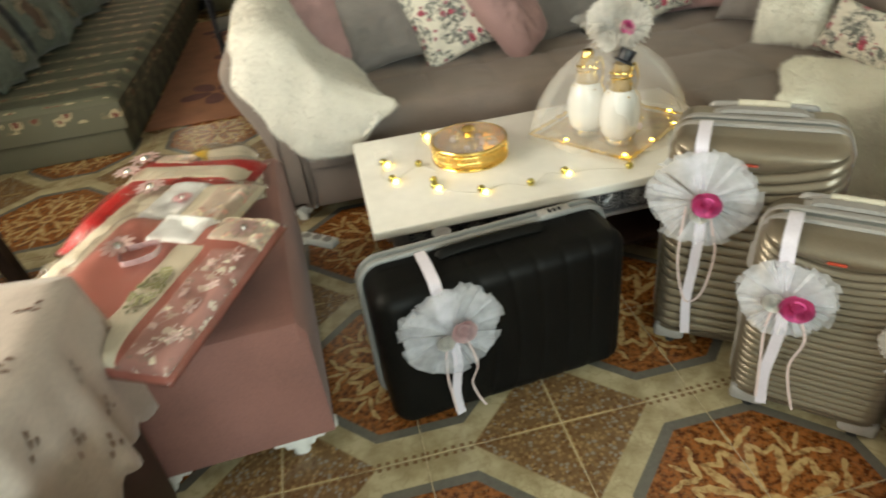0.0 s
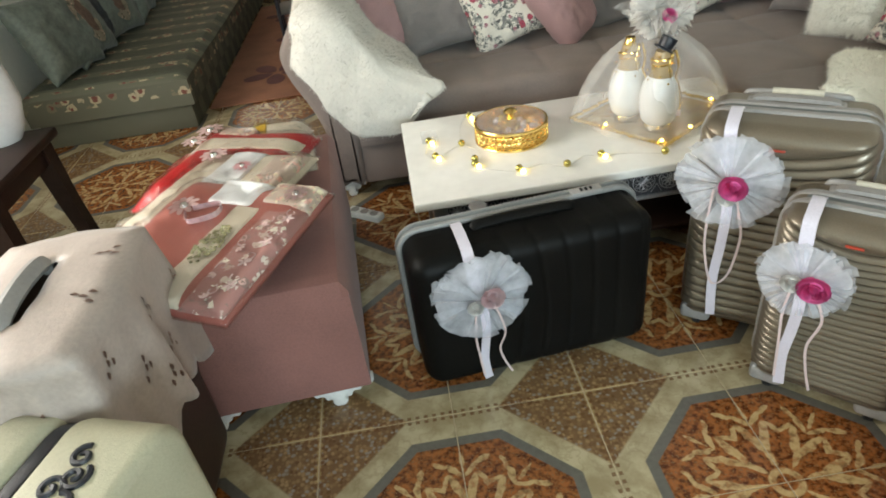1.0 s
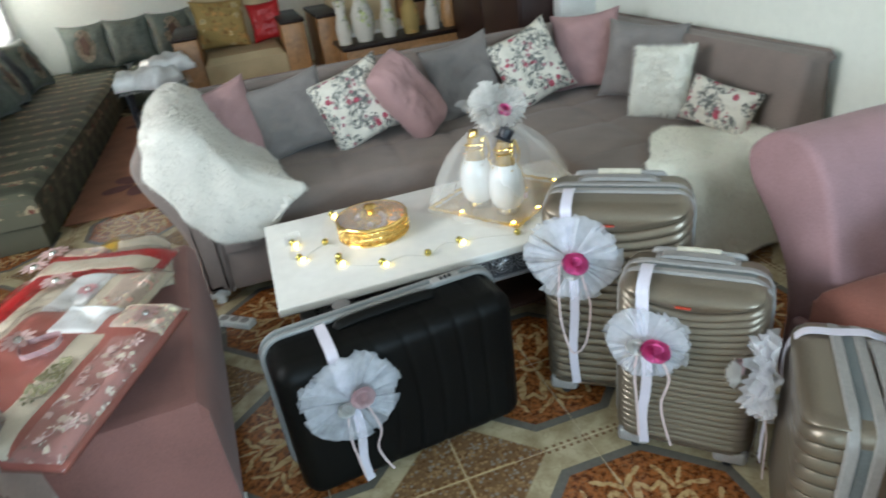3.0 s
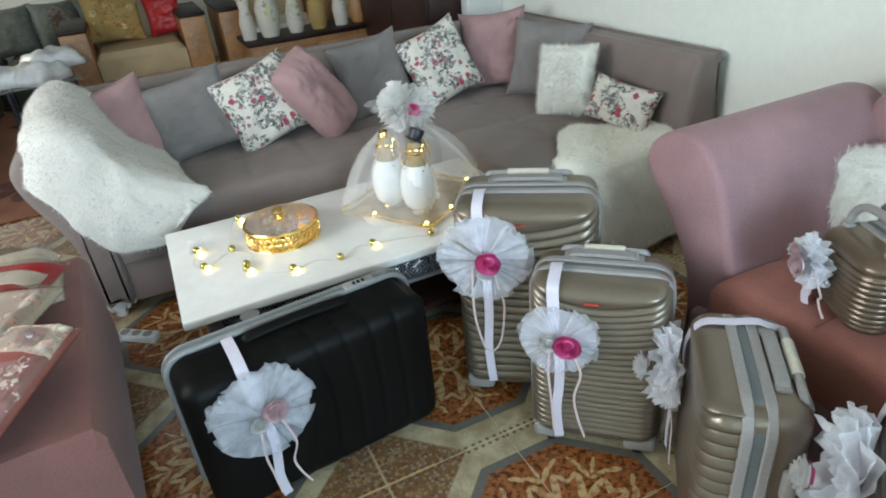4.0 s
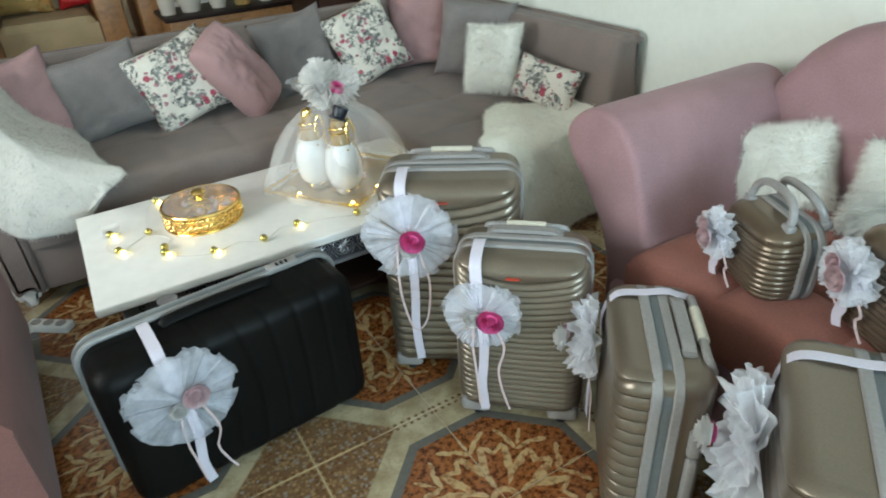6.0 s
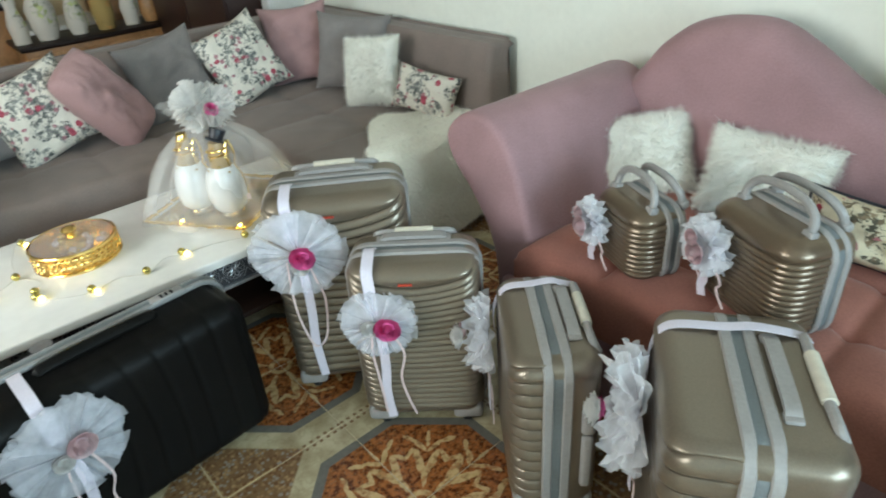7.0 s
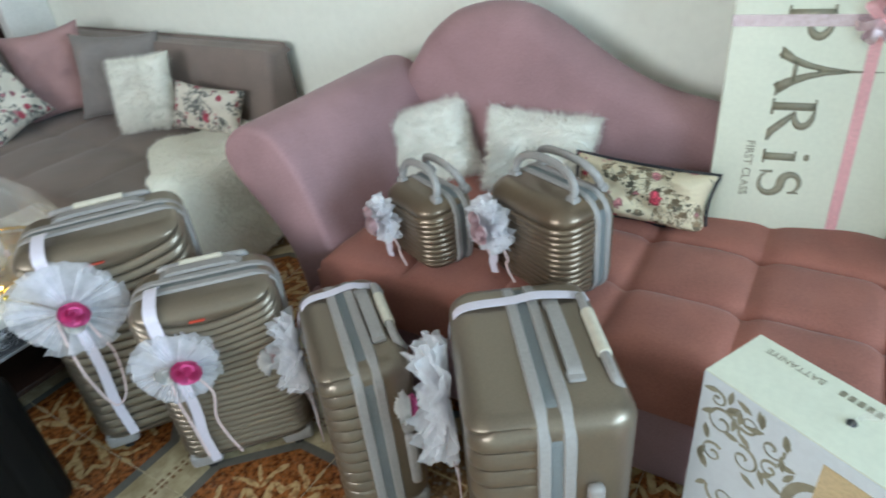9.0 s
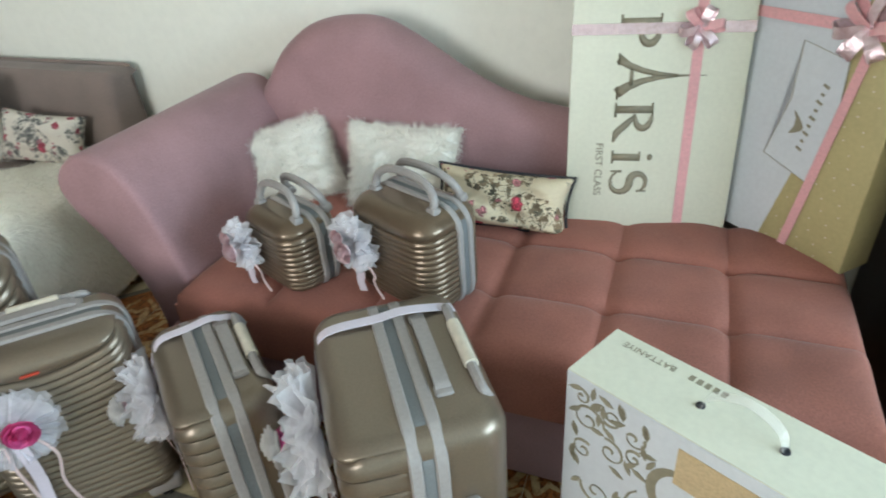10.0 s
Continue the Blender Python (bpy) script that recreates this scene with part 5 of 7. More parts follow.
def seat_throw():
    ob = thing("fur_throw", 2.1, 1.9, 0, 0, "cream sheepskin throw hanging over the sofa end", "fur throw")
    raw = []
    for y, z, x0, x1 in ((2.13, 0.472, 2.06, 2.40), (2.00, 0.476, 1.95, 2.42), (1.87, 0.472, 1.84, 2.42), (1.785, 0.43, 1.79, 2.42), (1.765, 0.32, 1.80, 2.48), (1.755, 0.18, 1.83, 2.50), (1.75, 0.045, 1.88, 2.48)):
        row = []
        for i in range(7):
            u = i / 6
            row.append((x0 + (x1 - x0) * u - 2.1, y + 0.02 * math.sin(5 * u + y * 9) - 1.9, z + (0.012 * math.sin(7 * u) if z > 0.44 else 0)))
        raw.append(row)
    part("pelt", throw(raw, 22, 40000, 0.022), "fur_cream", ob, "", 0)


seat_throw()


# ---- on the coffee table ----
def candy_box():
    ob = thing("candy_box", 0.83, 2.03, 0.405, 0, "round pierced gold candy box with clear lid", "candy box")
    r = 0.124
    part("body", lathe([(0, 0.004), (r - 0.004, 0.004), (r, 0.010), (r + 0.002, 0.03), (r, 0.062), (r - 0.004, 0.062), (r - 0.004, 0.008), (0, 0.008)], 56), "lace_gold", ob, "pierced gold wall")
    bm = bmesh.new()
    for i in range(40):
        a = 2 * math.pi * i / 40
        for zz, rr in ((0.022, 0.0105), (0.044, 0.0085)):
            b = a + (0.5 if zz > 0.03 else 0) * 2 * math.pi / 40
            c = Vector((math.cos(b) * (r + 0.003), math.sin(b) * (r + 0.003), zz))
            t = Vector((-math.sin(b), math.cos(b), 0))
            tube([c + t * rr * math.cos(q * 0.785) + Vector((0, 0, rr * math.sin(q * 0.785))) for q in range(8)], 0.0014, 4, True, bm)
    part("filigree", bm, "gold", ob, "raised gold scrollwork")
    for zz in (0.004, 0.064):
        part("rim", tube([(math.cos(q * math.pi / 28) * (r + 0.001), math.sin(q * math.pi / 28) * (r + 0.001), zz) for q in range(56)], 0.0045, 7, True), "gold", ob)
    part("foot", lathe([(0, 0.0), (r * 0.96, 0.0), (r * 0.96, 0.004), (0, 0.004)], 40), "darkwood", ob)
    lid = part("lid", lathe([(0, 0.074), (r * 0.6, 0.073), (r - 0.004, 0.068), (r - 0.004, 0.066), (0, 0.068)], 48), "clear", ob, "clear glass lid")
    part("knob", lathe([(0, 0.072), (0.018, 0.072), (0.008, 0.080), (0.020, 0.090), (0.024, 0.098), (0.016, 0.107), (0, 0.110)], 20), "gold", lid, "gold knob")
    rnd = random.Random(5)
    for i in range(26):
        a, q = rnd.uniform(0, 6.28), r * 0.8 * math.sqrt(rnd.random())
        part("sweet", lathe([(0, -0.010), (0.009, -0.007), (0.012, 0.0), (0.009, 0.007), (0, 0.010)], 8), "foil" if i % 2 else "gold", ob, "foil-wrapped sweet", m=Matrix.Translation((q * math.cos(a), q * math.sin(a), 0.028 + 0.018 * rnd.random())))


candy_box()


def fairy_lights():
    ob = thing("fairy_lights", 0.85, 1.95, 0.405, 0, "string of gold bead fairy lights on the table", "string lights")
    spots = [(0.65, 2.02), (0.55, 1.95), (0.67, 1.85), (0.675, 1.885), (0.80, 1.77), (0.95, 1.75), (1.07, 1.78), (1.26, 1.73), (0.54, 2.08), (0.71, 2.25)]
    loop = [(0.53, 2.16), (0.54, 2.08), (0.52, 2.0), (0.55, 1.95), (0.60, 1.99), (0.65, 2.02), (0.70, 1.95), (0.675, 1.885), (0.67, 1.85), (0.73, 1.80), (0.80, 1.77), (0.88, 1.79), (0.95, 1.75), (1.02, 1.80), (1.07, 1.78), (1.16, 1.77), (1.26, 1.73)]
    part("wire", tube(smooth_path([(x - 0.85, y - 1.95, 0.0025) for x, y in loop], 5), 0.0011, 5), "wire", ob, "thin clear wire")
    part("wire", tube(smooth_path([(0.65 - 0.85, 2.02 - 1.95, 0.003), (0.66 - 0.85, 2.12 - 1.95, 0.02), (0.70 - 0.85, 2.19 - 1.95, 0.05), (0.72 - 0.85, 2.22 - 1.95, 0.03), (0.71 - 0.85, 2.25 - 1.95, 0.012)], 5), 0.0011, 5), "wire", ob)
    for i, (x, y) in enumerate(spots):
        ball = part("bead", lathe([(0, -0.0125), (0.0062, -0.0108), (0.0108, -0.0062), (0.0125, 0), (0.0108, 0.0062), (0.0062, 0.0108), (0, 0.0125)], 16), "bead", ob, "gold bead", m=Matrix.Translation((x - 0.85, y - 1.95, 0.0125)))
        if i in (1, 2, 4, 6, 8, 9):
            part("lamp", lathe([(0, -0.008), (0.006, -0.006), (0.009, 0), (0.006, 0.006), (0, 0.008)], 12), "led", ball, "lit warm lamp", m=Matrix.Translation((0.010, -0.012, -0.006)))
    part("battery_box", one_box(0.545 - 0.85, 2.115 - 1.95, 0.011, 0.06, 0.075, 0.022, 0.006), "clear", ob, "clear battery box")


fairy_lights()


def bottle_gift():
    tray = thing("gold_tray", 1.335, 2.035, 0.405, 34, "square gold-rimmed mirrored tray under the bottles", "tray")
    part("plate", one_box(0, 0, 0.005, 0.40, 0.38, 0.008, 0.003), "clear", tray, "clear plate")
    part("liner", one_box(0, 0, 0.0015, 0.38, 0.36, 0.002), "goldcloth", tray, "gold brocade liner")
    for x, y in ((-0.19, -0.17), (-0.05, -0.185), (0.10, -0.185), (0.19, -0.12), (0.19, 0.06), (-0.19, 0.05)):
        part("lamp", lathe([(0, -0.006), (0.007, 0), (0, 0.006)], 10), "led", tray, "lit warm lamp", m=Matrix.Translation((x, y, 0.020)))
    bm = bmesh.new()
    rnd = random.Random(3)
    for sx, sy, along in ((0, -1, 0), (0, 1, 0), (-1, 0, 1), (1, 0, 1)):
        for i in range(24):
            u = (i / 23 - 0.5)
            x, y = (u * 0.40, sy * 0.19) if not along else (sx * 0.20, u * 0.38)
            lathe([(0, -0.006), (0.0065, -0.004), (0.0095, 0), (0.0065, 0.004), (0, 0.006)], 6, bm, (x + rnd.uniform(-0.002, 0.002), y, 0.012 + rnd.uniform(-0.002, 0.003)))
    part("beaded_rim", bm, "gold", tray, "gold beaded rim")
    for k, (x, y, hat) in enumerate(((1.235, 2.005, False), (1.30, 1.895, True))):
        ob = thing("bottle", x, y, 0.416, 0, "white lacquered gift bottle with gold collar" if not hat else "white lacquered gift bottle with black top hat", "bottle", "gift bottles")
        ob.scale = (1.08, 1.08, 1.08)
        part("body", lathe([(0, 0), (0.036, 0), (0.040, 0.004), (0.041, 0.022), (0.040, 0.026)], 28), "chrome", ob, "silver foot")
        part("coat", lathe([(0.040, 0.026), (0.052, 0.040), (0.059, 0.075), (0.058, 0.115), (0.050, 0.150), (0.036, 0.172)], 28), "bottle_white", ob, "glossy white lacquer")
        part("neck", lathe([(0.036, 0.172), (0.033, 0.184), (0.029, 0.203), (0.025, 0.225), (0.020, 0.245), (0, 0.245)], 24), "amber", ob, "amber glass neck")
        part("gold_chain", tube(smooth_path([(0.036, -0.026, 0.165), (0.049, -0.034, 0.12), (0.052, -0.034, 0.08), (0.050, -0.028, 0.04)], 6), 0.0035, 6), "gold", ob, "gold bead chain")
        part("collar", tube([(0.0305 * math.cos(q / 3), 0.0305 * math.sin(q / 3), 0.198 + 0.005 * q / 6) for q in range(40)], 0.0028, 6), "gold", ob, "gold cord collar")
        bm = bmesh.new()
        for q in range(22):
            a, zz = 2.4 * q, 0.150 + 0.0042 * q
            rr = 0.047 - 0.0009 * q
            lathe([(0, -0.004), (0.0042, 0), (0, 0.004)], 6, bm, (rr * math.cos(a), rr * math.sin(a), zz))
        part("bead_wrap", bm, "gold", ob, "gold bead string wound on the shoulder")
        part("tall_loop", tube(smooth_path([(0.030, -0.02, 0.15), (0.040, -0.024, 0.20), (0.030, -0.016, 0.245), (0.012, -0.024, 0.21), (0.016, -0.034, 0.16)], 6), 0.0032, 6), "gold", ob, "gold wire loop")
        part("charm", one_box(0.046, -0.040, 0.060, 0.014, 0.006, 0.02, 0.003), "rose_soft", ob, "small coral charm")
        if hat:
            part("hat", lathe([(0, 0.286), (0.023, 0.286), (0.024, 0.283), (0.021, 0.256), (0.031, 0.252), (0.031, 0.249), (0, 0.246)], 24), "navy", ob, "black top hat", m=Matrix.Translation((0, 0, 0.246)) @ Matrix.Rotation(radians(28), 4, "Y") @ Matrix.Translation((0, 0, -0.246)))
        else:
            part("cap", lathe([(0, 0.268), (0.014, 0.266), (0.016, 0.25), (0.020, 0.245), (0, 0.245)], 18), "gold", ob, "gold cap")
    veil = thing("tulle_veil", 1.32, 2.00, 0.42, 0, "sheer white tulle gathered over the bottles with pink flower", "veil")
    rnd = random.Random(9)
    bm = bmesh.new()
    rows = []
    n = 72
    for r, z, amp in ((0.27, 0.004, 0.020), (0.25, 0.06, 0.022), (0.20, 0.15, 0.020), (0.15, 0.215, 0.016), (0.09, 0.270, 0.010), (0.03, 0.302, 0.006), (0.026, 0.312, 0.006), (0.05, 0.330, 0.014), (0.085, 0.358, 0.022), (0.10, 0.372, 0.026)):
        row = []
        for i in range(n):
            a = 2 * math.pi * i / n
            rr = r + amp * math.sin(9 * a + z * 6) + amp * 0.6 * math.sin(17 * a)
            rr *= 1 - 0.24 * max(0, math.cos(a - 4.4)) if z < 0.3 else 1
            row.append(bm.verts.new((rr * math.cos(a), rr * math.sin(a), z + (0.012 * math.sin(13 * a) if z > 0.36 else 0))))
        rows.append(row)
    for a, b in zip(rows, rows[1:]):
        for i in range(n):
            bm.faces.new((a[i], a[(i + 1) % n], b[(i + 1) % n], b[i]))
    part("net", bm, "veil", veil, "", 0)
    for k, (dx, dz, rx, ry, rr) in enumerate(((-0.03, 0.358, -25, 20, 0.085), (0.025, 0.348, -50, -15, 0.085), (0.0, 0.338, -75, 0, 0.095), (0.05, 0.338, -35, -50, 0.07), (-0.055, 0.343, -30, 50, 0.07))):
        ruff = pleated_disc(rr, 30 + k, 13, 0.10, 0.016)
        part("ruffle", ruff, "tulle_white", veil, "ruffled white tulle bow", 60, m=Matrix.Translation((dx, -0.01, dz)) @ Matrix.Rotation(radians(ry), 4, "Z") @ Matrix.Rotation(radians(rx), 4, "X"))
    part("flower", rose(0.022, 4), "rose_hot", veil, "hot pink flower", 0, m=Matrix.Translation((0.01, -0.06, 0.348)) @ Matrix.Rotation(radians(-40), 4, "X"))


bottle_gift()


# ---- gift boxes ----
def lettering(text, size, material, parent, m, spread=1.0):
    cu = bpy.data.curves.new("lettering", "FONT")
    cu.body, cu.size, cu.extrude, cu.align_x, cu.align_y, cu.space_character = text, size * K, 0.0006, "CENTER", "CENTER", spread
    tmp = new("lettering", cu)
    me = bpy.data.meshes.new_from_object(tmp.evaluated_get(bpy.context.evaluated_depsgraph_get()))
    bpy.data.objects.remove(tmp)
    bpy.data.curves.remove(cu)
    me.materials.append(MAT[material])
    ob = new("lettering", me)
    ob.parent = parent
    ob.matrix_basis = Matrix.Translation(m.translation * K) @ m.to_3x3().to_4x4()
    return ob


def gift_bow(parent, x, y, z, s=1.0):
    for a in (0, 60, 125, 180, 240, 300):
        pts = smooth_path([(0, 0, 0), (0.02 * s, -0.016 * s, 0.006 * s), (0.048 * s, -0.018 * s, 0.012 * s), (0.052 * s, -0.008 * s, 0), (0.02 * s, -0.003, -0.004 * s), (0, 0, 0)], 5)
        part("bow_loop", strap(pts, 0.022 * s, (0, 0.3, 1)), "foil" if a % 120 else "ribbon_pink", parent, "pink satin bow loop", m=Matrix.Translation((x, y, z)) @ Matrix.Rotation(radians(a), 4, "Y"))


def ink_stroke(pts, widths):
    """A flat printed stroke along points in the x-y plane, with a width at each end or at each point."""
    bm = bmesh.new()
    line = [Vector((x, y, 0)) for x, y in pts]
    n = len(line)
    rows = []
    for i, p in enumerate(line):
        t = (line[min(i + 1, n - 1)] - line[max(i - 1, 0)]).normalized()
        wd = widths[i] if len(widths) == n else widths[0] + (widths[1] - widths[0]) * i / (n - 1)
        side = Vector((-t.y, t.x, 0)) * wd / 2
        rows.append([bm.verts.new(p + o) for o in (side, -side, -side + Vector((0, 0, 0.0006)), side + Vector((0, 0, 0.0006)))])
    for a, b in zip(rows, rows[1:]):
        for k in range(4):
            bm.faces.new((a[k], a[(k + 1) % 4], b[(k + 1) % 4], b[k]))
    bm.faces.new(rows[0])
    bm.faces.new(rows[-1][::-1])
    return bm


def bow2(cx, cy, rx, ry, a0, a1, n=14):
    return [(cx + rx * math.cos(radians(a0 + (a1 - a0) * k / n)), cy + ry * math.sin(radians(a0 + (a1 - a0) * k / n))) for k in range(n + 1)]


def swell(n, thin, thick):
    return [thin + (thick - thin) * math.sin(math.pi * k / n) for k in range(n + 1)]


CAP = 0.094
SERIF_LETTERS = (
    # P
    [([(0.018, 0), (0.018, CAP)], (0.015, 0.015)), ([(0.0, 0.002), (0.038, 0.002)], (0.004, 0.004)), ([(0.0, CAP - 0.002), (0.03, CAP - 0.002)], (0.004, 0.004)), (bow2(0.03, 0.069, 0.038, 0.023, 90, -90), swell(14, 0.005, 0.015))],
    # A, drawn as a tower with a tall spire
    [([(0.012, 0), (0.030, 0.028), (0.043, 0.062), (0.051, 0.100), (0.054, 0.145)], (0.017, 0.013, 0.011, 0.009, 0.004)), ([(0.098, 0), (0.080, 0.028), (0.067, 0.062), (0.059, 0.100), (0.056, 0.145)], (0.021, 0.017, 0.012, 0.009, 0.004)), ([(0.055, 0.14), (0.055, 0.212)], (0.005, 0.0015)), ([(0.030, 0.034), (0.080, 0.034)], (0.007, 0.007)), ([(0.046, 0.084), (0.064, 0.084)], (0.004, 0.004)), ([(0.0, 0.002), (0.028, 0.002)], (0.004, 0.004)), ([(0.080, 0.002), (0.114, 0.002)], (0.004, 0.004)), ([(0.050, 0.186), (0.060, 0.186)], (0.005, 0.005))],
    # R
    [([(0.018, 0), (0.018, CAP)], (0.015, 0.015)), ([(0.0, 0.002), (0.038, 0.002)], (0.004, 0.004)), ([(0.0, CAP - 0.002), (0.03, CAP - 0.002)], (0.004, 0.004)), (bow2(0.03, 0.071, 0.036, 0.021, 90, -90), swell(14, 0.005, 0.014)), ([(0.036, 0.050), (0.058, 0.028), (0.080, 0.006), (0.104, 0.000)], (0.008, 0.014, 0.014, 0.004))],
    # i
    [([(0.020, 0), (0.020, 0.072)], (0.015, 0.015)), ([(0.002, 0.002), (0.038, 0.002)], (0.004, 0.004)), ([(0.004, 0.070), (0.020, 0.070)], (0.004, 0.004)), (bow2(0.019, 0.096, 0.0001, 0.006, -90, 90, 4), swell(4, 0.004, 0.014))],
    # S
    [(bow2(0.036, 0.071, 0.024, 0.021, 25, 180, 9) + bow2(0.036, 0.071, 0.024, 0.021, 197, 250, 3) + bow2(0.036, 0.026, 0.028, 0.025, 70, -90, 10) + bow2(0.036, 0.026, 0.030, 0.025, -105, -155, 4), (0.003, 0.005, 0.007, 0.008, 0.008, 0.009, 0.010, 0.011, 0.012, 0.013, 0.014, 0.015, 0.016, 0.016, 0.016, 0.016, 0.015, 0.014, 0.013, 0.012, 0.011, 0.010, 0.009, 0.008, 0.007, 0.006, 0.005, 0.005, 0.004, 0.003)), ([(0.060, 0.094), (0.060, 0.070)], (0.003, 0.005)), ([(0.006, 0.0), (0.006, 0.028)], (0.003, 0.006))],
)


def paris_box():
    ob = thing("gift_box", 2.36, -0.105, 0.452, -80, "cream gift box with bronze city lettering and pink ribbon", "gift box", rx=0)
    ob.matrix_world = ob.matrix_world @ pose(0, 0, 0, -6, 0, 0)
    w, h, d = 0.42, 0.66, 0.055
    part("carton", one_box(0, d / 2, h / 2, w, d, h, 0.004), "box_cream", ob, "cream printed carton")
    face = Matrix.Rotation(radians(90), 4, "X")
    turned = face @ Matrix.Rotation(radians(-90), 4, "Z")
    for strokes, at_ in zip(SERIF_LETTERS, (0.553, 0.463, 0.342, 0.218, 0.165)):
        bm = bmesh.new()
        for pts, widths in strokes:
            join(bm, ink_stroke(pts, [1.25 * q for q in widths]), Matrix.Translation((-0.095, -0.0016, at_)) @ turned)
        part("letter", bm, "ink", ob, "printed bronze serif letter", 0)
    lettering("FIRST CLASS", 0.0265, "ink", ob, Matrix.Translation((-0.128, -0.0015, 0.163)) @ turned, 1.02)
    part("ribbon", one_box(0.088, -0.0012, h / 2, 0.024, 0.0022, h + 0.002), "ribbon_pink", ob, "pink satin ribbon")
    part("ribbon", one_box(0, -0.0030, 0.52, w + 0.003, 0.002, 0.026), "foil", ob, "pink foil ribbon")
    gift_bow(ob, 0.088, -0.006, 0.52, 0.9)


def plate_box():
    ob = thing("gift_box", 2.35, -0.425, 0.452, -131, "white and gold dotted gift box with pink ribbon", "gift box")
    ob.matrix_world = ob.matrix_world @ pose(0, 0, 0, -3, 0, 0)
    w, h, d = 0.36, 0.68, 0.115
    part("carton", one_box(0, d / 2, h / 2, w, d, h, 0.004), "box_gold", ob, "gold dotted carton")
    part("panel", slab([(-w / 2, 0.002), (-0.045, 0.002), (0.035, h * 0.5), (0.075, h - 0.002), (-w / 2, h - 0.002)], -0.0012, 0.001, "y"), "box_white", ob, "white printed panel")
    for i in range(12):
        for j in range(22):
            x, z = -0.02 + 0.0145 * i + (0.007 if j % 2 else 0), 0.02 + 0.029 * j
            if x < -0.035 + 0.10 * z / 0.33 * 0.8 or x > w / 2 - 0.008:
                continue
            part("dot", lathe([(0, 0.0012), (0.0022, 0.0010), (0.0022, 0), (0, 0)], 6), "linen_cream", ob, m=Matrix.Translation((x, 0.0002, z)) @ Matrix.Rotation(radians(90), 4, "X")) if (i + j) % 3 == 0 else None
    plate = [(-0.080, 0.225), (0.040, 0.190), (0.072, 0.335), (0.062, 0.475), (-0.050, 0.500), (-0.046, 0.37)]
    part("plaque", slab(plate, -0.0035, -0.0014, "y"), "box_white", ob, "white label plaque")
    part("plaque_edge", tube([(x, -0.0036, z) for x, z in plate], 0.0012, 4, True), "ink", ob)
    for i in range(9):
        part("writing", one_box(0.004 + 0.003 * i, -0.0042, 0.262 + 0.019 * i, 0.016 - 0.007 * (i % 2), 0.0014, 0.006, 0, 2, Matrix.Rotation(radians(25), 4, "Y")), "ink", ob)
    part("emblem", slab(curve2([(-0.030, 0.29), (0.0, 0.305), (-0.008, 0.325), (-0.030, 0.345), (-0.018, 0.318)], 3), -0.0046, -0.0036, "y"), "ink", ob, "small printed bronze emblem")
    part("ribbon", one_box(0.055, -0.0055, h / 2, 0.022, 0.002, h + 0.002), "ribbon_pink", ob, "pink satin ribbon", m=Matrix.Rotation(radians(8), 4, "Y") @ Matrix.Translation((-0.03, 0, 0)))
    part("ribbon", one_box(0, -0.007, 0.545, w + 0.003, 0.002, 0.024), "ribbon_pink", ob)
    gift_bow(ob, 0.085, -0.010, 0.545, 1.2)


def scroll(cx, cz, r, turns, flip, start):
    pts = []
    for k in range(26):
        t = k / 25
        a = start + flip * turns * 2 * math.pi * t
        pts.append((cx + r * (1 - 0.85 * t) * math.cos(a), 0, cz + r * (1 - 0.85 * t) * math.sin(a)))
    return pts


def slab_stroke(pts, widths, y):
    """A printed stroke on an upright face at depth y."""
    return join(bmesh.new(), ink_stroke(pts, widths), Matrix.Translation((0, y - 0.0004, 0)) @ Matrix.Rotation(radians(90), 4, "X"))


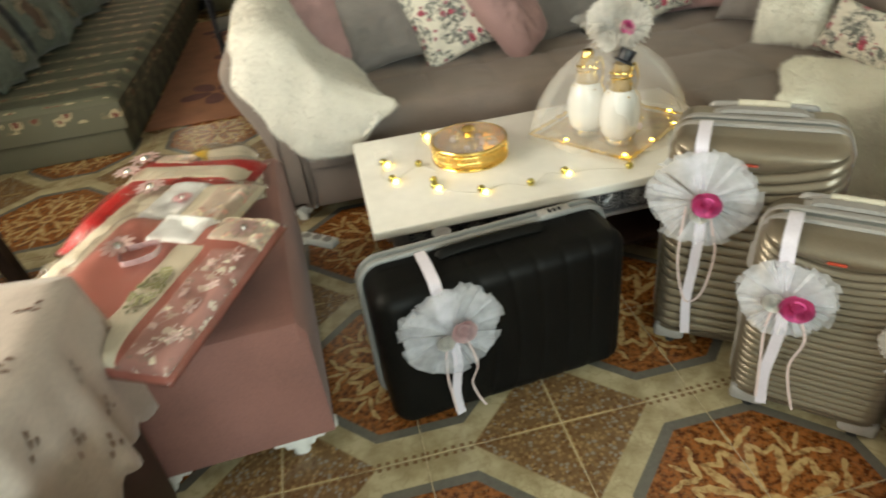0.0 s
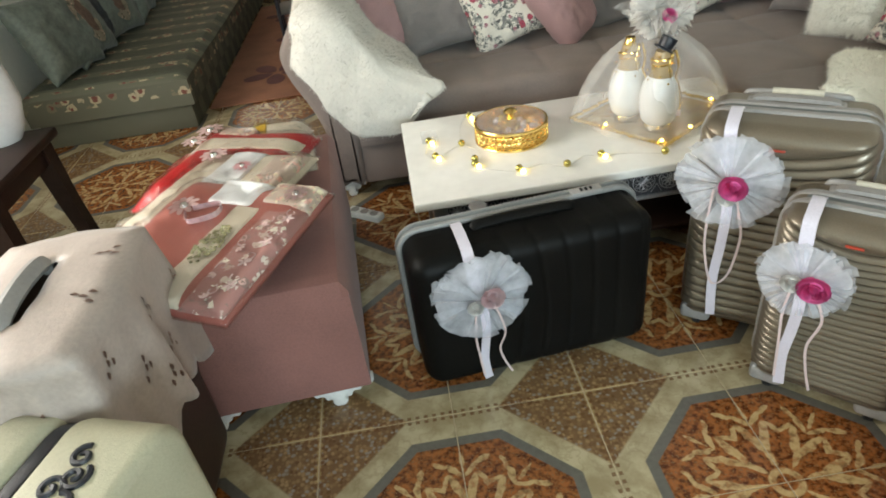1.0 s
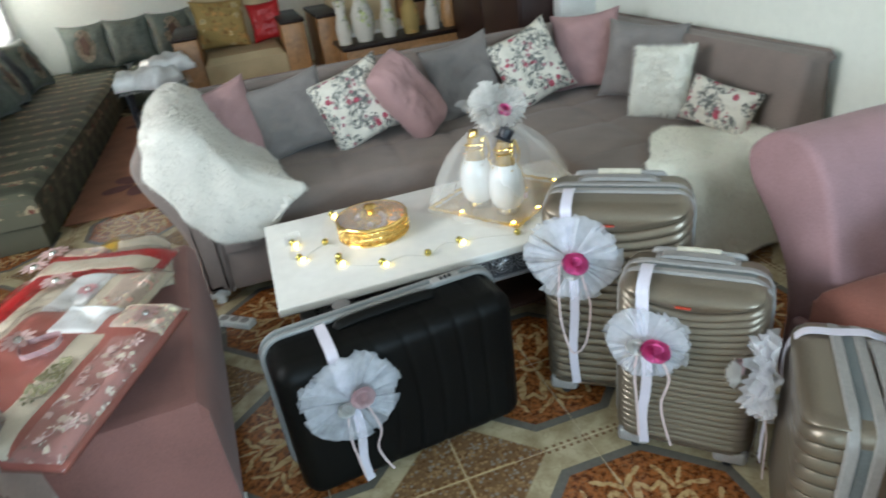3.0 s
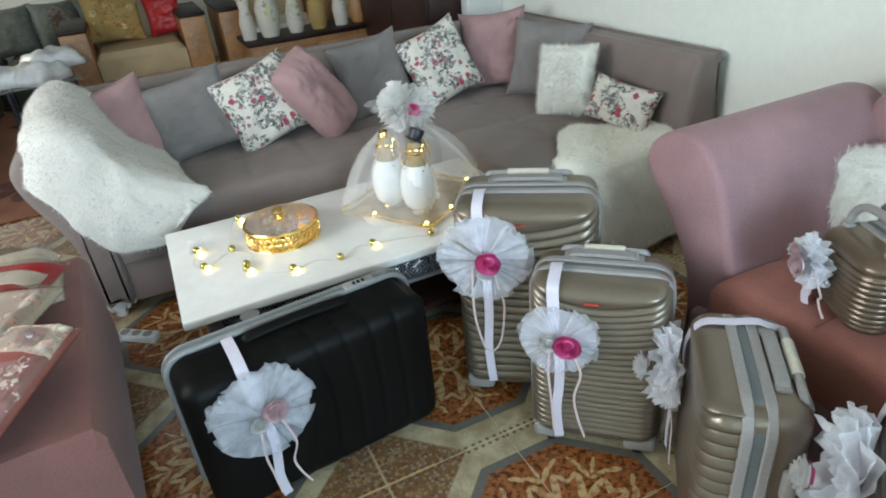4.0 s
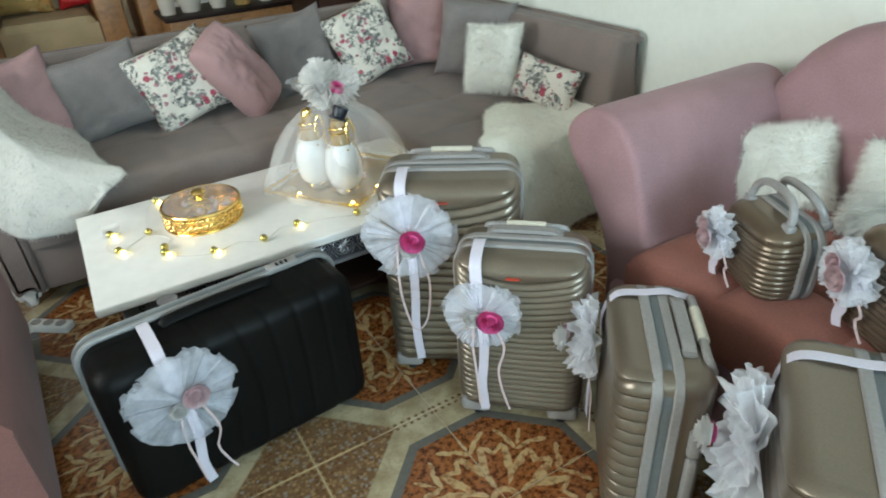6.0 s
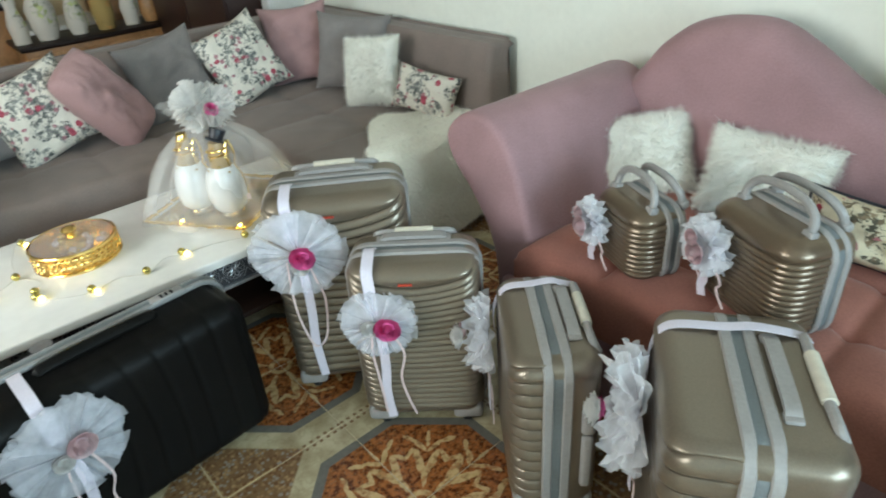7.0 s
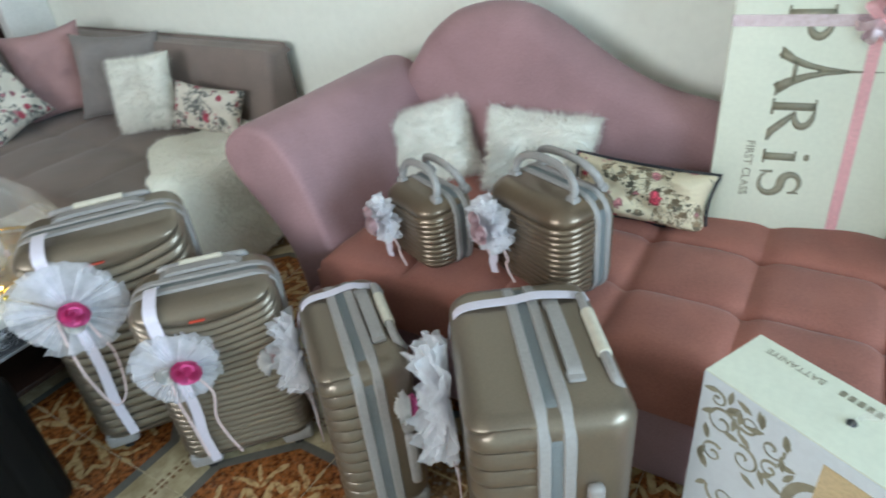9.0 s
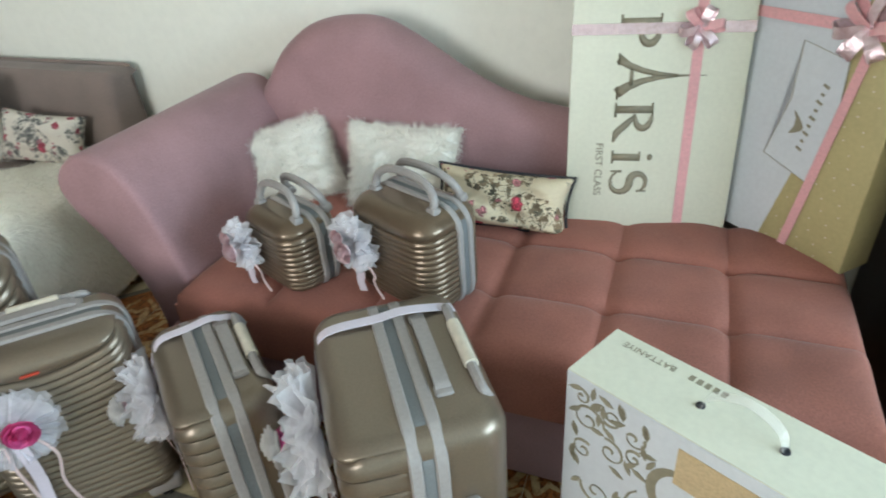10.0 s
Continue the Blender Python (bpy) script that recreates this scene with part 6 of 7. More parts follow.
def blanket_box():
    ob = thing("blanket_box", 1.555, -0.297, 0, -116.8, "white blanket carton with bronze scrolls and cord handle", "carton")
    w, h, d = 0.50, 0.585, 0.15
    part("carton", one_box(0, d / 2 - d / 2, h / 2, w, d, h, 0.004), "box_white", ob, "white printed carton")
    part("top_panel", one_box(0, 0, h + 0.0008, w - 0.004, d - 0.004, 0.002), "box_cream", ob, "cream carton top")
    lettering("BATTANIYE", 0.0195, "ink", ob, Matrix.Translation((-0.165, 0.047, h + 0.0018)) @ Matrix.Rotation(radians(180), 4, "Z"), 1.0)
    for k in range(5):
        part("writing", one_box(-0.085 + 0.014 * k, 0.047, h + 0.002, 0.009, 0.013, 0.0012), "ink", ob)
    part("cord_handle", strap(smooth_path([(-0.045, 0.0, h + 0.002), (-0.03, 0.010, h + 0.026), (0.02, 0.016, h + 0.040), (0.07, 0.010, h + 0.026), (0.085, 0, h + 0.002)], 6), 0.016, (0, 1, 0.3), 0.003), "clear", ob, "clear plastic handle")
    for x in (-0.045, 0.085):
        part("rivet", lathe([(0, 0.006), (0.007, 0.004), (0.008, 0), (0, 0)], 12), "navy", ob, m=Matrix.Translation((x, 0, h + 0.001)))
    rnd = random.Random(12)
    for cx, cz, r, turns, flip, start in ((-0.20, 0.50, 0.035, 1.4, 1, 0), (-0.15, 0.455, 0.030, 1.3, -1, 2), (-0.205, 0.42, 0.025, 1.3, 1, 1), (-0.11, 0.52, 0.022, 1.2, -1, 0.5), (-0.06, 0.36, 0.055, 1.4, 1, 2.2), (0.05, 0.30, 0.05, 1.3, -1, 0.3), (-0.17, 0.33, 0.035, 1.3, 1, 3), (-0.215, 0.545, 0.018, 1.2, -1, 2), (-0.155, 0.535, 0.020, 1.3, 1, 4), (-0.105, 0.475, 0.020, 1.2, 1, 1)):
        part("scroll", tube([(x, -d / 2 - 0.0005, z) for x, _, z in scroll(cx, cz, r, turns, flip, start)], 0.0034, 5, flat=0.4), "ink", ob, "printed bronze scroll")
        for k in range(4):
            a = rnd.uniform(0, 6.28)
            px, pz = max(-0.228, cx + (r + 0.012) * math.cos(a)), min(0.565, cz + (r + 0.012) * math.sin(a))
            b = a + 0.8
            leaf = [(px + 0.016 * math.cos(b) * u - 0.0055 * math.sin(b) * v, pz + 0.016 * math.sin(b) * u + 0.0055 * math.cos(b) * v) for u, v in ((-1, 0), (-0.3, 1), (0.4, 0.8), (1, 0), (0.4, -0.8), (-0.3, -1))]
            part("leaf", slab(leaf, -d / 2 - 0.0016, -d / 2 - 0.0002, "y"), "ink", ob)
    big_c = bow2(-0.02, 0.445, 0.050, 0.058, 45, 315, 20)
    part("printed_initial", slab_stroke(big_c, swell(20, 0.004, 0.018), -d / 2), "ink", ob, "large bronze printed initial")
    part("photo_panel", one_box(0.105, -d / 2 - 0.0008, 0.520, 0.28, 0.0016, 0.08), "beige", ob, "brown printed panel")
    part("photo_panel", one_box(0.09, -d / 2 - 0.0008, 0.24, 0.30, 0.0016, 0.3), "ribbon_pink", ob, "pale pink printed panel")


paris_box()
plate_box()
blanket_box()


# ---- packed linens on the bench ----
def blossom(parent, x, y, z, r, material="flower_pale"):
    bm = bmesh.new()
    for k in range(9):
        a = 2 * math.pi * k / 9
        ca, sa = math.cos(a), math.sin(a)
        pts = [(0.15, 0.0, 0.05), (0.55, 0.20, 0.16), (0.9, 0.15, 0.12), (1.0, 0, 0.08), (0.9, -0.15, 0.12), (0.55, -0.20, 0.16)]
        bm.faces.new([bm.verts.new((r * (u * ca - v * sa), r * (u * sa + v * ca), r * w)) for u, v, w in pts])
    bmesh.ops.solidify(bm, geom=bm.faces[:], thickness=0.0012)
    fl = part("fabric_flower", bm, material, parent, "pale organza flower", m=Matrix.Translation((x, y, z)))
    part("flower_heart", lathe([(0, 0), (0.28 * r, 0.02 * r), (0.2 * r, 0.2 * r), (0, 0.25 * r)], 10), "chrome", fl, m=Matrix.Translation((0, 0, 0.0015)))


def linen_pack(x, y, z, rz, label, body, bands, w=0.46, d=0.40, h=0.036, seed=0, tilt=(0, 0)):
    """A folded cloth set in film: bands are (y from, y to, material)."""
    ob = thing("linen_pack", x, y, z, rz, label, "packed linen", "packed linens", rx=tilt[0], ry=tilt[1])
    rnd = random.Random(seed)

    def sheet(x0, x1, y0, y1, z0, z1, wav):
        bm = bmesh.new()
        nx, ny = 30, 22
        rows = []
        for j in range(ny + 1):
            row = []
            for i in range(nx + 1):
                px, py = x0 + (x1 - x0) * i / nx, y0 + (y1 - y0) * j / ny
                e = min(i, nx - i) / 3.5
                f = min(j, ny - j) / 3.2
                edge = min(1, math.sqrt(min(1, e))) * min(1, math.sqrt(min(1, f)))
                row.append(bm.verts.new((px, py, z0 + (z1 - z0) * (0.15 + 0.85 * edge) + wav * (noise.noise(Vector((px * 8 + seed, py * 8, seed))) + 0.5 * noise.noise(Vector((px * 23 + seed, py * 19, seed + 4)))))))
            rows.append(row)
        for j in range(ny):
            for i in range(nx):
                bm.faces.new((rows[j][i], rows[j][i + 1], rows[j + 1][i + 1], rows[j + 1][i]))
        loop = rows[0] + [rows[j][nx] for j in range(1, ny + 1)] + rows[ny][-2::-1] + [rows[j][0] for j in range(ny - 1, 0, -1)]
        low = [bm.verts.new((v.co.x, v.co.y, z0)) for v in loop]
        for i in range(len(loop)):
            bm.faces.new((loop[i], loop[i - 1], low[i - 1], low[i]))
        bm.faces.new(low)
        return bm

    part("folded_cloth", sheet(-w / 2, w / 2, -d / 2, d / 2, 0, h, 0.006), body, ob, "", 60)
    for x0, x1, y0, y1, mat_, lift in bands:
        part("cloth_band", sheet(x0, x1, y0, y1, h * 0.4, h + lift, 0.006), mat_, ob, "", 60)
    film = sheet(-w / 2 - 0.006, w / 2 + 0.006, -d / 2 - 0.006, d / 2 + 0.006, 0.0, h + 0.014, 0.022)
    part("film", film, "plastic_film", ob, "clear plastic film", 0)
    return ob


p4 = linen_pack(-0.06, 2.10, 0.437, 6, "cream linen set with yellow ribbon in film", "linen_cream", [(-0.05, 0.05, -0.17, 0.17, "yellow", 0.004)], 0.38, 0.34, 0.075, seed=4)
p3 = linen_pack(-0.12, 1.93, 0.480, 70, "red satin linen set in clear film", "linen_red", [(0.06, 0.16, -0.20, 0.20, "linen_cream", 0.004), (0.17, 0.24, 0.0, 0.15, "lace", 0.004)], 0.50, 0.42, 0.055, seed=3)
p2 = linen_pack(-0.105, 1.72, 0.512, 67, "cream lace linen set with organza flowers", "linen_cream", [(-0.2, 0.22, -0.19, -0.08, "lace", 0.006), (-0.02, 0.22, -0.06, 0.08, "white_wrap", 0.006)], 0.48, 0.40, seed=2)
p1 = linen_pack(-0.092, 1.435, 0.522, 63, "rose and cream linen set with leaf print band", "linen_rose", [(-0.248, 0.15, -0.232, -0.105, "linen_print", 0.003), (-0.246, 0.16, -0.105, -0.005, "linen_cream", 0.003), (0.14, 0.248, -0.23, -0.07, "lace", 0.005), (0.12, 0.246, -0.07, 0.10, "white_wrap", 0.007)], 0.51, 0.475, seed=1, tilt=(0, -4))
blossom(p1, 0.09, 0.13, 0.042, 0.046)
blossom(p1, 0.19, -0.17, 0.044, 0.035)
blossom(p2, 0.16, 0.12, 0.045, 0.048)
blossom(p2, 0.10, -0.02, 0.045, 0.03, "ribbon_pink")
blossom(p3, 0.19, 0.17, 0.066, 0.05)
blossom(p3, 0.10, 0.18, 0.066, 0.045)
def bead_patch(cx, cy, rx, ry, z, count, seed):
    bm = bmesh.new()
    rnd = random.Random(seed)
    for k in range(count):
        a, q = rnd.uniform(0, 6.28), math.sqrt(rnd.random())
        lathe([(0, 0), (0.0052, 0.0008), (0.0035, 0.0036), (0, 0.0044)], 6, bm, (cx + rx * q * math.cos(a), cy + ry * q * math.sin(a), z + 0.002 * rnd.random()))
    return bm


beads = part("bead_patch", bead_patch(-0.045, -0.058, 0.075, 0.034, 0.043, 90, 4), "sequin", p1, "olive beaded oval patch")
beads["kind"] = "stuff"
for k, (lx, ly) in enumerate(((-0.22, -0.17), (-0.17, -0.205), (-0.14, -0.145), (-0.09, -0.19), (-0.045, -0.14), (-0.01, -0.20), (0.045, -0.155), (0.085, -0.205))):
    for s_ in range(5 if k % 2 else 3):
        a = 0.9 * k + (1.256 if k % 2 else 0.7) * s_
        petal = [(lx + 0.010 * (1 + u) * math.cos(a) - 0.0045 * v * math.sin(a), ly + 0.010 * (1 + u) * math.sin(a) + 0.0045 * v * math.cos(a)) for u, v in ((-0.9, 0), (-0.2, 0.8), (0.4, 0.7), (0.9, 0), (0.4, -0.7), (-0.2, -0.8))]
        part("leaf_motif", slab(petal, 0.0415, 0.0432, "z"), "flower_pale", p1, "pale woven leaf")
    part("scroll_motif", tube([(lx + 0.025 + x, ly + y, 0.0425) for x, _, y in scroll(0, 0, 0.018, 0.9, 1 if k % 2 else -1, k)], 0.0015, 4, flat=0.5), "flower_pale", p1, "pale woven scroll")
for k in range(7):
    a, lx, ly = 1.3 * k, -0.19 + 0.012 * (k % 3), -0.03 + 0.010 * (k // 3)
    sprig = [(lx + 0.016 * (1 + u) * math.cos(a) - 0.004 * v * math.sin(a), ly + 0.016 * (1 + u) * math.sin(a) + 0.004 * v * math.cos(a)) for u, v in ((-0.9, 0), (0, 0.9), (0.9, 0), (0, -0.9))]
    part("sprig_motif", slab(sprig, 0.0415, 0.0435, "z"), "linen_wine", p1, "dark rose woven leaf")
part("ribbon_loop", strap(smooth_path([(0.06, 0.10, 0.045), (0.02, 0.06, 0.05), (0.06, 0.0, 0.052), (0.11, 0.02, 0.05), (0.08, 0.09, 0.047)], 6), 0.016, (0, 0, 1)), "foil", p1, "shiny ribbon loop")


# ---- covered case, travel bag, side table ----
def covered_case():
    case = thing("suitcase", -0.29, 1.045, 0, 90, "dark brown suitcase under an embroidered cloth", "suitcase")
    part("shell", slab([(a, b + 0.355) for a, b in outline_ring(0.40, 0.67, 0.05, 6)], -0.14, 0.14, "y", 0.04, 4), "brown_case", case)
    hd = part("handle", tube(smooth_path([(-0.10, 0.02, 0.69), (-0.09, 0.02, 0.715), (0, 0.02, 0.725), (0.09, 0.02, 0.715), (0.10, 0.02, 0.69)], 5), 0.013, 8, flat=1.4), "rail", case, "blue-grey carry handle")
    for sx in (-1, 1):
        part("wheel", lathe([(0, -0.012), (0.02, -0.012), (0.022, 0), (0.02, 0.012), (0, 0.012)], 14), "wheel", case, m=Matrix.Translation((sx * 0.16, -0.08, 0.022)) @ Matrix.Rotation(radians(90), 4, "Y"))
    cloth = thing("cover_cloth", -0.29, 1.045, 0, 90, "cream satin cover cloth with scalloped hem and sprigs", "cloth")
    n = 120
    rows = []
    bm = bmesh.new()
    hw, hd_ = 0.235, 0.16
    for lev in range(16):
        row = []
        for i in range(n):
            a = 2 * math.pi * i / n
            c, s = math.cos(a), math.sin(a)
            sq = 1 / max(abs(c), abs(s)) ** 0.70
            if lev < 5:
                t = 0.30 + 0.70 * lev / 4
                z = 0.708 - 0.014 * t ** 6
                x, y = hw * c * sq * (0.18 + 0.82 * t), hd_ * s * sq * t * (0.24 + 0.76 * lev / 4)
                z += 0.006 * noise.noise(Vector((x * 14, y * 14, 3)))
            else:
                t = (lev - 4) / 11
                drop = 0.285 + 0.07 * math.sin(2 * a) ** 2 + 0.034 * abs(math.sin(a * 9))
                z = 0.694 - drop * t
                fl = 1 + 0.10 * t + 0.12 * t * math.sin(7 * a + 0.6) + 0.06 * t * math.sin(15 * a)
                x, y = hw * c * sq * fl, hd_ * s * sq * fl
                if c < 0:
                    x *= 0.93
                if s * sq < -0.8:
                    y = max(y, -0.225)
            row.append(bm.verts.new((x, y, z)))
        rows.append(row)
    for a, b in zip(rows, rows[1:]):
        for i in range(n):
            bm.faces.new((a[i], a[(i + 1) % n], b[(i + 1) % n], b[i]))
    bm.normal_update()
    sprigs = []
    for lev, i in ((7, 92), (9, 84), (11, 96), (8, 104), (12, 88), (6, 78), (3, 86), (10, 74), (8, 66), (3, 100)):
        p = rows[lev][i].co.copy()
        q = (rows[lev][(i + 2) % n].co - rows[lev][i - 2].co).normalized()
        r_ = (rows[lev + 1][i].co - rows[lev - 1][i].co).normalized()
        sprigs.append((p, q, r_))
    bmesh.ops.solidify(bm, geom=bm.faces[:], thickness=0.002)
    part("cloth", bm, "cream_cloth", cloth, "", 0)
    for p, q, r_ in sprigs:
        nrm = q.cross(r_).normalized()
        if nrm.dot(p - Vector((0, 0, 0.5))) < 0:
            nrm = -nrm
        for dx, dy in ((0, 0), (0.016, 0.012), (-0.014, 0.016), (0.004, -0.018)):
            c = p + q * dx + r_ * dy + nrm * 0.003
            leaf = bmesh.new()
            vs = [leaf.verts.new(c + q * 0.0065 * u + r_ * 0.010 * v + nrm * w) for u, v, w in ((0, -1, 0), (0.8, -0.2, 0.002), (0.4, 0.7, 0.001), (0, 1, 0), (-0.4, 0.7, 0.001), (-0.8, -0.2, 0.002))]
            leaf.faces.new(vs)
            bmesh.ops.solidify(leaf, geom=leaf.faces[:], thickness=0.0012)
            part("sprig", leaf, "embroidery", cloth, "embroidered brown sprig")


covered_case()


def travel_bag():
    ob = thing("travel_bag", -0.245, 0.715, 0, -18, "cream leather travel bag with black bands and monogram", "travel bag")
    h = 0.585
    for x, wd, m_ in ((-0.205, 0.11, "cream_leather"), (-0.122, 0.05, "navy"), (-0.045, 0.10, "cream_leather"), (0.022, 0.03, "navy"), (0.126, 0.176, "cream_leather")):
        hh = h if m_ == "cream_leather" else h - 0.012
        prof = [(a, b + hh / 2 + 0.02) for a, b in outline_ring(0.28 if m_ != "navy" else 0.268, hh, 0.07, 6)]
        part("panel", slab(prof, x - wd / 2, x + wd / 2, "x", 0.022 if m_ != "navy" else 0.004, 3), m_, ob, "padded cream leather panel" if m_ != "navy" else "black leather band")
    for cx, cz, r, t, f, s in ((0.0, 0.075, 0.026, 1.2, 1, 1.5), (0.014, 0.030, 0.030, 1.4, -1, 1.0), (-0.018, 0.0, 0.028, 1.3, 1, 0.0), (0.022, -0.028, 0.026, 1.1, -1, 2.0), (0.0, -0.066, 0.028, 1.2, 1, 3.0)):
        part("monogram_stroke", tube([(0.118 + 0.8 * x, 0.8 * z - 0.03, h + 0.021) for x, _, z in scroll(cx, cz, r, t, f, s)], 0.0055, 6), "navy", ob, "black embroidered stroke")
    for sx in (-1, 1):
        for sy in (-1, 1):
            part("foot", lathe([(0, 0), (0.015, 0), (0.018, 0.02), (0, 0.022)], 12), "navy", ob, m=Matrix.Translation((sx * 0.16, sy * 0.09, 0)))


travel_bag()


def side_table():
    ob = thing("side_table", -1.22, 2.18, 0, 0, "dark stained wooden side table against the wall", "side table")
    part("tabletop", one_box(0, 0, 0.535, 0.70, 0.56, 0.035, 0.008, 2), "darkwood", ob)
    part("apron", one_box(0, 0, 0.475, 0.62, 0.48, 0.085, 0.006), "darkwood", ob)
    for sx in (-1, 1):
        for sy in (-1, 1):
            bm = bmesh.new()
            tube([(sx * 0.285, sy * 0.215, 0.5), (sx * 0.295, sy * 0.222, 0.25), (sx * 0.315, sy * 0.235, 0.0)], [0.05, 0.042, 0.036], 4, False, bm)
            part("leg", bm, "darkwood", ob)
    vase = thing("vase", -1.03, 2.37, 0.5525, 0, "glossy white porcelain vase on the side table", "vase")
    part("body", lathe([(0, 0), (0.07, 0), (0.10, 0.05), (0.125, 0.14), (0.12, 0.24), (0.09, 0.32), (0.06, 0.36), (0.065, 0.38), (0.055, 0.38), (0.05, 0.355), (0, 0.35)], 32), "bottle_white", vase)


side_table()


def power_strip():
    ob = thing("power_strip", 0.24, 2.33, 0, -38, "white power strip with cable on the floor", "power strip")
    part("body", one_box(0, 0, 0.016, 0.17, 0.052, 0.03, 0.007), "white_plastic", ob)
    for x in (-0.05, 0.0, 0.05):
        part("socket", lathe([(0, 0), (0.018, 0), (0.019, 0.002), (0, 0.001)], 16), "rail", ob, m=Matrix.Translation((x, 0, 0.0305)))
    part("cable", tube(smooth_path([(-0.085, 0, 0.012), (-0.14, 0.03, 0.006), (-0.22, 0.02, 0.006), (-0.32, -0.05, 0.006)], 6), 0.0035, 6), "white_plastic", ob)


power_strip()


# ---- far part of the room ----
def banquette(name, x, y, w, d, label):
    ob = thing(name, x, y, 0, 0, label, "banquette")
    part("base", one_box(0, 0, 0.075, w - 0.06, d - 0.06, 0.15, 0.01), "green", ob)
    part("mattress", pad(w, d, 0.19, 1, 1, 0, 0.04, 0.05), "green", ob, m=Matrix.Translation((0, 0, 0.15)))
    return ob


banquette("banquette", -1.19, 5.83, 0.95, 4.30, "green brocade floor banquette along the wall")
banquette("banquette", -0.12, 7.55, 1.10, 0.80, "green brocade banquette along the end wall")


def medallion_cushion(x, y, rz, w, h, material, label, lean, med=True, seed=0):
    ob = cushion(x, y, 0.335, w, h, 0.17, material, label, rz, lean, 0, seed, group="banquette cushions")
    if med:
        bm = bmesh.new()
        n = 28
        c = bm.verts.new((0, -0.092, h * 0.5))
        ring = [bm.verts.new((w * 0.20 * math.cos(6.283 * i / n) * (0.86 + 0.14 * abs(math.cos(6.283 * i / n))) * (1 + 0.05 * math.cos(i * 3.14)), -0.084, h * 0.5 + h * 0.34 * math.sin(6.283 * i / n))) for i in range(n)]
        for i in range(n):
            bm.faces.new((c, ring[i], ring[(i + 1) % n]))
        bmesh.ops.solidify(bm, geom=bm.faces[:], thickness=0.003)
        part("medallion", bm, "medallion", ob, "woven cream and red medallion")
        part("medallion_heart", slab([(w * 0.10 * math.cos(6.283 * i / 20) * (1 + 0.16 * math.cos(i * 3.1416 / 2)), h * 0.5 + h * 0.20 * math.sin(6.283 * i / 20) * (1 + 0.1 * math.cos(i * 3.1416 / 2))) for i in range(20)], -0.0965, -0.088, "y"), "medallion_heart", ob, "dark red woven heart")


rowy = [(4.02, "teal", False), (4.30, "teal", True), (4.58, "teal_dark", False), (4.84, "teal", True), (5.15, "teal", False), (5.45, "teal", True), (5.9, "teal", False), (6.3, "teal", True), (6.7, "teal_dark", False), (7.1, "teal", True)]
for i, (yy, mm, md) in enumerate(rowy):
    medallion_cushion(-1.40 + 0.03 * (i % 2), yy, 78 + 9 * (i % 3), 0.54, 0.50, mm, "blue-green damask back cushion with woven medallion" if md else ("dark navy damask back cushion" if mm == "teal_dark" else "plain blue-green damask back cushion"), -20, md, 40 + i)
for i, xx in enumerate((-1.0, -0.55, -0.1, 0.32)):
    medallion_cushion(xx, 7.72, 4 * i, 0.48, 0.50, "teal", "blue-green damask cushion against the end wall", -16, i % 2 == 0, 60 + i)


def rug():
    ob = thing("rug", 0.10, 5.35, 0.001, 0, "salmon pink rug with plum flowers", "rug")
    part("field", one_box(0, 0, 0.006, 1.66, 2.75, 0.011, 0.005), "rug", ob)
    for cx, cy, r in ((-0.45, -0.85, 0.24), (-0.30, 0.1, 0.26), (0.3, -0.6, 0.25), (-0.5, 0.85, 0.22), (0.4, 0.6, 0.24)):
        for k in range(5):
            a = 2 * math.pi * k / 5 + cx * 9
            leaf = curve2([(cx + r * (u * math.cos(a) - v * math.sin(a)), cy + r * (u * math.sin(a) + v * math.cos(a))) for u, v in ((0.12, 0), (0.5, 0.26), (0.9, 0.2), (1.0, 0), (0.9, -0.2), (0.5, -0.26))], 3)
            part("petal", slab(leaf, 0.0105, 0.0135, "z"), "rug_motif", ob)


rug()


def armchair(x, y, seat_mat, label, pillow_mat=None):
    ob = thing("armchair", x, y, 0, 0, label, "armchair", "wood-sided armchairs")
    for s in (-1, 1):
        part("side_panel", one_box(s * 0.43, 0, 0.37, 0.19, 0.80, 0.72, 0.012), "oak", ob, "honey oak side panel")
        part("arm_cap", one_box(s * 0.43, 0, 0.745, 0.21, 0.83, 0.03, 0.010), "darkwood", ob, "dark wooden arm cap")
    part("front_rail", one_box(0, -0.37, 0.25, 0.66, 0.04, 0.22, 0.006), "oak", ob)
    part("seat", pad(0.66, 0.72, 0.20, 1, 1, 0, 0.05, 0.04), seat_mat, ob, m=Matrix.Translation((0, -0.03, 0.36)))
    part("backrest", one_box(0, 0.33, 0.72, 0.66, 0.18, 0.62, 0.06, 4, m=Matrix.Rotation(radians(-8), 4, "X")), "beige", ob)
    return ob


armchair(0.56, 5.98, "beige", "oak-sided armchair with beige seat")
armchair(1.72, 5.98, "white_wrap", "oak-sided armchair with white covered seat")
cushion(0.42, 6.02, 0.56, 0.46, 0.42, 0.14, "goldcloth", "gold brocade cushion on the armchair", 10, -16, 5, 70, group="armchair cushions")
cushion(0.82, 6.05, 0.56, 0.30, 0.34, 0.12, "linen_red", "red satin cushion on the armchair", -10, -14, -4, 71, group="armchair cushions")


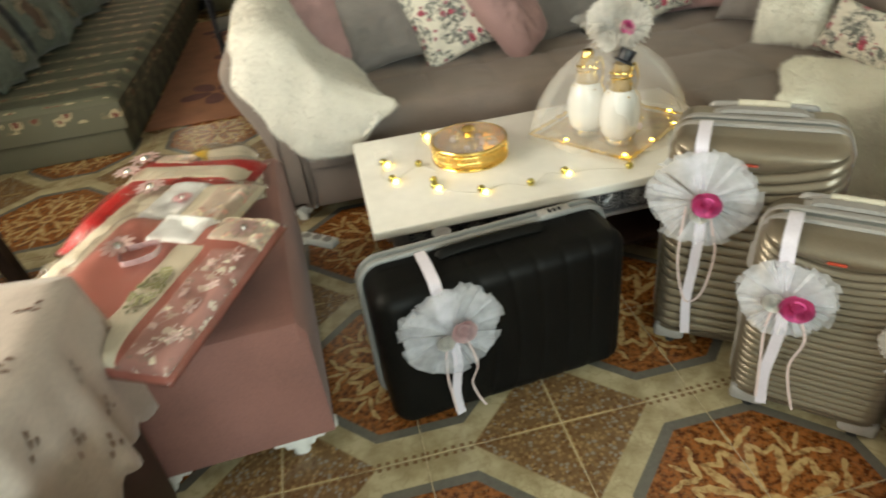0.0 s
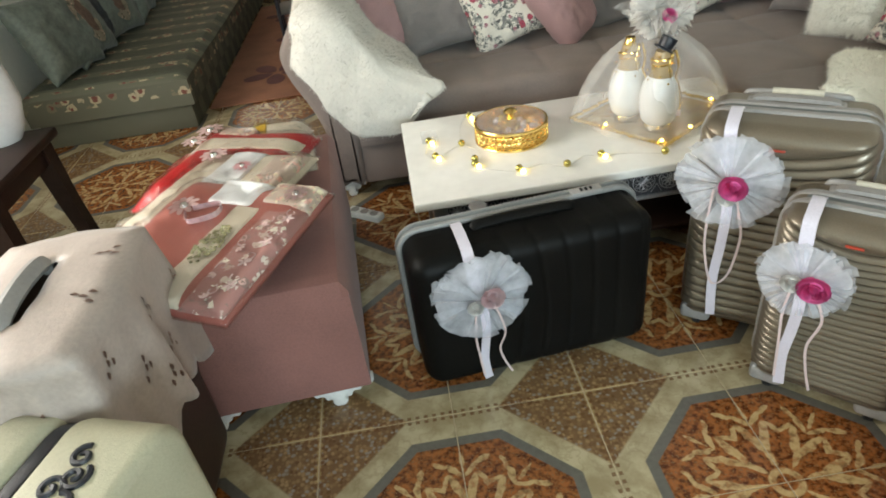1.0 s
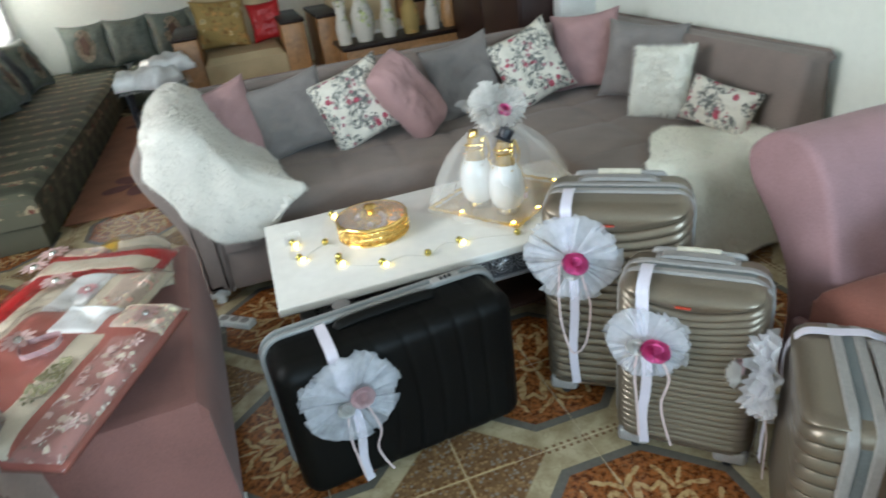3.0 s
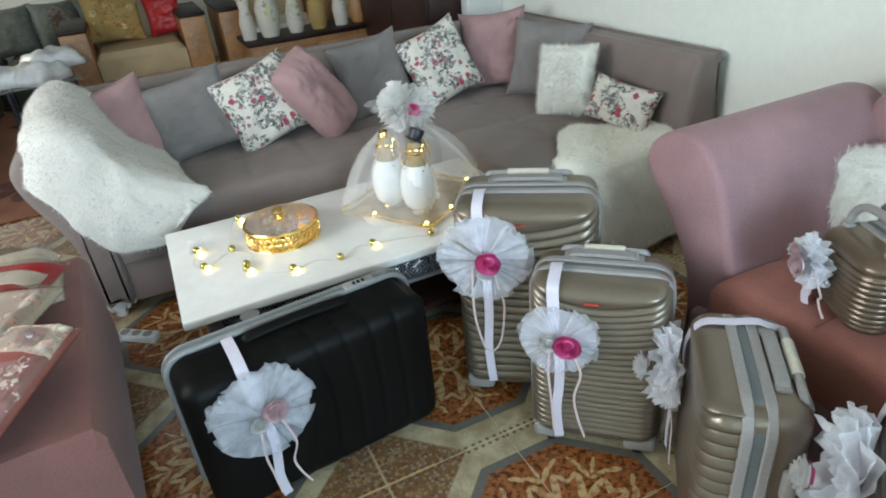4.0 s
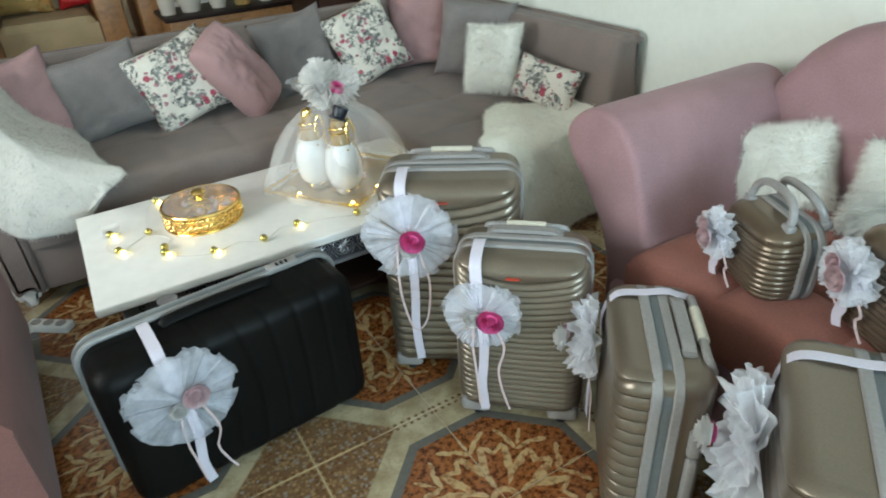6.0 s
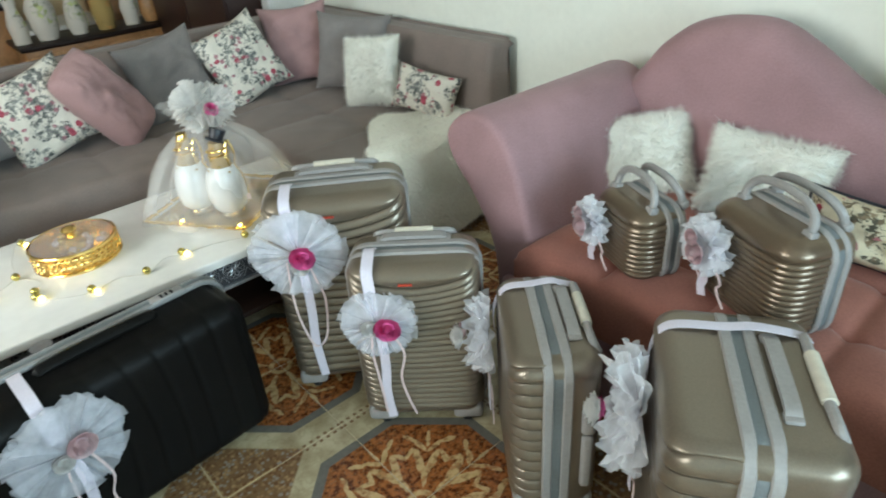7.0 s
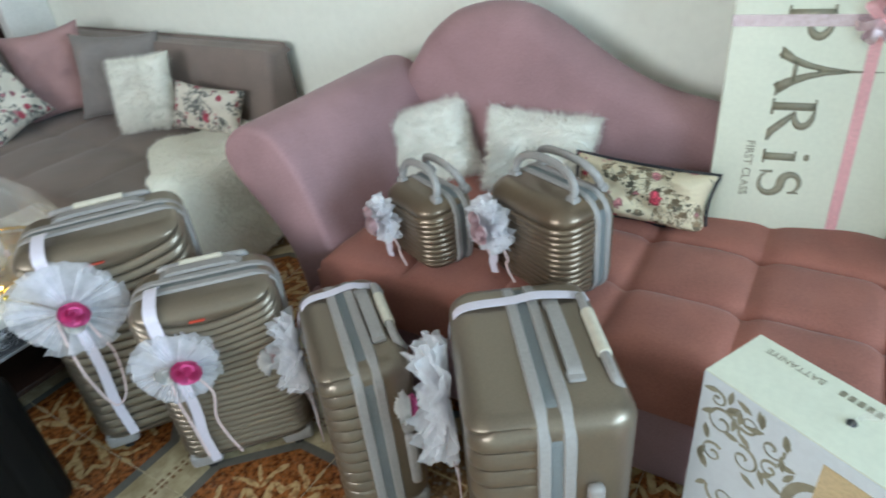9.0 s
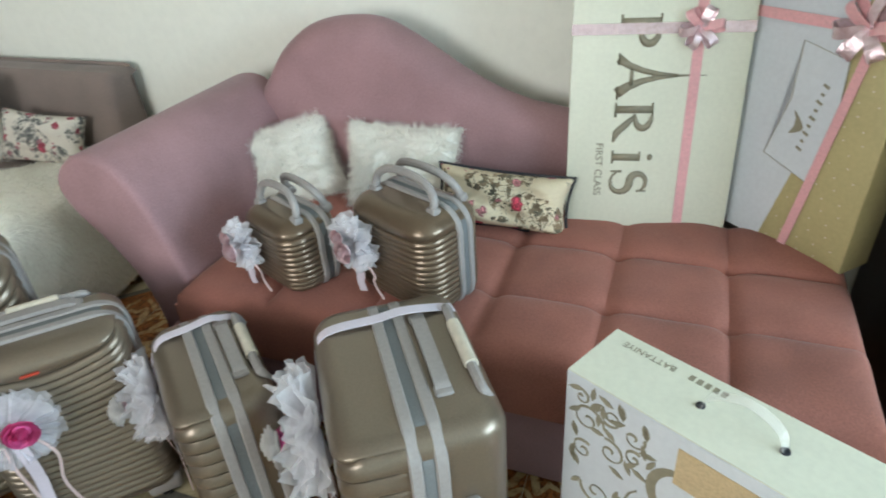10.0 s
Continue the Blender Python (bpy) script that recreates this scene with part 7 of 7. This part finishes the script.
def low_cabinet():
    ob = thing("low_cabinet", 1.78, 5.12, 0, 0, "low oak cabinet with dark wooden top", "cabinet")
    part("body", one_box(0, 0, 0.27, 0.98, 0.40, 0.54, 0.008), "oak", ob)
    part("top", one_box(0, 0, 0.556, 1.04, 0.46, 0.032, 0.008), "darkwood", ob)
    for s in (-1, 1):
        dr = part("drawer", one_box(s * 0.24, -0.205, 0.30, 0.46, 0.016, 0.40, 0.006), "oak", ob)
        part("knob", lathe([(0, 0), (0.012, 0.004), (0.016, 0.016), (0, 0.02)], 12), "gold", dr, m=Matrix.Translation((s * 0.10, -0.213, 0.30)) @ Matrix.Rotation(radians(90), 4, "X"))
    profs = [[(0, 0), (0.05, 0), (0.07, 0.06), (0.06, 0.16), (0.035, 0.24), (0.04, 0.28), (0, 0.28)], [(0, 0), (0.06, 0), (0.085, 0.08), (0.09, 0.2), (0.05, 0.30), (0.055, 0.34), (0, 0.34)], [(0, 0), (0.05, 0), (0.06, 0.12), (0.035, 0.22), (0.05, 0.32), (0, 0.33)], [(0, 0), (0.055, 0), (0.075, 0.1), (0.07, 0.19), (0.03, 0.25), (0, 0.26)]]
    for x, k, mm in ((-0.46, 2, "porcelain"), (-0.30, 1, "porcelain"), (-0.10, 0, "porcelain"), (0.08, 3, "goldcloth"), (0.26, 2, "porcelain"), (0.40, 0, "oak")):
        vs = thing("ornament", 1.78 + x, 5.06, 0.572, 30 * k, "painted porcelain ornament on the cabinet" if mm == "porcelain" else "small brown ornament on the cabinet", "ornament", "cabinet ornaments")
        part("body", lathe(profs[k], 24), mm, vs)


low_cabinet()


def wardrobe():
    ob = thing("wardrobe", 2.41, 4.33, 0, 0, "tall dark mahogany wardrobe against the wall", "wardrobe")
    part("body", one_box(0, 0, 1.03, 0.42, 1.26, 2.06, 0.01), "door", ob)
    for s in (-1, 1):
        d = part("door", one_box(-0.216, s * 0.315, 1.03, 0.018, 0.61, 1.96, 0.006), "door", ob)
        part("handle", tube([(-0.235, s * 0.05, 0.95), (-0.25, s * 0.05, 1.0), (-0.235, s * 0.05, 1.1)], 0.006, 6), "gold", d)


wardrobe()


# dark mass past the chaise; unseen upper part added to block light from the seat
def end_cabinet():
    ob = thing("cupboard", 2.34, -1.02, 0, 0, "dark cupboard beyond the chaise end, made tall to shade the seat", "cupboard")
    part("body", one_box(0, 0, 0.98, 0.56, 0.62, 1.92, 0.01), "darkwood", ob)
    for s in (-1, 1):
        d = part("door", one_box(-0.286, s * 0.155, 0.98, 0.018, 0.30, 1.82, 0.006), "darkwood", ob)
        part("handle", tube([(-0.30, s * 0.03, 0.92), (-0.315, s * 0.03, 0.97), (-0.30, s * 0.03, 1.06)], 0.006, 6), "gold", d)


end_cabinet()
setting("trim", one_box(2.52, 3.62, 1.3, 0.24, 0.10, 2.59, 0.01), "white_plastic", "white painted pilaster beside the wardrobe", "trim")


def glass_table():
    ob = thing("glass_table", -0.12, 5.15, 0, 6, "small glass table with dark legs", "side table")
    part("glass_top", one_box(0, 0, 0.53, 0.50, 0.50, 0.010, 0.003), "clear", ob)
    part("lower_top", one_box(0, 0, 0.30, 0.44, 0.44, 0.010, 0.003), "navy", ob)
    for sx in (-1, 1):
        for sy in (-1, 1):
            part("leg", lathe([(0, 0), (0.02, 0), (0.016, 0.1), (0.016, 0.525), (0, 0.525)], 12), "navy", ob, m=Matrix.Translation((sx * 0.2, sy * 0.2, 0)))
    for k, (x, y, s) in enumerate(((-0.22, 5.10, 0.32), (-0.02, 5.22, 0.34), (-0.08, 5.02, 0.28))):
        pk = thing("wrapped_bundle", x, y, 0.536 + (0.05 if k == 1 else 0), 25 * k, "white plastic-wrapped bundle on the glass table", "bundle", "wrapped bundles")
        bm = pad(s, s * 0.8, 0.11, 1, 1, 0, 0.05, 0.03, seed=k * 5, wrinkle=0.05)
        part("wrap", bm, "white_wrap", pk, "", 0)


glass_table()


def curtain(y0, y1, z0, z1, material, label, seed, gather=0.0):
    ob = thing("curtain", X0 + 0.07, (y0 + y1) / 2, 0, 0, label, "curtain", "window curtains")
    bm = bmesh.new()
    rows = []
    for j in range(14):
        z = z0 + (z1 - z0) * j / 13
        waist = 1 - gather * math.exp(-((z - 1.0) / 0.35) ** 2)
        row = []
        for i in range(61):
            u = i / 60 - 0.5
            row.append(bm.verts.new((0.035 * math.sin(u * 60 + seed + 0.6 * math.sin(j * 0.6)), u * (y1 - y0) * waist, z)))
        rows.append(row)
    for a, b in zip(rows, rows[1:]):
        for i in range(60):
            bm.faces.new((a[i], a[i + 1], b[i + 1], b[i]))
    bmesh.ops.solidify(bm, geom=bm.faces[:], thickness=0.002)
    part("cloth", bm, material, ob, "", 0)


curtain(5.05, 5.90, 0.12, 2.4, "curtain", "gold satin curtain tied beside the window", 1, 0.2)
curtain(6.25, 7.15, 0.12, 2.4, "curtain", "gold satin curtain beside the window", 2, 0.06)
curtain(7.10, 7.95, 0.12, 2.4, "sheer", "white sheer curtain beside the gold curtain", 3)


# ---- floor tiles ----
def tile_mesh():
    bm = bmesh.new()
    a, b = 0.1985 / K, 0.1965 / K
    lo = [bm.verts.new((sx * a, sy * a, -0.006)) for sx, sy in ((-1, -1), (1, -1), (1, 1), (-1, 1))]
    mid = [bm.verts.new((sx * a, sy * a, -0.0012)) for sx, sy in ((-1, -1), (1, -1), (1, 1), (-1, 1))]
    hi = [bm.verts.new((sx * b, sy * b, 0.0)) for sx, sy in ((-1, -1), (1, -1), (1, 1), (-1, 1))]
    for p, q in ((lo, mid), (mid, hi)):
        for i in range(4):
            bm.faces.new((p[i], p[(i + 1) % 4], q[(i + 1) % 4], q[i]))
    bm.faces.new(hi)
    return mesh_of("tile", bm, "tile", 20)


def lay_tiles():
    me = tile_mesh()
    far = bmesh.new()
    i0, i1 = int((K * X0 - 0.5) / 0.4) - 1, int((K * X1 - 0.5) / 0.4) + 1
    for i in range(i0, i1):
        for j in range(-11, 20):
            x, y = 0.70 + 0.4 * i, 0.885 + 0.2 + 0.4 * j
            if y > K * Y1:
                continue
            if -1 <= j <= 11:
                ob = new("tile", me)
                ob.location = (x, y, 0)
                ob.parent = floor
            else:
                a = 0.1985
                far.faces.new([far.verts.new(((x + sx * a) / K, (y + sy * a) / K, -0.0005)) for sx, sy in ((-1, -1), (1, -1), (1, 1), (-1, 1))])
    rest = part("tile_field", far, "tile", floor)
    rest["kind"] = "stuff"


lay_tiles()
